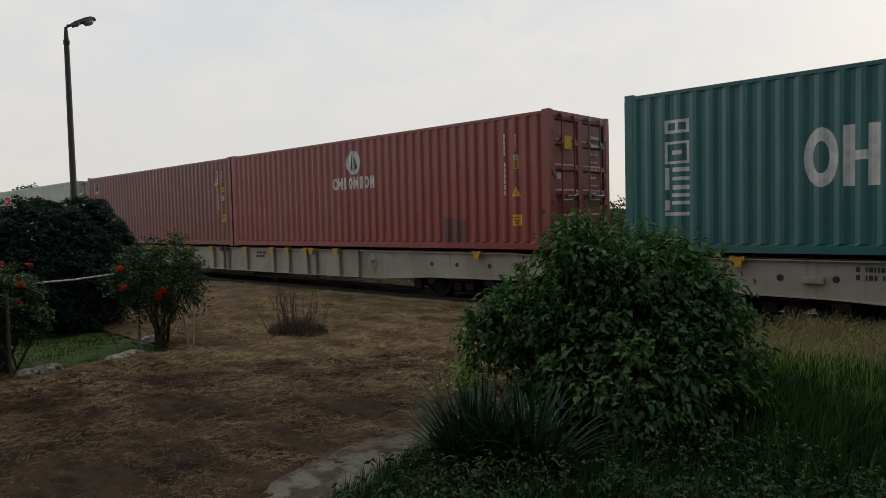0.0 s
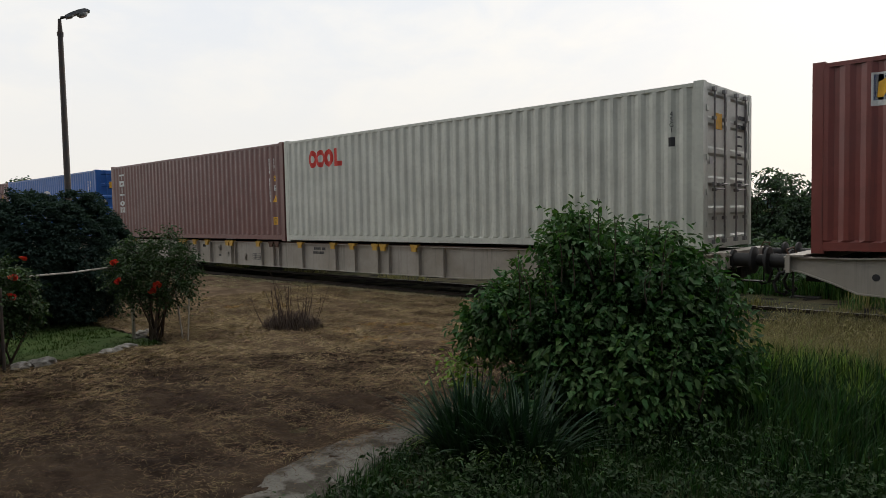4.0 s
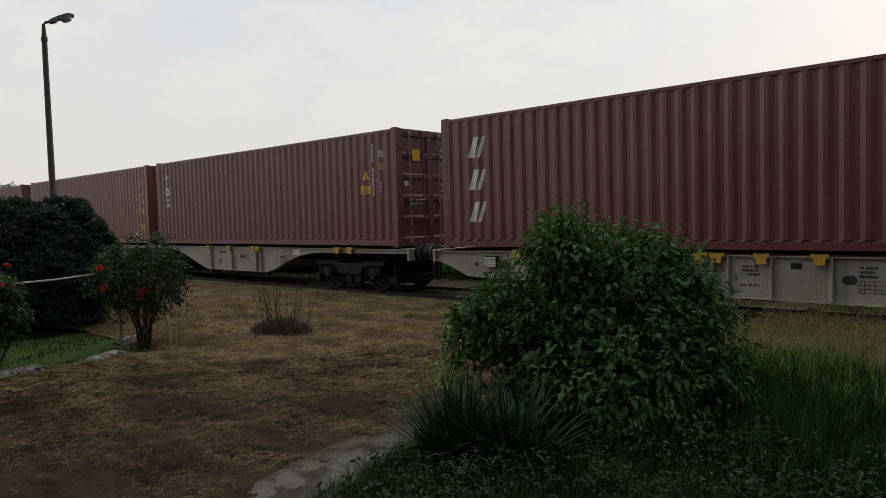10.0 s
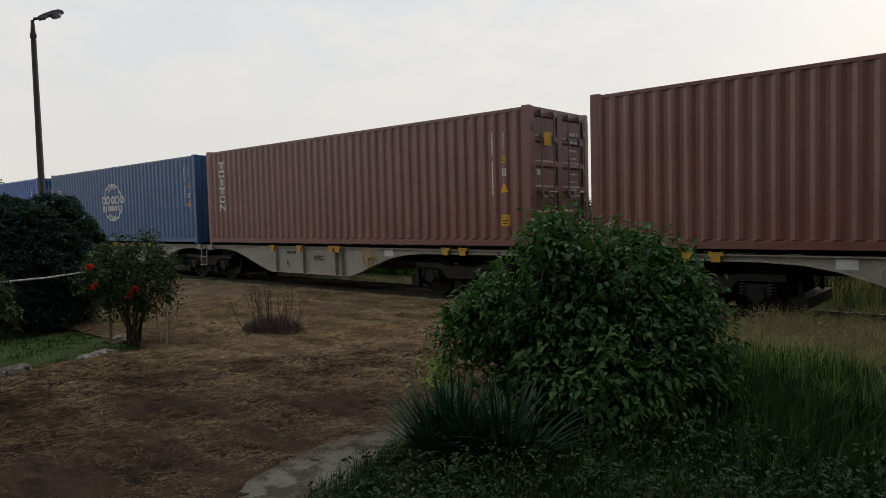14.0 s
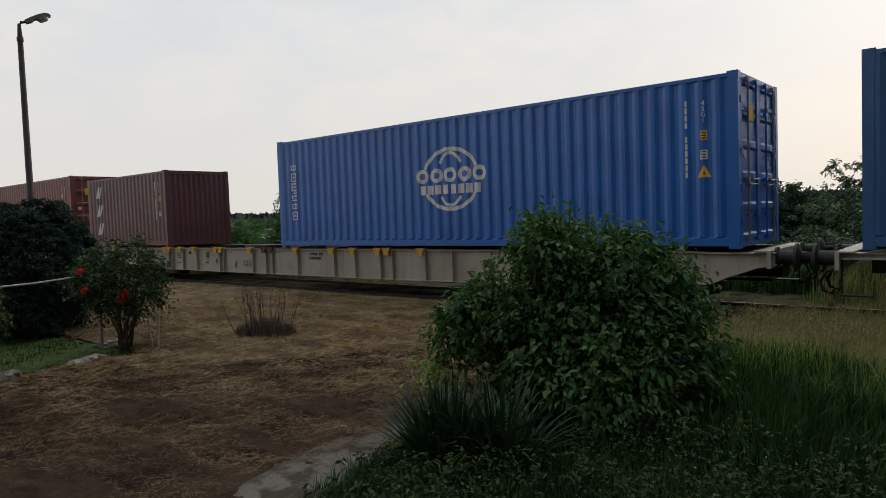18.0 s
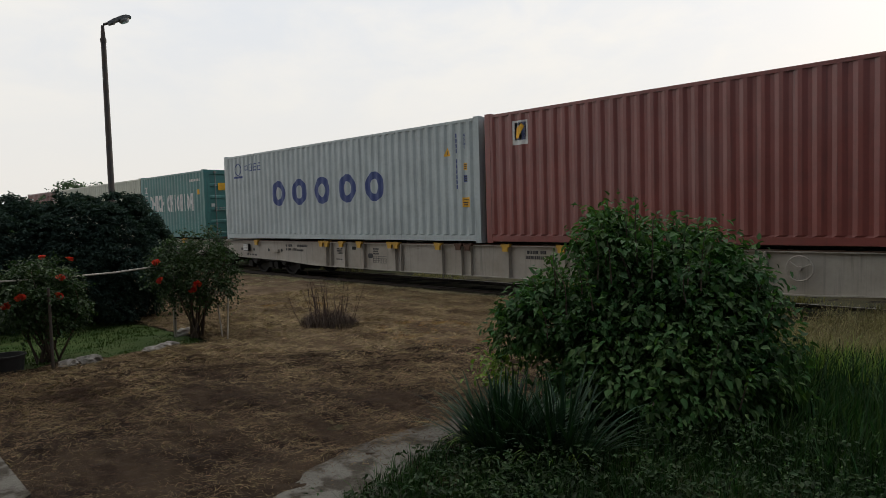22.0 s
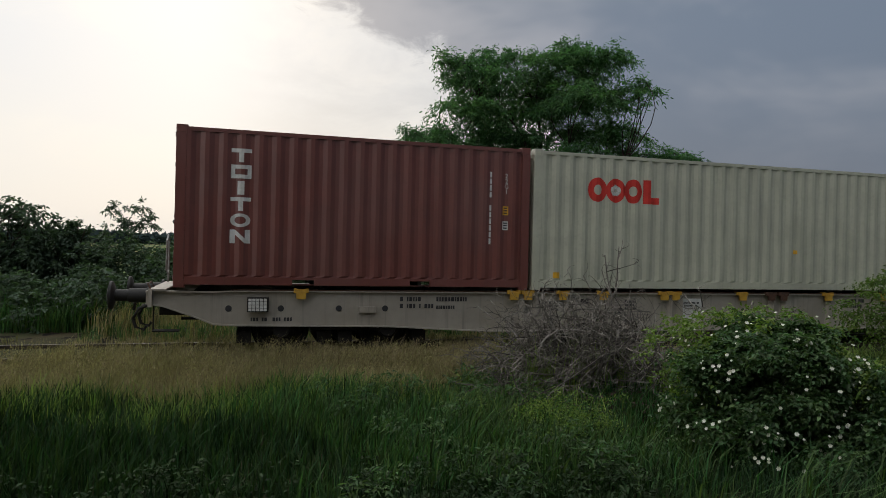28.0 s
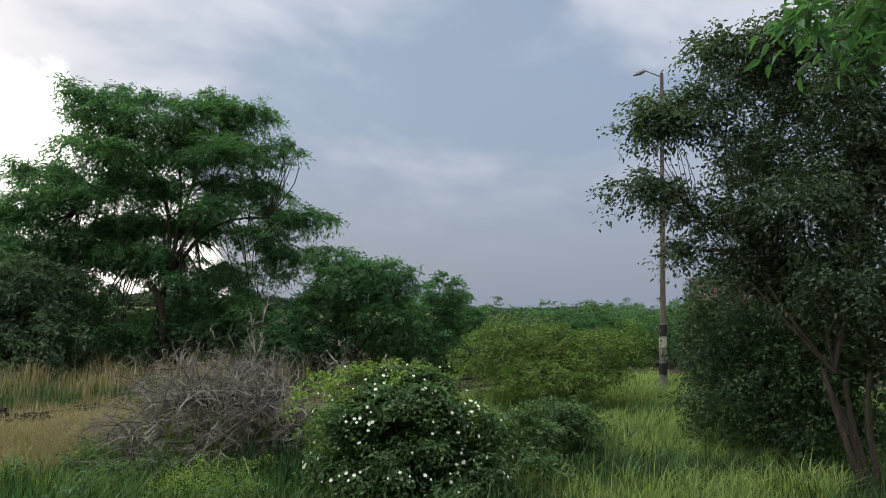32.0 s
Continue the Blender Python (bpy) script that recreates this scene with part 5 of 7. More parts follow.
def leaf_mesh(name, P, A, N, L, W, fold=0.18, curl=0.15):
    """Leaves of two folded halves each: from P along A, facing N, of length L and width W."""
    A, n = unit(A), len(P)
    S = unit(np.cross(A, N))
    N = np.cross(S, A)
    L, W = np.broadcast_to(L, (n,))[:, None], np.broadcast_to(W, (n,))[:, None]
    b, t = P, P + A * L - N * L * curl
    r1, l1 = P + A * L * 0.28 + S * W * 0.5 + N * W * fold, P + A * L * 0.28 - S * W * 0.5 + N * W * fold
    r2, l2 = P + A * L * 0.66 + S * W * 0.36 + N * (W * fold - L * curl * 0.4), P + A * L * 0.66 - S * W * 0.36 + N * (W * fold - L * curl * 0.4)
    V = np.stack([b, r1, r2, t, l2, l1], 1).reshape(-1, 3)
    k = (np.arange(n) * 6)[:, None]
    F = np.concatenate([k + np.array([[0, 1, 2, 3]]), k + np.array([[0, 3, 4, 5]])], 0)
    return np_mesh(name, V, F)


def blade_mesh(name, P, H, lean, width, bend=0.5):
    """Grass blades: three triangles each."""
    n = len(P)
    side = unit(np.stack([-lean[:, 1], lean[:, 0], np.zeros(n)], 1) + 1e-5)
    up = np.array([0, 0, 1.0])
    H, width = H[:, None], np.broadcast_to(width, (n,))[:, None]
    mid = P + up * H * 0.55 + lean * H * 0.22 * bend
    tip = P + up * H * (1 - 0.25 * bend) + lean * H * bend
    V = np.stack([P - side * width, P + side * width, mid - side * width * 0.75, mid + side * width * 0.75, tip], 1).reshape(-1, 3)
    k = (np.arange(n) * 5)[:, None]
    F = np.concatenate([k + np.array([[0, 1, 3]]), k + np.array([[0, 3, 2]]), k + np.array([[2, 3, 4]])], 0)
    return np_mesh(name, V, F)


def stuff(name, mesh, mat, label, category):
    ob = part(name, mesh, mat)
    return tagged(ob, label, category, kind="stuff")


def lobe_points(rng, lobes, n, shell=0.55):
    """Points in ellipsoids (x, y, z, rx, ry, rz), thicker near their skins, and the way out of each."""
    vol = np.array([(l[3] * l[4] * l[5]) ** 0.75 for l in lobes])
    pick = rng.choice(len(lobes), n, p=vol / vol.sum())
    d = unit(rng.normal(size=(n, 3)))
    r = shell + (1 - shell) * rng.random(n) ** 0.6
    lo = np.array(lobes, float)[pick]
    wob = 1 + 0.16 * np.sin(d[:, 0] * 7 + pick * 1.7) * np.cos(d[:, 1] * 6 + d[:, 2] * 5)
    return lo[:, :3] + d * lo[:, 3:6] * (r * wob)[:, None], d


def sprays(rng, centers, outs, per, spread, flat=0.35):
    """Leaves set along the side shoots of small branches: places and ways."""
    n, k = len(centers), 5
    m = max(1, per // k)
    ax = unit(outs + rng.normal(size=(n, 3)) * 0.35 + np.array([0, 0, -0.1]))
    d = unit(ax[:, None] * 0.9 + rng.normal(size=(n, k, 3)) * np.array([1, 1, flat]) * 0.8)
    s = (np.arange(m) + rng.random((n, k, m))) / m
    P = centers[:, None, None] + d[:, :, None] * (s - 0.35)[..., None] * spread
    P[..., 2] -= np.maximum(s, 0) ** 2 * spread * 0.35
    P += rng.normal(size=P.shape) * spread * 0.05
    side = unit(np.cross(d, np.array([0, 0, 1.0])))[:, :, None] * np.where(np.arange(m) % 2, 1.0, -1.0)[None, None, :, None]
    A = unit(d[:, :, None] * 0.55 + side * 0.8 + rng.normal(size=P.shape) * 0.35 + np.array([0, 0, -0.4]))
    return P.reshape(-1, 3), A.reshape(-1, 3)


def crown_mesh(name, lobes, n_spray, per, leaf, spread, seed, ratio=0.42, shell=0.5, floor_z=0.05, keep=None):
    rng = np.random.default_rng(seed)
    c, d = lobe_points(rng, lobes, n_spray, shell)
    P, A = sprays(rng, c, d, per, spread)
    ok = P[:, 2] > floor_z
    if keep is not None:
        ok &= keep(P)
    P, A = P[ok], A[ok]
    N = unit(np.array([0, 0, 1.0]) + rng.normal(size=P.shape) * 0.55)
    L = leaf * (0.65 + 0.7 * rng.random(len(P)))
    return leaf_mesh(name, P, A, N, L, L * ratio), c


def limb(g, a, b, r0, r1, rng, bow=0.12, n=6, sides=7):
    a, b = np.array(a, float), np.array(b, float)
    w = rng.normal(size=3) * np.linalg.norm(b - a) * bow
    pts = [tuple(a + (b - a) * s + w * math.sin(3.14 * s) + np.array([0, 0, 1.0]) * 0.08 * np.linalg.norm(b - a) * math.sin(3.14 * s)) for s in np.linspace(0, 1, n)]
    g.tube(pts, [r0 + (r1 - r0) * k / (n - 1) for k in range(n)], sides)
    return pts


def tree(name, label, category, base, fork, lobes, r0, leaf_mat, n_spray, per, leaf, spread, seed, ratio=0.42, shell=0.5, trunks=1, keep=None, twigs=60, group="", main=0):
    """A tree or shrub: tapered trunk, limbs to each part of its crown, thin branches, and leaves in sprays."""
    rng = np.random.default_rng(seed + 100)
    ob = thing(name, label, category, group, base)
    B = np.array(base, float)
    rel = [(l[0] - B[0], l[1] - B[1], l[2] - B[2], l[3], l[4], l[5]) for l in lobes]
    kp = None if keep is None else (lambda P: keep(P + B))
    m, centers = crown_mesh("crown", rel[main:], n_spray, per, leaf, spread, seed, ratio, shell, 0.03 - B[2], kp)
    g = Geo()
    F = (fork[0] - B[0], fork[1] - B[1], fork[2] - B[2])
    for k in range(trunks):
        off = rng.normal(size=3) * (0.0 if trunks == 1 else 0.35) * np.array([1, 1, 0.15])
        limb(g, (off[0] * 0.3, off[1] * 0.3, -0.1), (F[0] + off[0], F[1] + off[1], F[2] + off[2]), r0, r0 * 0.62, rng, 0.05, 7, 9)
    part("trunk", g, BARK, ob, smooth=True)
    g = Geo()
    mains = [limb(g, F, l[:3], r0 * 0.5, r0 * 0.18, rng, 0.1, 7, 6) for l in rel[:main]]
    nodes = [np.array(p) for q in mains for p in q[2:]]
    for l in rel[main:]:
        if nodes:
            start = min(nodes, key=lambda p: np.linalg.norm((p - np.array(l[:3]) + np.array([0, 0, 0.5])) * np.array([1, 1, 0.7])))
            mid = limb(g, start, l[:3], r0 * 0.16, r0 * 0.06, rng, 0.1, 6, 5)
        else:
            mid = limb(g, F, l[:3], r0 * 0.5, r0 * 0.16, rng, 0.12, 6, 6)
        for _ in range(max(1, int(twigs / len(rel)))):
            c = centers[rng.integers(len(centers))]
            if np.linalg.norm(c - np.array(l[:3])) < max(l[3:6]) * 1.3:
                limb(g, mid[int(rng.integers(2, 6))], c, r0 * 0.13 + 0.004, 0.005, rng, 0.1, 4, 4)
    part("branches", g, BARK, ob, smooth=True, kind="stuff")
    part("crown", m, leaf_mat, ob)
    return ob


def lob(x, y, z, r, h, d=None):
    """One lobe of a crown: its middle, half width and half height."""
    return (x, y, z, r, d or r, h)


def plumes(lobes, seed, per=9, size=0.42, flat=0.3):
    """Splits each lobe of a crown into flat layered plumes on its skin."""
    rng = np.random.default_rng(seed)
    out = []
    for l in lobes:
        l = np.array(l)
        for _ in range(per):
            d = unit(rng.normal(size=3) + np.array([0, 0, 0.25]))
            s = size * rng.uniform(0.7, 1.25) * (l[3] + 0.3)
            c = l[:3] + d * l[3:6] * rng.uniform(0.55, 0.95)
            out.append((c[0], c[1], c[2], s, s, s * flat))
    return out


# grown shrub with broad hanging leaves, beside the garden path
def broad_shrub():
    base = (-3.15, 5.75, 0)
    ob = thing("broad_leaved_shrub", "dense dark green shrub with broad pointed hanging leaves", "shrub", at=base)
    rng = np.random.default_rng(5)
    shape = [(0.16, 0.08, 0.92, 0.80, 0.63), (-0.19, -0.18, 1.40, 0.44, 0.41), (-0.28, -0.12, 1.74, 0.19, 0.17), (0.17, 0.28, 1.36, 0.57, 0.36), (0.57, 0.42, 1.07, 0.47, 0.46), (0.86, 0.34, 0.64, 0.38, 0.50), (-0.64, -0.45, 0.93, 0.43, 0.37), (-0.88, -0.62, 0.74, 0.33, 0.32), (-0.05, -0.42, 0.72, 0.56, 0.42), (0.51, -0.16, 0.62, 0.62, 0.42), (0.25, -0.3, 0.36, 0.85, 0.36), (0.78, 0.05, 0.38, 0.5, 0.38), (-0.4, -0.4, 0.42, 0.5, 0.36)]
    lobes = [(x, y, z, r, r * 0.95, h) for x, y, z, r, h in shape]
    lobes += [(x, y, z, r, r, r * 0.6) for x, y, z, r, _, h in plumes(lobes, 6, 9, 0.20, 0.7)]
    c, d = lobe_points(rng, lobes, 4900, 0.66)
    per = 7
    ax = unit(d + np.array([0, 0, 0.25]) + rng.normal(size=c.shape) * 0.3)
    t = np.linspace(0, 1, per)[None, :, None]
    P = (c[:, None] + ax[:, None] * (t - 0.6) * 0.26 + rng.normal(size=(len(c), per, 3)) * 0.035).reshape(-1, 3)
    out = np.repeat(d, per, 0)
    A = unit(out * 0.75 + rng.normal(size=P.shape) * 0.55 + np.array([0, 0, -0.55]))
    N = unit(np.array([0, 0, 0.9]) + out * 0.5 + rng.normal(size=P.shape) * 0.3)
    ok = P[:, 2] > 0.08
    P, A, N = P[ok], A[ok], N[ok]
    L = 0.077 * (0.5 + 0.8 * rng.random(len(P)))
    part("foliage", leaf_mesh("foliage", P, A, N, L, L * 0.58, 0.14, 0.24), LEAF_BUSH, ob)
    g = Geo()
    for k in range(26):
        i = rng.integers(len(c))
        limb(g, rng.normal(size=3) * np.array([0.2, 0.2, 0]), c[i], 0.022, 0.006, rng, 0.12, 5, 5)
    part("stems", g, TWIG_BROWN, ob, kind="stuff")
    # young shoots standing out of the top
    g, SP, SA = Geo(), [], []
    for k in range(64):
        a = rng.normal(size=2) * np.array([0.62, 0.5])
        z0 = 1.72 - 0.62 * float(a @ a)
        if z0 < 0.5:
            continue
        h = rng.uniform(0.06, 0.2) if k > 7 else rng.uniform(0.2, 0.4)
        tip = (a[0] * 1.1, a[1] * 1.1, z0 + h)
        pts = limb(g, (a[0], a[1], z0 - 0.2), tip, 0.007, 0.003, rng, 0.05, 5, 4)
        for s in range(10):
            u = 0.3 + 0.07 * s
            SP.append(np.array(pts[0]) * (1 - u) + np.array(tip) * u)
            SA.append(rng.normal(size=3) + np.array([0, 0, 0.4]))
    part("shoots", g, TWIG_BROWN, ob, kind="stuff")
    SP, SA = np.array(SP), unit(np.array(SA))
    LL = 0.075 * (0.6 + 0.6 * rng.random(len(SP)))
    part("young_leaves", leaf_mesh("young_leaves", SP, SA, np.tile([0, 0, 1.0], (len(SP), 1)) + rng.normal(size=SP.shape) * 0.2, LL, LL * 0.55), LEAF_BUSH, ob)
    # a low yellow-green sucker at its foot
    c, d = lobe_points(rng, [(-1.15, -0.75, 0.32, 0.28, 0.25, 0.22)], 60, 0.3)
    P = np.repeat(c, 5, 0) + rng.normal(size=(300, 3)) * 0.06
    LL = 0.07 * (0.6 + 0.6 * rng.random(300))
    part("sucker", leaf_mesh("sucker", P, unit(rng.normal(size=P.shape)), np.tile([0, 0, 1.0], (300, 1)) + rng.normal(size=P.shape) * 0.3, LL, LL * 0.5), LEAF_YOUNG, ob, kind="stuff")


broad_shrub()


def arched_mesh(name, P, d, H, reach, width, droop, seg=5):
    """Long stiff blades: each rises from P, leans along d and tips over at its end."""
    n = len(P)
    side = np.stack([-d[:, 1], d[:, 0], np.zeros(n)], 1)
    V = []
    for k in range(seg + 1):
        s = k / seg
        c = P + d * (reach * s ** 1.5)[:, None]
        c[:, 2] += H * s - droop * s ** 4
        w = (width * (1 - s ** 3) * (0.75 + 0.6 * s * (1 - s)))[:, None]
        V += [c - side * w, c + side * w]
    V = np.stack(V, 1).reshape(-1, 3)
    k0 = (np.arange(n) * (2 * seg + 2))[:, None]
    F = np.concatenate([k0 + np.array([[2 * k, 2 * k + 1, 2 * k + 3, 2 * k + 2]]) for k in range(seg)], 0)
    return np_mesh(name, V, F)


def sword_clump(base, n, h, seed, label):
    rng = np.random.default_rng(seed)
    ob = thing("sword_leaf_clump", label, "garden plant", at=base)
    a = rng.random(n) * 6.283
    r = rng.random(n) ** 0.6
    P = np.stack([np.cos(a) * r * 0.3, np.sin(a) * r * 0.22, np.zeros(n)], 1)
    a = a + rng.normal(size=n) * 0.5
    d = np.stack([np.cos(a), np.sin(a), np.zeros(n)], 1)
    L = h * (0.65 + 0.45 * rng.random(n))
    tilt = 0.1 + 0.95 * r ** 1.8 + 0.12 * rng.normal(size=n)
    part("leaves", arched_mesh("leaves", P, d, L * np.cos(tilt), L * np.sin(np.abs(tilt)) * 0.95, 0.010 + 0.007 * rng.random(n), 0.03 + 0.16 * rng.random(n) * L), LEAF_SWORD, ob, kind="stuff")
    k = 16
    a = rng.random(k) * 6.283
    d = np.stack([np.cos(a), np.sin(a), np.zeros(k)], 1)
    L = h * (0.5 + 0.4 * rng.random(k))
    part("withered_leaves", arched_mesh("withered_leaves", d * 0.22, d, L * 0.7, L * 0.6, 0.008 + np.zeros(k), L * (0.5 + 0.3 * rng.random(k))), GRASS_PALE, ob, "withered pale bent leaves", kind="stuff")


sword_clump((-3.40, 3.98, -0.03), 330, 0.74, 11, "clump of dark narrow sword-shaped leaves by the path")
sword_clump((-2.98, 4.12, -0.03), 170, 0.80, 12, "smaller clump of dark sword-shaped leaves")


def rose_bush(base, size, height, n_flower, seed, label):
    rng = np.random.default_rng(seed)
    ob = thing("rose_bush", label, "rose bush", "rose bushes", base)
    lobes = [(0, 0, height * 0.66, size, size, height * 0.36), (-size * 0.4, -size * 0.3, height * 0.6, size * 0.6, size * 0.6, height * 0.3), (size * 0.45, size * 0.2, height * 0.62, size * 0.6, size * 0.6, height * 0.33)]
    m, c = crown_mesh("foliage", lobes, 460, 26, 0.046, 0.27, seed, 0.58, 0.4, 0.25)
    part("foliage", m, LEAF_ROSE, ob)
    g = Geo()
    for k in range(16):
        limb(g, (*(rng.normal(size=2) * 0.06), 0), c[rng.integers(len(c))], 0.016, 0.006, rng, 0.08, 5, 5)
    part("stems", g, TWIG_BROWN, ob, kind="stuff")
    for k in range(n_flower):
        d = unit(rng.normal(size=3) * 0.75 + np.array([0.95, -0.45, 0.25]))
        p = np.array([0, 0, height * 0.68]) + d * np.array([size, size, height * 0.34]) * 1.02
        q = 26
        a = rng.random(q) * 6.283
        s = np.linspace(0.2, 1, q)
        A = np.stack([np.cos(a) * s, np.sin(a) * s, 1.1 - s], 1)
        A = A + d * 0.4
        LL = 0.045 + 0.03 * s
        part("flower", leaf_mesh("flower", np.tile(p, (q, 1)), A, np.tile(d, (q, 1)) - A * 0.5, LL, LL * 1.1, 0.3, -0.25), PETAL_RED, ob)
    return ob


rose_bush((-10.61, 4.8, -0.03), 0.66, 1.72, 4, 21, "rose bush with a few red blooms on bare lower stems")
rose_bush((-10.5, 2.6, -0.03), 0.55, 1.45, 6, 22, "rose bush full of red blooms behind a taut line")


def dry_clump():
    base = (-9.67, 6.75, -0.02)
    ob = thing("dry_stalk_clump", "clump of dry brown stalks in the thatch", "dead plant", at=base)
    rng = np.random.default_rng(31)
    n = 1500
    a, r = rng.random(n) * 6.283, rng.random(n) ** 0.6
    P = np.stack([np.cos(a) * r * 0.62, np.sin(a) * r * 0.45, np.zeros(n)], 1)
    lean = rng.normal(size=(n, 3)) * np.array([0.8, 0.8, 0])
    part("dry_tuft", blade_mesh("dry_tuft", P, (0.12 + 0.26 * rng.random(n)) * (1.15 - r ** 2 * 0.7), lean, 0.004, 0.6), TWIG_BROWN, ob, kind="stuff")
    for k in range(26):
        q = rng.normal(size=2) * np.array([0.26, 0.18])
        g = Geo()
        h = rng.uniform(0.4, 0.98)
        pts = limb(g, (q[0], q[1], 0), (q[0] * 1.5 + rng.normal() * 0.06, q[1] * 1.5, h), 0.006, 0.003, rng, 0.07, 6, 4)
        for _ in range(3):
            b = np.array(pts[int(rng.integers(2, 6))])
            limb(g, b, b + rng.normal(size=3) * np.array([0.07, 0.07, 0.03]) + np.array([0, 0, 0.08]), 0.003, 0.0015, rng, 0.1, 3, 4)
        part("dry_stem", g, TWIG_BROWN, ob)


dry_clump()


def edging_stones():
    rng = random.Random(4)
    spots = [(-9.97, 2.72), (-9.94, 2.98), (-10.0, 3.85), (-10.04, 4.08), (-11.06, 4.79), (-11.13, 4.95)]
    for x, y in spots:
        bm = bmesh.new()
        bmesh.ops.create_icosphere(bm, subdivisions=3, radius=0.1)
        s = (rng.uniform(0.7, 1.0), rng.uniform(1.2, 1.7), rng.uniform(0.5, 0.75))
        ph = rng.uniform(0, 20)
        for v in bm.verts:
            v.co = Vector((v.co.x * s[0], v.co.y * s[1], v.co.z * s[2])) * (1 + 0.6 * noise.noise(v.co * 11 + Vector((ph, 0, 0))) + 0.25 * noise.noise(v.co * 31 + Vector((ph, 0, 0))))
        m = bpy.data.meshes.new("edging_stone")
        bm.to_mesh(m)
        bm.free()
        ob = part("edging_stone", m, STONE, m=pose(x, y, 0.0, 0, 0, rng.uniform(-25, 25)))
        tagged(ob, "rough whitish stone in the lawn's edging", "stone", "edging stones")


edging_stones()


def earth_clods():
    rng = random.Random(14)
    for x, y, w in ((0.88, 12.94, 0.30), (1.71, 13.2, 0.16), (2.11, 12.64, 0.18), (2.72, 13.2, 0.15), (3.09, 13.3, 0.2), (3.22, 12.4, 0.28), (3.5, 12.5, 0.2)):
        bm = bmesh.new()
        bmesh.ops.create_icosphere(bm, subdivisions=3, radius=1.0)
        ph = rng.uniform(0, 20)
        for v in bm.verts:
            v.co = Vector((v.co.x * w * 0.75, v.co.y * w * 0.5, v.co.z * 0.08)) * (1 + 0.7 * noise.noise(v.co * 1.6 + Vector((ph, 0, 0))))
        m = bpy.data.meshes.new("earth_clod")
        bm.to_mesh(m)
        bm.free()
        tagged(part("earth_clod", m, BALLAST, m=pose(x, y, 0.04, 0, 0, rng.uniform(-20, 20))), "dark clod of earth lying in the dry track grass", "clod", "earth clods")


earth_clods()


def stake(x, y, h, r, mat, label, tilt=(0, 0)):
    ob = part("garden_stake", Geo().tube([(0, 0, -0.1), (tilt[0], tilt[1], h)], [r, r * 0.9], 8), mat, m=pose(x, y, 0), smooth=True)
    tagged(ob, label, "stake", "garden stakes")


PALE_WOOD = material("bleached_wood", (0.42, 0.39, 0.34), 0.8, 0, (0.28, 0.25, 0.21), 6, bump=0.3, stretch=(3, 3, 0.5))
stake(-11.0, 4.62, 1.22, 0.028, PALE_WOOD, "bleached wooden stake holding the garden line")
stake(-10.3, 5.1, 0.75, 0.014, PALE_WOOD, "thin leaning stake beside the rose", (-0.08, -0.06))
stake(-10.05, 5.05, 0.62, 0.012, PALE_WOOD, "thin leaning stake beside the rose", (0.05, 0.02))
stake(-9.85, 2.5, 1.05, 0.02, POST, "dark iron stake in the lawn's edge")
line = part("garden_line", Geo().tube([(-11.0, 4.62, 1.16), (-10.7, 3.6, 1.12), (-10.5, 2.6, 1.12), (-10.2, 0.5, 1.2)], 0.014, 6), PALE_WOOD, smooth=True)
tagged(line, "taut pale line strung between stakes", "line")
tub = thing("planter_tub", "low black planter tub on the lawn's edge", "planter", at=(-10.2, 2.05, -0.02))
part("tub_wall", Geo().lathe([(0.19, 0), (0.22, 0.2), (0.235, 0.2), (0.235, 0.22), (0.2, 0.22), (0.18, 0.12)], 20, "z"), RUBBER, tub, smooth=True)
part("soil", Geo().lathe([(0.17, 0.12), (0.19, 0.16)], 16, "z"), GROUND, tub)

# conifers behind the lawn
def conifer(base, lobes, seed, label):
    tree("juniper", label, "conifer", base, (base[0], base[1], 0.6), lobes, 0.09, LEAF_CONIFER, 5000, 25, 0.055, 0.16, seed, 0.5, 0.92, trunks=3, twigs=10, group="junipers")


conifer((-14.0, 4.5, -0.05), [lob(-14.0, 4.5, 1.1, 1.25, 1.25), lob(-14.1, 5.1, 1.35, 0.7, 0.95), lob(-13.8, 3.9, 1.3, 0.8, 1.05)], 41, "dense dark juniper shrub behind the lawn")
conifer((-14.6, 2.8, -0.05), [lob(-14.6, 2.8, 1.0, 1.2, 1.3), lob(-14.5, 2.0, 1.2, 0.8, 1.05), lob(-14.9, 3.4, 1.3, 0.8, 1.0)], 42, "dark juniper shrub beside another")


# ---- lamps and poles ----
def street_lamp():
    ob = thing("street_lamp", "dark tapered street lamp post with a cobra-head lamp", "street lamp", at=(-15.15, 5.15, -0.05))
    part("post", Geo().tube([(0, 0, 0), (0, 0, 2.0), (0, 0, 2.05), (0, 0, 5.75), (0, 0, 6.05)], [0.085, 0.08, 0.065, 0.05, 0.03], 12), POST, ob, smooth=True)
    part("collar", Geo().lathe([(0.06, 5.7), (0.062, 5.78)], 12, "z"), POST, ob)
    part("arm", Geo().tube([(0, 0, 6.02), (0.01, 0.03, 6.08), (0.06, 0.16, 6.12)], [0.03, 0.03, 0.026], 8), POST, ob, smooth=True)
    head = part("lamp_head", Geo().strip([(-0.06, 0.02), (0.06, 0.045), (0.22, 0.06), (0.34, 0.055), (0.40, 0.02), (0.42, -0.01)], [(-0.06, -0.03), (0.06, -0.035), (0.10, -0.01), (0.34, -0.02), (0.40, -0.02), (0.42, -0.02)], -0.09, 0.09), LAMP_GREY, ob, "grey cobra-head housing", m=pose(0.06, 0.15, 6.12, 0, -22, 70))
    part("lens", Geo().lathe([(0.08, -0.08), (0.11, -0.04), (0.11, -0.02)], 14, "z", (0.26, 0, 0)), GLASS, head, "clear bowl lens", smooth=True)


street_lamp()


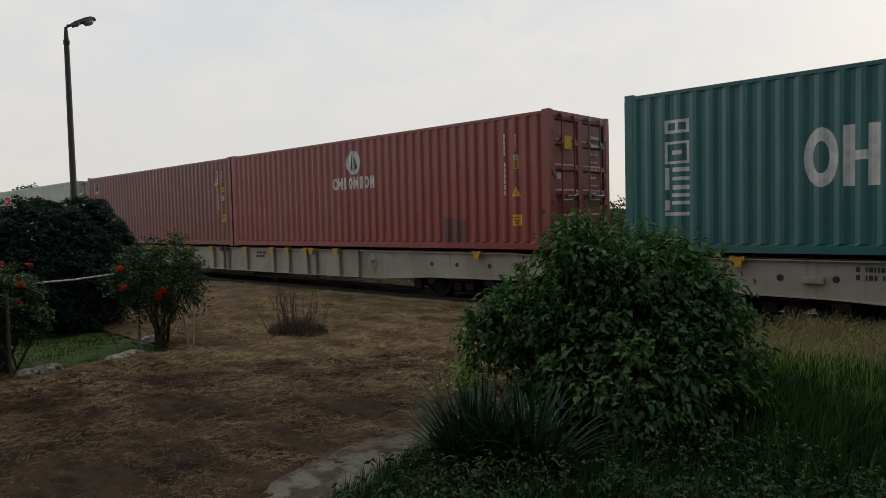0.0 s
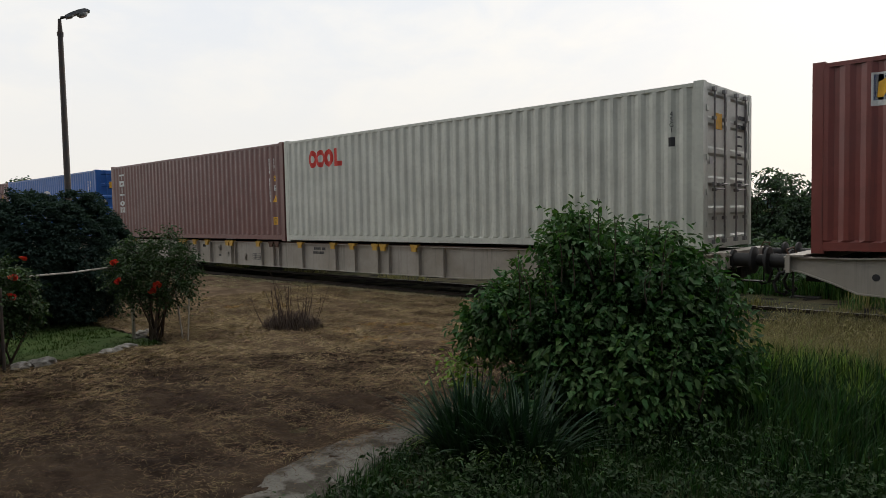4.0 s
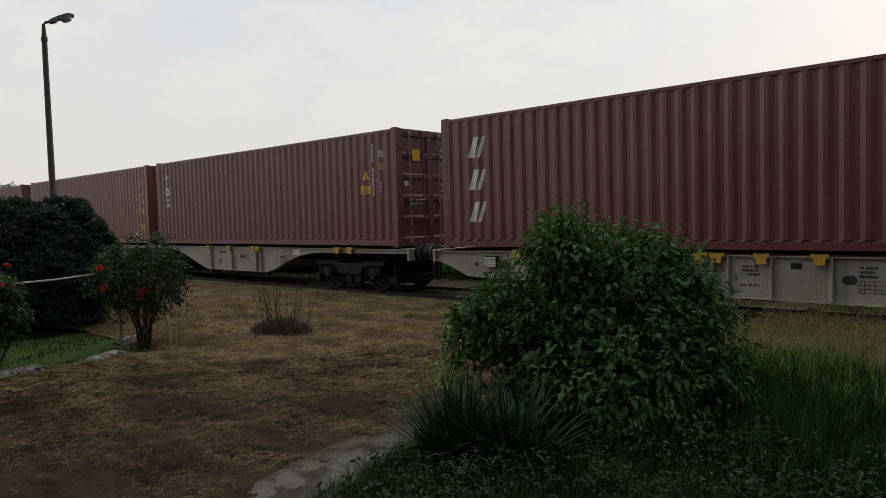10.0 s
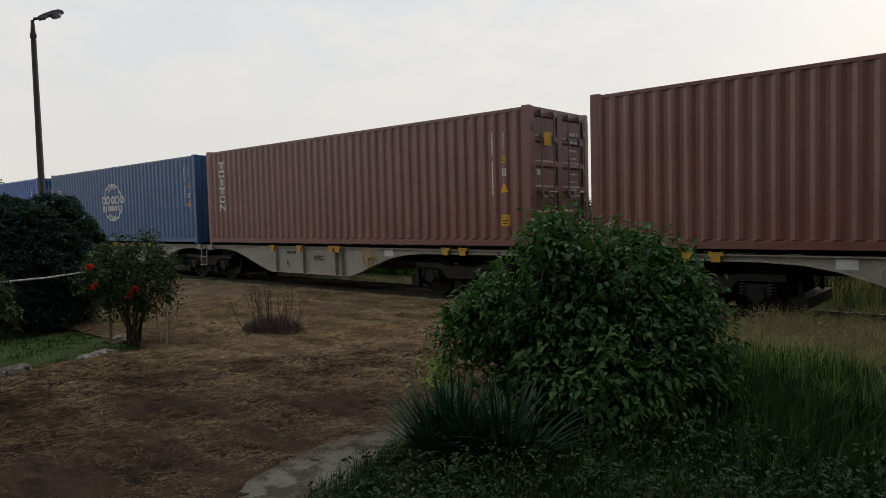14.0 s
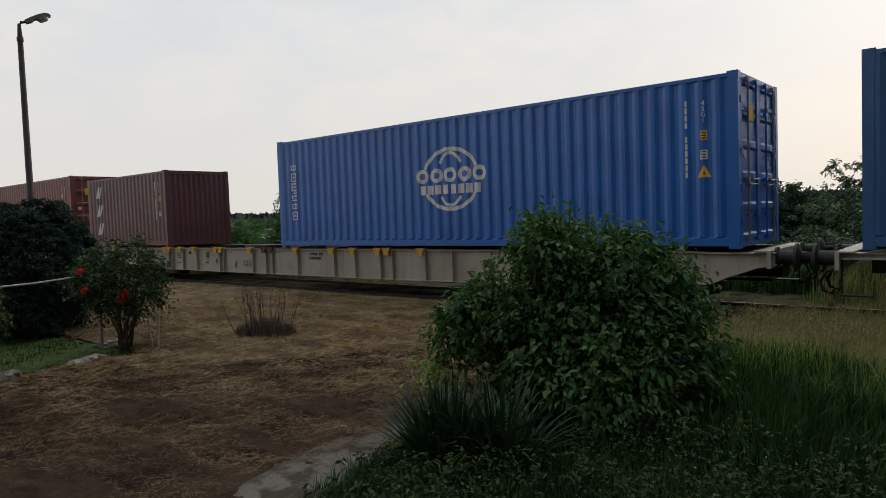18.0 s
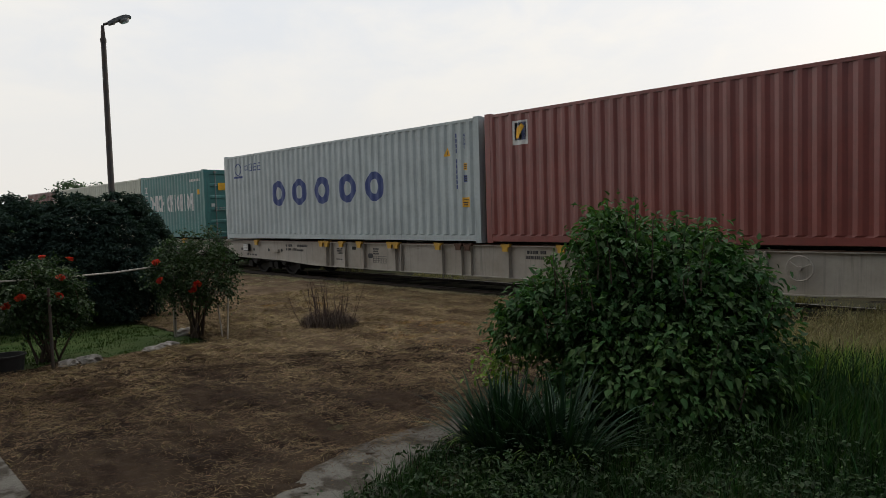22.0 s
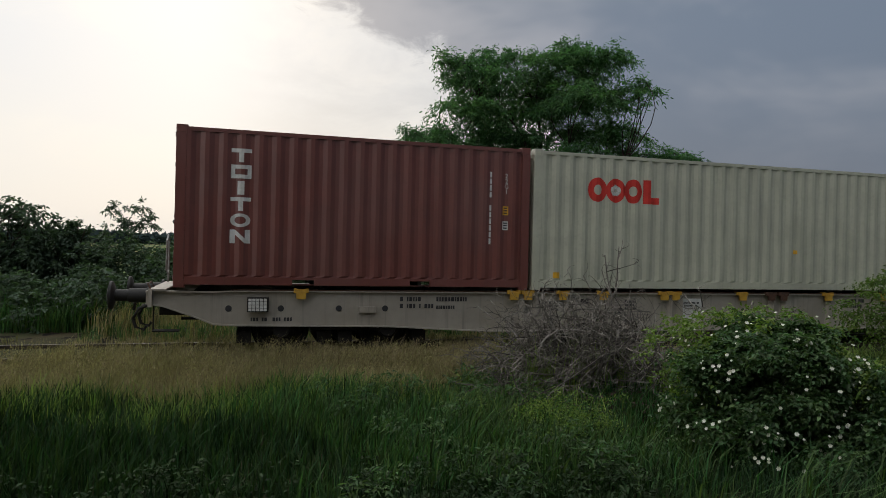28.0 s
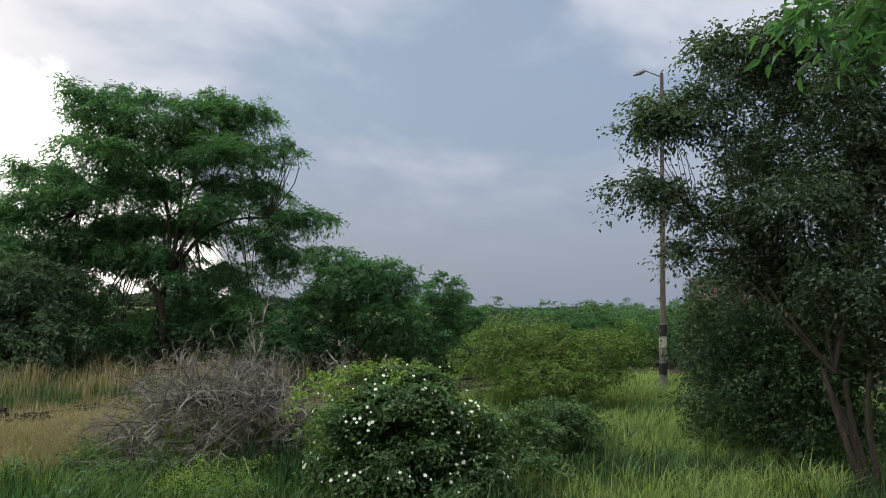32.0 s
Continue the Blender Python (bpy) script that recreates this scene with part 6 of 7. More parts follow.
def lamp_pole():
    ob = thing("utility_pole", "weathered wooden pole on a concrete foot and an old lamp", "utility pole", at=(16.2, 8.05, -0.05))
    part("pole", Geo().tube([(0, 0, 1.5), (0, 0, 5), (0, 0, 8.3)], [0.075, 0.06, 0.046], 12), WOOD_POLE, ob, smooth=True)
    part("foot", Geo().tube([(0, 0, -0.1), (0, 0, 1.8)], [0.10, 0.092], 12), CONCRETE, ob, "round concrete pole foot")
    for z0, z1, mat, lab in ((1.48, 1.76, STEEL_DARK, "worn black painted band"), (1.18, 1.46, PALE_BAND, "worn pale painted band"), (0.52, 0.80, STEEL_DARK, "worn black painted band")):
        part("painted_band", Geo().tube([(0, 0, z0), (0, 0, z1)], 0.104, 12), mat, ob, lab)
    for i in range(6):
        s = 1 if i % 2 else -1
        part("climbing_peg", Geo().tube([(0, 0, 0), (0.16 * s, -0.1 * s, 0.03)], 0.012, 6), RUSTY, ob, m=pose(0, 0, 2.4 + 0.42 * i))
    part("lamp_arm", Geo().tube([(0, 0, 8.2), (-0.25, 0.4, 8.42)], 0.02, 6), GALV, ob)
    part("lamp_head", Geo().lathe([(0.03, 0), (0.06, 0.12), (0.065, 0.16), (0.02, 0.34)], 12, "x"), LAMP_GREY, ob, "grey open lamp hood", smooth=True, m=pose(-0.2, 0.35, 8.4, 0, 20, 120))


lamp_pole()

# ---- trees beyond the track and at the meadow's side ----
layers = [(6.73, 20.16, 7.23, 1.25, 0.66), (7.59, 20.39, 7.95, 0.81, 0.42), (5.92, 19.89, 7.57, 0.51, 0.30), (9.43, 19.38, 7.45, 1.54, 0.68), (9.95, 18.10, 7.58, 0.73, 0.42), (9.85, 19.51, 8.15, 0.65, 0.30),
          (6.39, 19.43, 5.97, 1.33, 0.48), (8.37, 20.41, 6.67, 1.56, 0.60), (9.75, 18.32, 6.34, 1.57, 0.50), (11.29, 18.01, 6.82, 0.61, 0.23), (5.42, 21.17, 5.41, 0.91, 0.38), (5.91, 19.79, 4.93, 1.20, 0.43),
          (7.96, 20.14, 5.32, 1.43, 0.40), (10.43, 19.10, 5.59, 1.37, 0.42), (11.90, 17.61, 4.66, 0.86, 0.34), (11.27, 18.49, 4.96, 0.58, 0.34), (9.03, 18.24, 4.70, 1.02, 0.22), (6.17, 20.65, 3.70, 1.07, 0.75),
          (6.31, 19.98, 2.41, 0.98, 0.72), (10.60, 17.96, 3.94, 1.05, 0.40), (11.55, 18.09, 3.32, 0.90, 0.55), (8.86, 18.77, 2.55, 1.03, 0.30), (7.12, 20.03, 1.00, 1.37, 0.75), (9.20, 19.72, 1.33, 1.52, 0.62), (10.37, 18.21, 1.83, 1.15, 0.62)]
layers += [(8.0, 20.8, 4.3, 1.3, 0.45), (9.7, 20.2, 4.4, 1.2, 0.40), (7.0, 21.0, 3.5, 1.2, 0.55), (8.9, 20.7, 3.2, 1.3, 0.40), (10.4, 19.3, 2.9, 1.0, 0.45), (7.4, 19.2, 3.3, 0.9, 0.30), (7.3, 19.7, 4.3, 1.0, 0.32), (5.6, 20.6, 4.4, 1.0, 0.6), (5.3, 20.9, 3.0, 1.1, 0.7)]
big = [lob(*q) for q in layers]
boughs = [lob(6.9, 20.0, 6.6, 1, 1), lob(8.3, 20.2, 7.4, 1, 1), lob(9.7, 19.0, 6.9, 1, 1), lob(10.9, 18.2, 4.6, 1, 1), lob(6.2, 20.2, 4.4, 1, 1), lob(9.3, 18.7, 5.0, 1, 1)]
tree("spreading_tree", "tall spreading tree with feathery drooping foliage and sky showing through", "tree", (8.5, 19.5, -0.1), (8.5, 19.5, 2.6), boughs + big + plumes(big, 7, 6, 0.42, 0.30), 0.13, LEAF_TREE, 3300, 50, 0.125, 0.60, 51, 0.27, 0.2, trunks=2, twigs=500, main=len(boughs))
tree("dark_tree", "dark broad-leaved tree at the edge of the thicket", "tree", (3.2, 25.9, -0.1), (3.2, 25.9, 1.5), [lob(2.79, 25.90, 3.85, 1.2, 1.05), lob(4.38, 26.19, 3.7, 1.35, 1.05), lob(5.04, 25.56, 4.75, 0.91, 0.65), lob(3.57, 26.60, 2.17, 1.83, 1.22), lob(5.6, 25.4, 3.2, 1.4, 1.3), lob(6.6, 25.2, 2.6, 1.3, 1.2)], 0.13, LEAF_DARK, 900, 60, 0.10, 0.62, 52, 0.5, 0.35, twigs=90, group="thicket trees")
tree("dark_tree", "low dark tree in the thicket", "tree", (0.6, 25.8, -0.1), (0.6, 25.8, 1.0), [lob(1.20, 25.52, 2.60, 1.2, 1.1), lob(0.17, 26.05, 1.90, 0.82, 0.91), lob(0.74, 26.20, 0.78, 1.3, 1.0), lob(-0.9, 25.9, 1.5, 1.0, 0.9), lob(-2.1, 25.6, 1.0, 1.3, 0.9)], 0.1, LEAF_DARK, 800, 60, 0.10, 0.55, 53, 0.5, 0.35, twigs=70, group="thicket trees")
tree("dark_tree", "dark tree standing behind the spreading one", "tree", (8.6, 23.6, -0.1), (8.6, 23.6, 0.8), [lob(7.6, 23.6, 1.4, 2.0, 1.2), lob(10.6, 23.0, 1.6, 2.2, 1.2), lob(5.4, 23.6, 1.5, 1.8, 1.2), lob(12.4, 22.2, 1.5, 1.8, 1.1)], 0.1, LEAF_DARK, 800, 60, 0.10, 0.65, 152, 0.5, 0.3, twigs=60, group="thicket trees")
tree("thicket_shrub", "rounded dull green shrub in front of taller trees", "shrub", (3.6, 19.1, -0.1), (3.6, 19.1, 0.6), [lob(2.84, 19.34, 2.15, 1.26, 0.72), lob(4.24, 19.39, 2.48, 1.32, 0.68), lob(2.34, 19.01, 1.25, 1.07, 0.68), lob(3.50, 18.93, 0.75, 1.54, 0.71), lob(5.03, 19.10, 1.07, 1.21, 0.90), lob(1.52, 18.69, 0.35, 0.75, 0.22), lob(5.49, 19.39, 2.2, 0.85, 0.80)], 0.07, LEAF_DULL, 1000, 44, 0.12, 0.55, 54, 0.36, 0.4, trunks=3, twigs=80, group="thicket shrubs")
tree("thicket_shrub", "leafy green shrub beside the spreading tree", "shrub", (12.3, 15.4, -0.1), (12.3, 15.4, 0.7), [lob(12.13, 15.47, 2.78, 1.15, 0.62), lob(11.90, 16.02, 3.40, 0.67, 0.35), lob(12.80, 14.52, 3.00, 0.67, 0.35), lob(12.80, 14.92, 1.73, 1.27, 0.78), lob(11.56, 16.27, 1.64, 0.96, 1.00), lob(13.29, 14.21, 2.57, 0.35, 0.19), lob(10.6, 16.6, 1.0, 1.0, 0.8)], 0.07, LEAF_TREE, 900, 40, 0.115, 0.5, 55, 0.34, 0.4, trunks=3, twigs=90, group="thicket shrubs")
tree("thicket_shrub", "green shrub at the thicket's end", "shrub", (15.2, 15.0, -0.1), (15.2, 15.0, 0.5), [lob(15.34, 15.0, 2.60, 0.67, 0.49), lob(14.87, 15.47, 1.78, 1.02, 0.70), lob(15.93, 14.82, 1.84, 0.88, 0.70), lob(14.4, 15.3, 0.9, 1.4, 0.8)], 0.05, LEAF_TREE, 420, 40, 0.12, 0.5, 56, 0.38, 0.45, trunks=3, twigs=30, group="thicket shrubs")
tree("far_shrub", "shrub in the distance beyond the track", "shrub", (27.5, 17.2, -0.1), (27.5, 17.2, 0.5), [lob(27.1, 17.2, 1.7, 1.2, 0.8), lob(28.3, 16.4, 1.5, 1.1, 0.7)], 0.05, LEAF_DARK, 350, 10, 0.15, 0.4, 57, 0.4, 0.45, twigs=10, group="far shrubs")
for i, (x, y, s) in enumerate([(21.6, 17.9, 1.5), (22.8, 16.3, 1.45), (23.8, 15.0, 1.5), (24.7, 13.3, 1.4), (19.5, 14.9, 1.25), (22.5, 15.2, 1.4), (18.0, 16.8, 1.4), (25.5, 14.8, 1.5), (30.5, 15.0, 1.7), (34, 15.2, 1.75), (38, 14.6, 1.9), (26.0, 12.2, 1.5), (33.0, 18.5, 1.7), (31.0, 13.2, 1.6)]):
    tree("far_shrub", "green shrub along the track in the distance", "shrub", (x, y, -0.1), (x, y, 0.5), [lob(x, y, s * 0.9, s, s * 0.75), lob(x + s * 0.6, y, s * 0.7, s * 0.8, s * 0.6)], 0.04, LEAF_TREE if i % 2 else LEAF_WILD, 240, 30, 0.11, 0.45, 140 + i, 0.42, 0.45, trunks=2, twigs=16, group="far shrubs")
tree("meadow_shrub", "loose yellow-green shrub in the tall grass", "shrub", (11.5, 8.2, -0.05), (11.5, 8.2, 0.4), [lob(11.09, 8.96, 1.42, 0.80, 0.38), lob(10.41, 9.14, 1.00, 0.58, 0.34), lob(11.85, 8.46, 1.32, 0.80, 0.43), lob(12.15, 7.44, 1.22, 0.92, 0.42), lob(12.88, 7.20, 1.45, 0.55, 0.38), lob(11.26, 7.90, 0.72, 1.25, 0.34), lob(11.6, 8.3, 0.75, 1.3, 0.4)], 0.03, LEAF_HEDGE, 760, 30, 0.062, 0.42, 58, 0.5, 0.4, trunks=7, twigs=200)
arms = [(8.76, 4.31, 4.79, 0.39, 0.33), (8.63, 4.58, 4.67, 0.22, 0.19), (8.97, 3.85, 4.75, 0.45, 0.43), (8.99, 3.79, 5.50, 0.37, 0.33), (8.60, 4.63, 3.69, 0.30, 0.16), (8.81, 4.22, 3.61, 0.30, 0.16), (8.90, 4.02, 3.24, 0.29, 0.17), (8.87, 4.07, 2.87, 0.26, 0.12)]
mass = [(9.36, 3.39, 5.62, 0.53, 0.45), (9.93, 2.90, 5.23, 0.62, 0.61), (9.47, 2.27, 4.56, 0.57, 0.68), (9.90, 3.37, 4.25, 0.78, 0.62), (9.29, 3.57, 3.38, 0.44, 0.44), (9.25, 2.75, 3.30, 0.70, 0.63), (9.98, 2.32, 3.70, 0.59, 0.72), (9.82, 3.27, 2.45, 0.81, 0.68), (9.24, 2.37, 2.41, 0.67, 0.67), (9.35, 3.43, 2.85, 0.44, 0.44), (9.8, 1.9, 5.5, 1.0, 0.9), (10.4, 1.2, 3.4, 1.3, 1.8), (9.9, 1.7, 2.0, 0.9, 0.8)]
rt = [lob(*q) for q in arms + mass]
stems = [lob(9.1, 3.6, 4.9, 1, 1), lob(9.5, 3.0, 5.2, 1, 1), lob(8.85, 4.0, 3.3, 1, 1), lob(9.5, 2.2, 4.4, 1, 1), lob(9.9, 1.6, 3.6, 1, 1), lob(9.6, 3.0, 3.4, 1, 1)]
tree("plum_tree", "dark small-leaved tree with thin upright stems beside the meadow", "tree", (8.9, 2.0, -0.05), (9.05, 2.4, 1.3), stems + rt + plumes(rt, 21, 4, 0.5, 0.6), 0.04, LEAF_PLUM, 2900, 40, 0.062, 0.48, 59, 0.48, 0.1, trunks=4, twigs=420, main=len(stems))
low = [lob(9.88, 4.01, 1.75, 0.60, 0.50), lob(10.04, 4.39, 1.85, 0.34, 0.36), lob(9.88, 3.41, 1.3, 0.74, 0.62), lob(9.87, 2.75, 1.35, 0.76, 0.65), lob(9.79, 2.25, 1.0, 0.5, 0.6), lob(10.0, 4.0, 0.8, 0.7, 0.6), lob(10.2, 3.0, 0.6, 0.9, 0.5)]
tree("hedge_shrub", "bushy dark green shrub under the small-leaved tree", "shrub", (10.0, 3.2, -0.05), (10.0, 3.2, 0.4), low, 0.03, LEAF_DULL_DARK, 800, 34, 0.062, 0.36, 64, 0.5, 0.35, trunks=5, twigs=90, group="hedge shrubs")
tree("walnut_tree", "overhanging tree with long pointed leaves", "tree", (7.0, -0.9, -0.05), (6.8, -0.4, 3.4), [lob(5.6, 1.3, 4.35, 0.55, 0.28), lob(5.9, 0.7, 4.1, 0.6, 0.45), lob(6.4, 0.1, 4.8, 1.0, 0.7)], 0.09, LEAF_TREE, 170, 20, 0.13, 0.42, 60, 0.36, 0.3, twigs=40)
tree("hedge_shrub", "dense dark undergrowth shrub beside the pole", "shrub", (14.6, 5.6, -0.05), (14.6, 5.6, 0.5), [lob(14.0, 6.0, 1.4, 0.6, 0.9), lob(14.3, 5.4, 0.9, 1.0, 0.9), lob(15.2, 4.6, 1.8, 1.2, 1.5), lob(13.4, 4.2, 1.2, 1.0, 1.1), lob(14.26, 5.97, 2.48, 0.55, 0.6), lob(14.36, 5.87, 1.68, 0.6, 0.6)], 0.05, LEAF_DARK, 1000, 35, 0.08, 0.45, 61, 0.5, 0.4, trunks=4, twigs=60)
elder = tree("elder_bush", "elder bush with flat white flower heads", "shrub", (-19.6, 16.2, -0.1), (-19.6, 16.2, 0.6), [lob(-19.3, 16.0, 2.15, 1.4, 1.2), lob(-18.9, 16.4, 1.4, 1.3, 1.2), lob(-19.9, 15.6, 1.2, 1.2, 0.9), lob(-20.3, 15.6, 2.65, 0.4, 0.3)], 0.06, LEAF_DARK, 520, 30, 0.11, 0.5, 62, 0.45, 0.5, trunks=3, twigs=40)


def elder_flowers():
    rng = np.random.default_rng(63)
    c, d = lobe_points(rng, [(0.3, -0.2, 2.15, 1.45, 1.45, 1.25), (0.7, 0.2, 1.4, 1.35, 1.35, 1.2), (-0.3, -0.6, 1.2, 1.25, 1.25, 0.95)], 260, 0.97)
    c = c[(d[:, 1] < 0.3) & (d[:, 2] > -0.3)]
    P = np.repeat(c, 8, 0) + rng.normal(size=(len(c) * 8, 3)) * np.array([0.07, 0.07, 0.02])
    L = 0.05 + 0.03 * rng.random(len(P))
    part("flower_heads", leaf_mesh("flower_heads", P, unit(rng.normal(size=P.shape) * np.array([1, 1, 0.2])), np.tile([0, 0, 1.0], (len(P), 1)), L, L), PETAL_WHITE, elder)


elder_flowers()
spots = [(-22.5, 14.9, 1.2), (-25.5, 15.3, 1.3), (-29, 16.0, 1.5), (-33, 16.5, 1.6), (-37.5, 17, 1.8), (-16.2, 18.3, 1.2), (-14.6, 19.3, 1.35), (-12.2, 19.4, 1.0), (-10.3, 20.4, 1.75), (-22, 16.3, 1.1), (-8.8, 22.6, 1.0), (-26.5, 18.2, 1.2)]
for i, (x, y, s) in enumerate(spots):
    tree("trackside_shrub", "bushy green shrub beyond the railway track", "shrub", (x, y, -0.1), (x, y, 0.4 * s), [lob(x, y, s * 0.75, s * 0.95, s * 0.7), lob(x + s * 0.7, y + 0.2, s * 0.65, s * 0.7, s * 0.6), lob(x - s * 0.7, y - 0.1, s * 0.7, s * 0.75, s * 0.65), lob(x + 0.2, y, s * 1.25, s * 0.5, s * 0.45)], 0.04, LEAF_DARK if i % 3 else LEAF_TREE, 230, 30, 0.11, 0.5, 70 + i, 0.45, 0.45, trunks=2, twigs=24, group="trackside shrubs")
for i, (x, y, h) in enumerate([(-44.5, 13.2, 4.4), (-43.0, 17.2, 4.6), (-50, 15.0, 4.0)]):
    tree("far_tree", "rounded tree in the distance by the track", "tree", (x, y, -0.1), (x, y, 1.6), [lob(x, y, h * 0.72, 1.7, h * 0.28), lob(x + 1.2, y, h * 0.55, 1.3, h * 0.25), lob(x - 1.1, y + 0.4, h * 0.58, 1.3, h * 0.26)], 0.12, LEAF_DARK, 300, 25, 0.2, 0.8, 90 + i, 0.5, 0.45, twigs=40, group="far trees")


def upright_shrub(x, y, h, seed, mat, label):
    """A shrub of rising twiggy stems, thick below and ragged on top."""
    rng = np.random.default_rng(seed)
    lobes = [lob(x + rng.uniform(-0.7, 0.7), y + rng.uniform(-0.5, 0.5), h * rng.uniform(0.2, 0.45), 0.75, 0.6) for _ in range(5)]
    for k in range(11):
        a, b = rng.uniform(-1.2, 1.2), rng.uniform(-0.6, 0.6)
        top = h * (1 - 0.16 * a * a) * rng.uniform(0.8, 1.05)
        for s in (0.55, 0.72, 0.9, 1.0):
            lobes.append(lob(x + a * (0.5 + 0.5 * s), y + b, top * s, 0.34 * (1.25 - s) + 0.1, 0.26))
    tree("trackside_shrub", label, "shrub", (x, y, -0.1), (x, y, 0.3), lobes, 0.05, mat, 560, 30, 0.10, 0.36, seed, 0.5, 0.3, trunks=4, twigs=60, group="trackside shrubs")


for i, (x, h) in enumerate([(-9.1, 3.1), (-7.6, 3.3), (-6.2, 2.9), (-4.9, 2.45)]):
    upright_shrub(x, 20.9 + 0.3 * (i % 2), h, 300 + i, LEAF_DARK, "dark twiggy shrub with a ragged top beyond the track")
tree("sapling", "thin sapling with feathery tufts above the hedge", "tree", (-3.3, 21.2, -0.1), (-3.3, 21.2, 1.6), [lob(-3.55, 21.0, 2.85, 0.28, 0.2), lob(-2.95, 21.0, 2.9, 0.3, 0.2), lob(-3.2, 21.1, 2.35, 0.35, 0.25), lob(-2.7, 21.0, 2.4, 0.3, 0.25), lob(-3.2, 21.1, 1.5, 0.6, 0.5)], 0.025, LEAF_DARK, 120, 25, 0.10, 0.28, 310, 0.4, 0.3, twigs=20)


def undergrowth():
    rng = np.random.default_rng(320)
    lobes = [(rng.uniform(-38, -1.5), rng.uniform(16.0, 20.5), rng.uniform(0.2, 0.6), rng.uniform(0.6, 1.2), rng.uniform(0.5, 0.9), rng.uniform(0.5, 1.0)) for _ in range(110)]
    lobes += [(rng.uniform(-4, 13), rng.uniform(18.5, 22.5), rng.uniform(0.2, 0.7), rng.uniform(0.7, 1.2), rng.uniform(0.6, 0.9), rng.uniform(0.7, 1.7)) for _ in range(75)]
    lobes += [(rng.uniform(8.5, 16.5), rng.uniform(15.6, 17.2), rng.uniform(0.2, 0.6), rng.uniform(0.6, 1.0), rng.uniform(0.5, 0.8), rng.uniform(0.5, 0.9)) for _ in range(22)]
    m, c = crown_mesh("undergrowth", lobes, 9500, 20, 0.12, 0.4, 321, 0.5, 0.4, -0.05)
    stuff("undergrowth", m, LEAF_DARK, "tangled dark undergrowth beyond the track", "undergrowth")


undergrowth()


def far_woods():
    rng = np.random.default_rng(99)
    n = 26000
    a = rng.uniform(-80, 88, n) * math.pi / 180
    r = rng.uniform(560, 640, n)
    h = 4.5 + 1.6 * np.sin(a * 9) + 0.8 * np.sin(a * 31 + 1)
    P = np.stack([-np.sin(a) * r, np.cos(a) * r, rng.random(n) ** 0.7 * h], 1)
    A, N = unit(rng.normal(size=(n, 3)) + np.array([0, 0, 0.6])), unit(rng.normal(size=(n, 3)) + np.array([0, -1, 0.6]))
    stuff("far_woods", leaf_mesh("far_woods", P, A, N, 4 + 2 * rng.random(n), 4 + 2 * rng.random(n)), LEAF_FAR, "long belt of woodland on the horizon, with haze put into its colour", "woodland")
    n = 9000
    a = rng.uniform(20, 80, n) * math.pi / 180
    r = rng.uniform(150, 190, n)
    P = np.stack([-np.sin(a) * r, np.cos(a) * r, rng.random(n) * 2.2 * (0.6 + 0.4 * np.sin(a * 40))], 1)
    stuff("field_hedge", leaf_mesh("field_hedge", P, unit(rng.normal(size=(n, 3))), unit(rng.normal(size=(n, 3)) + np.array([0, 0, 1.0])), 1.2 + rng.random(n), 1.0), LEAF_DARK, "low hedge across the far fields", "hedge")


far_woods()

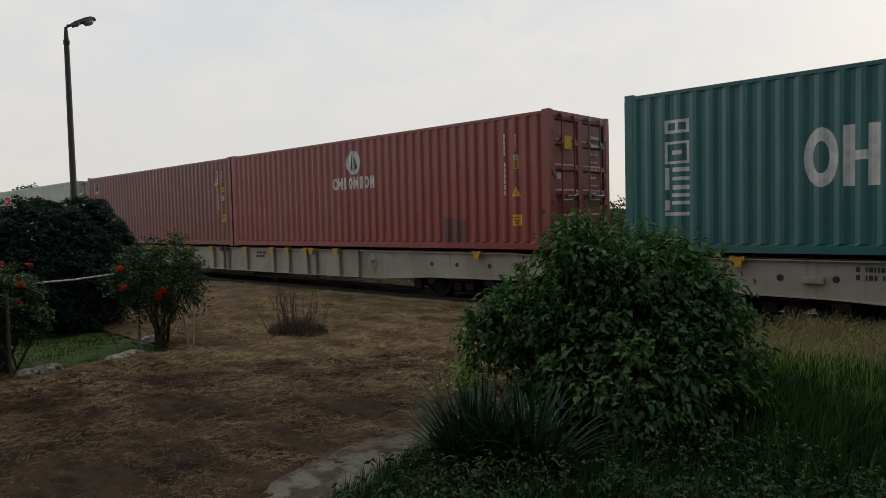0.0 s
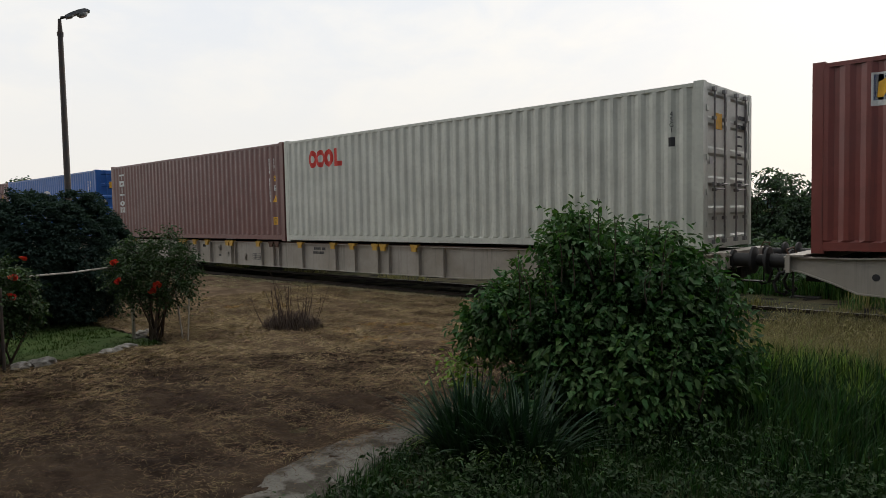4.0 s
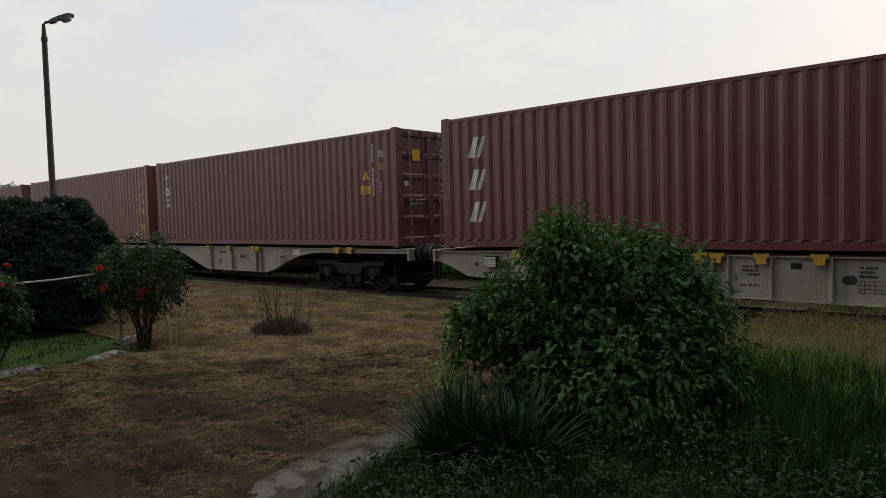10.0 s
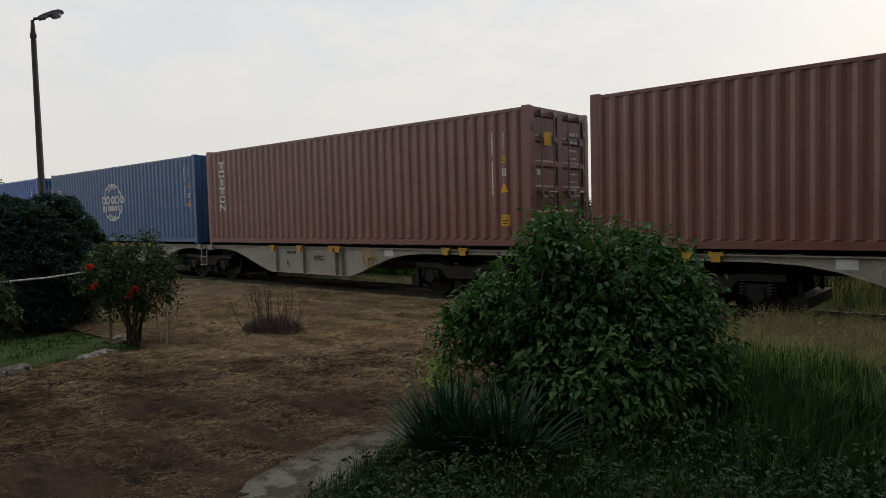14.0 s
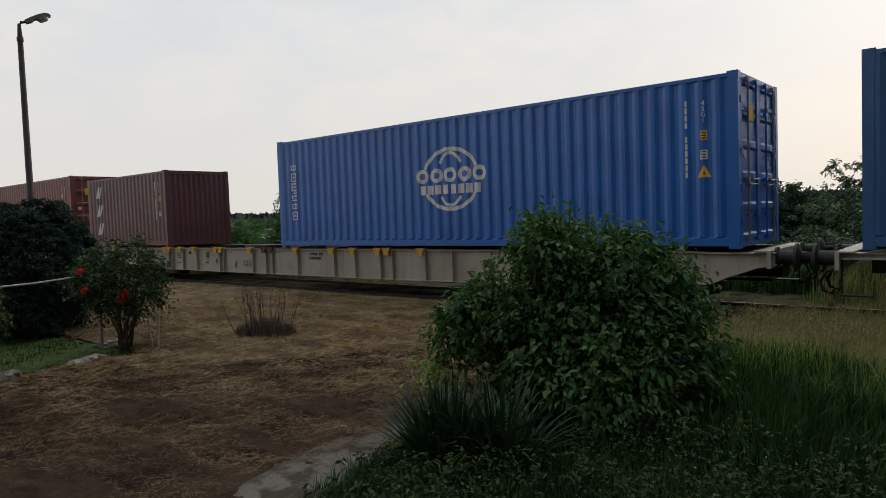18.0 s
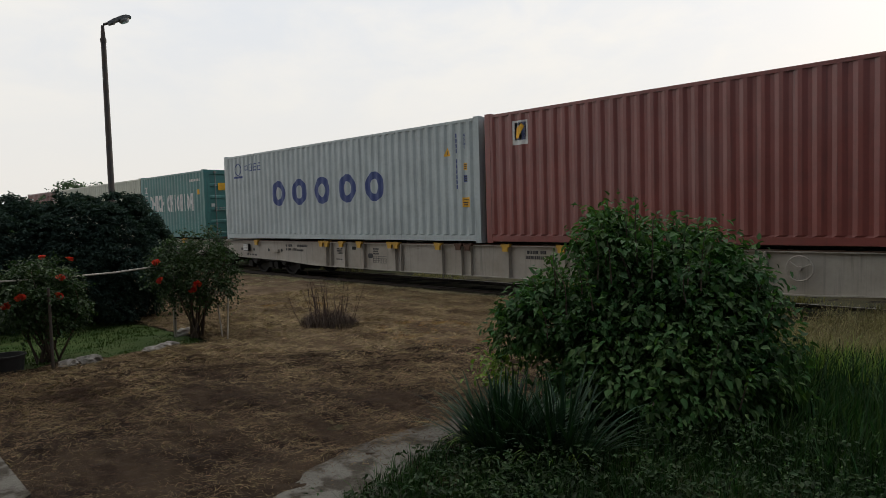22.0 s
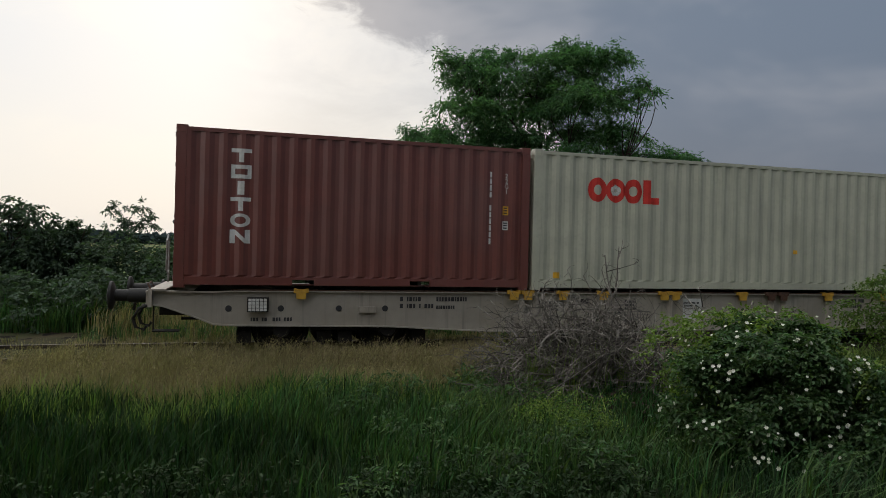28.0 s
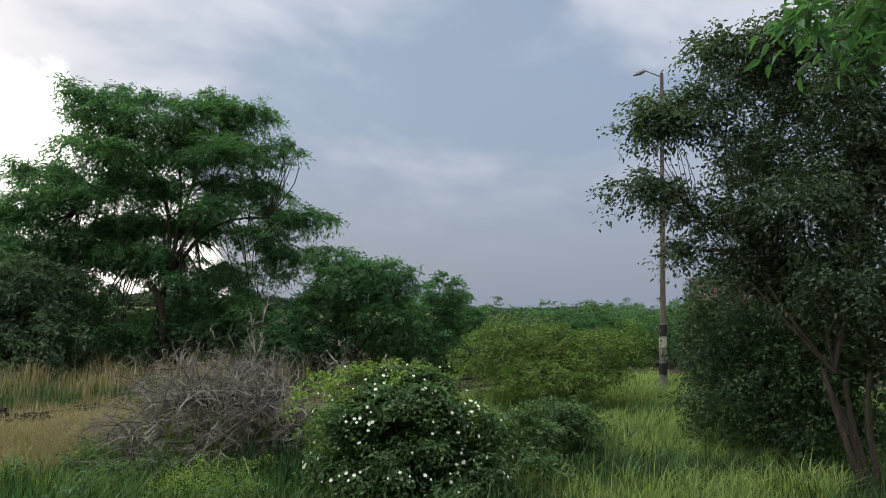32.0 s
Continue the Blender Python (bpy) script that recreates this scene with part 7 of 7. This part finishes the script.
# ---- wild rose and brush pile ----
def wild_rose():
    base = (4.9, 5.5, -0.05)
    lobes = [lob(4.86, 5.40, 0.62, 0.84, 0.62), lob(4.42, 5.49, 0.55, 0.52, 0.55), lob(5.23, 4.95, 0.53, 0.52, 0.52), lob(4.70, 5.66, 1.00, 0.42, 0.30), lob(5.10, 5.32, 1.08, 0.40, 0.28), lob(4.72, 5.13, 0.25, 0.92, 0.34)]
    lobes = lobes + plumes(lobes, 8, 13, 0.25, 0.5)
    ob = tree("wild_rose", "arching wild rose bush covered with small white blooms", "shrub", base, (4.9, 5.5, 0.25), lobes, 0.018, LEAF_WILD, 2100, 30, 0.046, 0.22, 101, 0.58, 0.45, trunks=7, twigs=80, main=6)
    rng = np.random.default_rng(102)
    top, _ = crown_mesh("young_shoots", [(0.05, 0.05, 1.32, 0.42, 0.4, 0.10), (-0.35, 0.25, 1.12, 0.36, 0.36, 0.26), (-0.55, 0.1, 0.85, 0.30, 0.3, 0.30), (0.35, -0.2, 1.12, 0.34, 0.34, 0.2), (0.50, -0.62, 0.82, 0.2, 0.2, 0.22), (-0.62, 0.55, 0.95, 0.28, 0.28, 0.36)], 230, 22, 0.04, 0.2, 103, 0.55, 0.75)
    part("young_shoots", top, LEAF_YOUNG, ob, "yellow-green young shoots", kind="stuff")
    rel = [(l[0] - base[0], l[1] - base[1], l[2] - base[2], l[3] * 1.05, l[4] * 1.05, l[5] * 1.07) for l in lobes[:6]]
    c, d = lobe_points(rng, rel, 1500, 0.99)
    ok = (c[:, 2] > 0.15) & (d @ np.array([-0.66, -0.7, 0.3]) > 0.05)
    # blooms stand in clusters
    c, d = c[ok], d[ok]
    near = rng.random(len(c)) < np.clip(0.25 + 0.9 * np.sin(c[:, 0] * 9 + 2 * c[:, 2]) * np.sin(c[:, 1] * 8 + 5 * c[:, 2]), 0.06, 1)
    c, d = c[near][:290], d[near][:290]
    q = 6
    mesh = leaf_mesh("flower", np.zeros((q, 3)), np.stack([np.cos(np.arange(q) * 1.0472), np.sin(np.arange(q) * 1.0472), np.full(q, 0.25)], 1), np.tile([0, 0, 1.0], (q, 1)), 0.028, 0.026, 0.1, -0.1)
    for p, n in zip(c, d):
        t = Vector(n + np.array([-0.25, -0.3, 0.3])).to_track_quat("Z", "Y").to_matrix().to_4x4()
        s = rng.uniform(0.42, 0.85)
        part("flower", mesh, PETAL_WHITE, ob, m=Matrix.Translation(p) @ t @ Matrix.Scale(s, 4))


wild_rose()


def brush_pile():
    ob = thing("brush_pile", "heap of cut dead grey branches in the grass", "brush pile", at=(4.35, 8.1, -0.05))
    rng = np.random.default_rng(111)
    g, thin = Geo(), Geo()
    def bough(a, b, r, rise, sub, reach):
        """A bent branch from a to b that rises in between, with forked side twigs."""
        a, b = np.array(a, float), np.array(b, float)
        L = np.linalg.norm(b - a)
        side = rng.normal(size=3) * L * 0.10
        u = np.linspace(0, 1, 10)
        kink = np.cumsum(rng.normal(size=(10, 3)) * L * 0.034, 0)
        pts = [a + (b - a) * k + (side + np.array([0, 0, rise])) * math.sin(3.14 * k) + kink[i] for i, k in enumerate(u)]
        for p in pts:
            p[2] = max(0.03, p[2])
        (g if r > 0.012 else thin).tube([tuple(p) for p in pts], [r * (1 - 0.75 * k) + 0.002 for k in u], 6 if r > 0.012 else 4)
        for _ in range(sub):
            q = int(rng.integers(2, 9))
            way = unit(unit(pts[q] - pts[q - 1]) * 0.8 + rng.normal(size=3) * 0.65 + np.array([0, 0, 0.15]))
            e = pts[q] + way * reach * rng.uniform(0.5, 1.2)
            e[2] = max(0.03, e[2])
            p2 = limb(thin, pts[q], e, r * 0.42 + 0.001, 0.0022, rng, 0.22, 6, 4)
            for _ in range(2):
                o = np.array(p2[int(rng.integers(2, 5))])
                limb(thin, o, o + unit(way + rng.normal(size=3) * 0.9) * reach * rng.uniform(0.2, 0.45), 0.0042, 0.0018, rng, 0.15, 4, 3)
    for k in range(64):  # long boughs thrown over one another, tips out and down
        a = rng.normal(size=3) * np.array([0.35, 0.25, 0.0]) + np.array([0.25, 0.0, rng.uniform(0.25, 0.95)])
        turn = rng.choice((3.3, 3.3, 3.9, 2.6, 0.3, 5.2)) + rng.normal() * 0.35
        L = rng.uniform(0.7, 1.35)
        b = a + np.array([math.cos(turn) * L, math.sin(turn) * L * 0.7, rng.uniform(-0.55, 0.25)])
        b[0], b[2] = np.clip(b[0], -1.35, 1.1), max(0.08, b[2])
        bough(a, b, rng.uniform(0.013, 0.026), rng.uniform(0.02, 0.2), 7, 0.5)
    for a, b, r in (((0.55, -0.5, 0.78), (-1.25, -0.75, 0.28), 0.024), ((0.62, -0.4, 0.55), (0.42, -0.62, 1.05), 0.032), ((0.5, -0.6, 0.62), (-0.7, -0.85, 0.30), 0.022), ((0.3, -0.3, 1.0), (-1.05, -0.45, 0.62), 0.020), ((-0.1, -0.3, 0.9), (-1.35, -0.2, 0.8), 0.018), ((0.7, -0.5, 0.9), (0.35, -0.8, 0.1), 0.016), ((0.1, -0.2, 1.0), (-0.75, -0.2, 1.25), 0.018)):
        bough(a, b, r * 0.46, rng.uniform(0.05, 0.3), 9, 0.5)
    for k in range(330):  # the thin tangle under them
        q = rng.normal(size=2) * np.array([0.58, 0.38])
        h = 0.95 * math.exp(-float(q @ q) * 0.7)
        a = np.array([q[0], q[1], rng.uniform(0.0, h)])
        turn = rng.uniform(0, 6.283)
        b = a + np.array([math.cos(turn), math.sin(turn) * 0.7, rng.uniform(-0.5, 0.7)]) * rng.uniform(0.35, 0.9)
        b[0] = np.clip(b[0], -1.3, 1.2)
        bough(a, b, rng.uniform(0.006, 0.011), 0.06, 4, 0.34)
    # bare limbs that stand up out of the heap, and dead stems beside it
    for x, y, ex, ey, z in ((-0.9, 0.0, -1.2, 0.1, 0.95), (-0.6, 0.2, -0.75, 0.3, 1.25), (0.0, 0.1, -0.35, 0.2, 1.45), (0.2, 0.0, 0.25, 0.1, 1.62), (0.45, 0.1, 0.62, 0.2, 1.58), (0.1, -0.2, -0.3, -0.3, 1.2), (1.35, -0.3, 1.15, -0.35, 1.5), (1.45, -0.35, 1.75, -0.5, 1.55), (1.5, -0.4, 2.15, -0.7, 1.45), (2.2, -0.8, 2.35, -0.95, 1.4)):
        bough((x, y, 0.1), (ex, ey, z), 0.017, 0.05, 8, 0.36)
    n = 900
    q = rng.normal(size=(n, 3)) * np.array([0.5, 0.28, 0.06]) + np.array([-0.1, -0.75, 0.1])
    part("dead_leaves", leaf_mesh("dead_leaves", q, rng.normal(size=(n, 3)), rng.normal(size=(n, 3)) + np.array([0, 0, 1.0]), 0.07, 0.045), TWIG_BROWN, ob, "withered brown leaves", kind="stuff")
    part("thick_branches", g, TWIG, ob, kind="stuff")
    part("twigs", thin, TWIG, ob, kind="stuff")


brush_pile()

bramble = [lob(6.69, 5.17, 0.40, 0.48, 0.36), lob(7.38, 5.25, 0.50, 0.46, 0.28), lob(6.27, 4.72, 0.15, 0.5, 0.26), lob(8.06, 5.32, 0.58, 0.42, 0.24), lob(6.1, 5.5, 0.4, 0.45, 0.35)]
tree("bramble", "low tangled bramble beside the wild rose", "shrub", (6.8, 5.1, -0.05), (6.8, 5.1, 0.15), bramble + plumes(bramble, 18, 8, 0.3, 0.5), 0.012, LEAF_WILD, 700, 26, 0.045, 0.24, 119, 0.55, 0.35, trunks=6, twigs=120)

# ---- grass ----
def scatter(rng, n, x0, x1, y0, y1, keep):
    P = np.stack([rng.uniform(x0, x1, n), rng.uniform(y0, y1, n), np.full(n, -0.07)], 1)
    return P[keep(P[:, 0], P[:, 1])]


def meadow():
    rng = np.random.default_rng(201)
    edge = lambda x, y: x > np.where(y < 4.7, -2.9 + 0.15 * np.sin(y * 5), -4.05 + (y - 4.5) * 0.12 + 0.15 * np.sin(y * 3))
    wind = np.array([0.35, -0.12, 0])

    def lay(name, n, x0, x1, y0, y1, h, hv, w, mat, label, keep, bend=0.5, tuft=0.045):
        P = scatter(rng, n, x0, x1, y0, y1, keep)
        k = len(P)
        c = rng.integers(max(1, int(k * tuft)), size=k)
        lone = rng.random(k) < 0.4
        root = np.where(lone[:, None], P, P[c] + rng.normal(size=P.shape) * np.array([0.045, 0.045, 0]))
        tall = np.where(lone, 1.0, (0.65 + 0.7 * rng.random(k))[c])
        out = np.where(lone[:, None], 0, (root - P[c]) * 9)
        P = root
        patch = np.sin(P[:, 0] * 1.9 + 0.7 * np.sin(P[:, 1] * 1.3)) * np.cos(P[:, 1] * 1.6 + 0.5 * np.sin(P[:, 0] * 2.3))
        H = h * (1 + hv * (rng.random(k) - 0.5) * 2) * (1 + 0.25 * patch) * tall
        lean = wind * rng.uniform(0.0, 1.3, (k, 1)) * (1 + patch[:, None]) + rng.normal(size=(k, 3)) * np.array([0.5, 0.5, 0]) + out
        stuff(name, blade_mesh(name, P, np.maximum(H, 0.05), lean, w * (0.7 + 0.6 * rng.random(k)), bend), mat, label, "grass")
    # where the meadow takes the darker, shade-toned grass copy
    in_shade = lambda x, y: x + 0.4 * (y - 6.0) < 0.75 + 0.5 * np.sin(y * 2.3) + 0.3 * np.sin(x * 5 + y * 3)
    lay("tall_grass", 85000, -5, 9, 4.9, 10.2, 0.26, 0.6, 0.008, GRASS, "tall green meadow grass", lambda x, y: edge(x, y) & (y < 8.6 + 0.25 * np.sin(x * 2.2)) & ~in_shade(x, y), 0.38)
    lay("lush_grass", 85000, -5, 9, 4.9, 10.2, 0.24, 0.6, 0.008, GRASS_SHADED, "grass beside the shrub, toned dark for shade", lambda x, y: edge(x, y) & (y < 8.6 + 0.25 * np.sin(x * 2.2)) & in_shade(x, y), 0.38)
    lay("low_grass", 52000, -4, 9, 1.8, 5.1, 0.20, 0.6, 0.004, GRASS_SHADED, "low grass near the viewpoint, toned dark for shade", lambda x, y: edge(x, y), 0.55)
    lay("tall_grass", 40000, 3, 20, 1.5, 11.0, 0.30, 0.6, 0.007, GRASS, "tall green meadow grass", lambda x, y: y < 10.4 - 0.1 * (x - 3), 0.65)
    lay("broad_grass", 500, 2.2, 10, 5.4, 8.8, 0.45, 0.4, 0.009, GRASS_PALE, "broad arching grass blades", lambda x, y: np.sin(x * 2.7) * np.sin(y * 2.1 + x) > 0.1, 0.8)
    lay("pale_grass", 14000, -4, 9, 6.6, 9.0, 0.34, 0.4, 0.004, GRASS_PALE, "pale seeding grass among the green", lambda x, y: edge(x, y) & (y > 7.4 + 0.4 * np.sin(x * 1.7)) & (y < 8.7), 0.5)
    lay("pale_grass", 80000, 5.5, 19, 2.2, 10.2, 0.36, 0.5, 0.006, GRASS_PALE, "pale wind-combed grass on the bank", lambda x, y: (np.sin(x * 0.9 + y) > -0.75), 0.8)
    lay("dry_grass", 95000, -4.5, 6, 8.0, 11.3, 0.29, 0.5, 0.0035, GRASS_DRY, "dry straw-coloured grass along the track", lambda x, y: edge(x, y) & (y > 8.4 + 0.3 * np.sin(x * 2.2)), 0.5)
    lay("dry_grass", 24000, -3, 8, 10.8, 14.9, 0.16, 0.5, 0.0035, GRASS_DRY, "thin dry grass growing between the rails", lambda x, y: np.sin(x * 3.1) * np.sin(y * 5) > -0.55, 0.55)
    lay("track_grass", 16000, -3, 20, 13.9, 18.0, 0.26, 0.5, 0.008, LEAF_WILD, "weedy grass beyond the rails", lambda x, y: y > 14.2, 0.5)
    lay("rank_grass", 12000, -3, 14, 14.7, 17.6, 0.55, 0.5, 0.006, GRASS_DRY, "tall straw-coloured grass beyond the rails", lambda x, y: np.sin(x * 1.9 + y) * np.cos(y * 2.6 - x * 0.7) > -0.35, 0.45)
    lay("track_weeds", 5000, -30, -4, 13.7, 14.4, 0.12, 0.6, 0.006, GRASS_DRY, "sparse dry weeds in the ballast", lambda x, y: np.sin(x * 1.3 + y) > 0.1, 0.5)
    lay("lawn_grass", 26000, -19, -10.1, 1.4, 4.7, 0.06, 0.5, 0.005, LAWN, "short lawn grass", lambda x, y: x < 0, 0.6)
    lay("verge_grass", 16000, -4.4, -2.8, 1.8, 4.2, 0.15, 0.5, 0.0035, GRASS_SHADED, "short grass beside the path", lambda x, y: x > -3.55 + 0.10 * np.sin(y * 6) - 0.33 * np.clip((y - 2.9) / 0.5, 0, 1), 0.6)
    lay("brush_grass", 1300, 3.3, 5.4, 7.4, 9.0, 0.7, 0.4, 0.005, GRASS_PALE, "tall pale grass growing through the brush pile", lambda x, y: np.sin(x * 5) * np.cos(y * 6) > -0.3, 0.35)
    lay("stubble", 80000, -22, -4.2, 9.2, 11.6, 0.05, 0.5, 0.006, STUBBLE_GREY, "bleached grey stubble beside the track", lambda x, y: (x < -4.3) & (y > 9.9 + 0.5 * np.sin(x * 0.8)), 1.0)
    lay("stubble", 90000, -14, -4.2, 6.4, 10.2, 0.05, 0.5, 0.006, STUBBLE, "short orange-brown stubble", lambda x, y: (np.sin(x * 0.9 + 2) + np.cos(y * 2.2 + x * 0.4) - abs(y - 8.4) * 0.8 > -0.1) & (x < -4.3), 1.0)
    lay("far_verge", 40000, -46, -2, 15.7, 17.4, 0.55, 0.45, 0.010, GRASS, "rank weeds along the far side of the track", lambda x, y: y > 15.5, 0.45)


meadow()


def seed_heads():
    rng = np.random.default_rng(221)
    P = scatter(rng, 2600, -4, 9, 8.6, 10.9, lambda x, y: x > -3.6)
    H = 0.22 + 0.24 * rng.random(len(P))
    k = 7
    lean = rng.normal(size=(len(P), 2)) * 0.1 + np.array([0.08, 0])
    Q = np.repeat(P, k, 0)
    s = np.tile(np.linspace(0.8, 1.12, k), len(P))
    Q[:, 2] += np.repeat(H, k) * s
    Q[:, :2] += np.repeat(lean, k, 0) * s[:, None]
    Q += rng.normal(size=Q.shape) * 0.012
    stuff("seed_heads", leaf_mesh("seed_heads", Q, rng.normal(size=Q.shape) * 0.5 + np.array([0.3, 0, 0.8]), rng.normal(size=Q.shape), 0.035, 0.012), GRASS_DRY, "nodding dry grass seed heads", "grass")


seed_heads()


def weeds():
    """Low leafy weeds round the shrub's foot and along the near edge."""
    rng = np.random.default_rng(231)
    lobes = []
    for _ in range(420):
        x, y = rng.uniform(-4.0, 3.2), rng.uniform(1.9, 5.4)
        if x < -3.5 - 0.35 * (y > 3.1):
            continue
        if y > 5.1 and x < -1.8:
            continue
        h = rng.uniform(0.06, 0.13) if x < -3.2 else rng.uniform(0.1, 0.3)
        lobes.append((x, y, 0.08, rng.uniform(0.12, 0.28), rng.uniform(0.12, 0.28), h))
    m, c = crown_mesh("weeds", lobes, 8000, 8, 0.040, 0.13, 232, 0.5, 0.2, -0.05)
    stuff("weeds", m, LEAF_WEED, "low leafy weeds in the grass", "weeds")
    P = []
    for _ in range(12):
        x, y, h = rng.uniform(-2.3, 0.8), rng.uniform(3.3, 4.9), rng.uniform(0.35, 0.75)
        for s in np.linspace(0.55, 1, 14):
            P.append((x + 0.03 * s, y, h * s))
    P = np.array(P) + rng.normal(size=(len(P), 3)) * 0.012
    stuff("weed_spikes", leaf_mesh("weed_spikes", P, rng.normal(size=P.shape) + np.array([0, 0, 0.6]), rng.normal(size=P.shape), 0.026, 0.011), LEAF_WILD, "pale flowering spikes of weeds", "weeds")


weeds()


def meadow_weeds():
    """Leafy weeds standing in the meadow grass."""
    rng = np.random.default_rng(251)
    lobes = []
    for _ in range(180):
        x, y = rng.uniform(0.9, 9.0), rng.uniform(4.6, 8.6)
        if not (3.7 < x < 6.3 and 4.2 < y < 9.2):
            lobes.append((x, y, 0.1, rng.uniform(0.12, 0.3), rng.uniform(0.12, 0.3), rng.uniform(0.1, 0.32)))
    m, c = crown_mesh("meadow_weeds", lobes, 3200, 10, 0.055, 0.16, 252, 0.35, 0.3, -0.05)
    stuff("meadow_weeds", m, LEAF_WILD, "leafy weeds among the meadow grass", "weeds")
    c = rng.normal(size=(160, 3)) * np.array([0.22, 0.2, 0.1]) + np.array([3.05, 5.9, 0.34])
    P = np.repeat(c, 14, 0) + rng.normal(size=(160 * 14, 3)) * 0.03
    stuff("bedstraw", leaf_mesh("bedstraw", P, rng.normal(size=P.shape), rng.normal(size=P.shape) + np.array([0, 0, 1.0]), 0.022, 0.012), LEAF_YOUNG, "frothy yellow-green flowering weed", "weeds")


meadow_weeds()


def thatch():
    """Loose mown straw lying over the thatch."""
    rng = np.random.default_rng(241)
    P = scatter(rng, 480000, -15, -3.6, 1.0, 11.2, lambda x, y: (x < -4.2 + np.maximum(0, y - 4.5) * 0.12 + 0.5 * rng.random(len(x)) ** 4) & ~((x < -10.05) & (y < 4.8)))
    dens = np.sin(P[:, 0] * 1.1 + 1.5 * np.sin(P[:, 1] * 0.9)) * np.cos(P[:, 1] * 1.7 + 0.6 * np.sin(P[:, 0] * 1.7))
    P = P[rng.random(len(P)) < (0.65 + 0.35 * dens) * np.clip(10.5 / np.hypot(P[:, 0], P[:, 1]), 0.6, 1)]
    n = len(P)
    lie = np.array([relief(x, y, 1, 0.05) for x, y in P[:, :2].tolist()])
    P[:, 2] = np.where((P[:, 0] > -4.4) & (P[:, 1] < 4.6), 0.012, -0.03 + lie) + 0.004 + 0.018 * rng.random(n)
    a = rng.normal(size=n) * 0.9 + 0.2
    A = np.stack([np.cos(a), np.sin(a), rng.normal(size=n) * 0.22 + 0.06], 1)
    near = np.clip(np.hypot(P[:, 0], P[:, 1]) / 9, 0.5, 1.2)
    L = ((0.04 + 0.08 * rng.random(n) ** 2) * near)[:, None]
    W = ((0.0020 + 0.0026 * rng.random(n)) * near)[:, None]
    S = unit(np.stack([-A[:, 1], A[:, 0], rng.normal(size=n) * 0.3], 1))
    V = np.stack([P - S * W, P + S * W, P + A * L + S * W * 0.6, P + A * L - S * W * 0.6], 1).reshape(-1, 3)
    V = V.reshape(-1, 4, 3)
    # distance blends dark straw into its paler, lit-toned copy
    dry = rng.random(n) < np.clip((0.73 * P[:, 1] - 0.68 * P[:, 0] - 7.5) / 2.6, 0, 1)
    for name, pick, mat, label in (("straw_litter", ~dry, STRAW, "loose straw lying on the mown ground, toned darker for shade"), ("dry_straw", dry, STRAW_LIT, "loose straw towards the railway, toned paler as if better lit")):
        Q = V[pick].reshape(-1, 3)
        F = (np.arange(len(Q) // 4) * 4)[:, None] + np.arange(4)[None]
        stuff(name, np_mesh(name, Q, F), mat, label, "straw")


thatch()

motions()
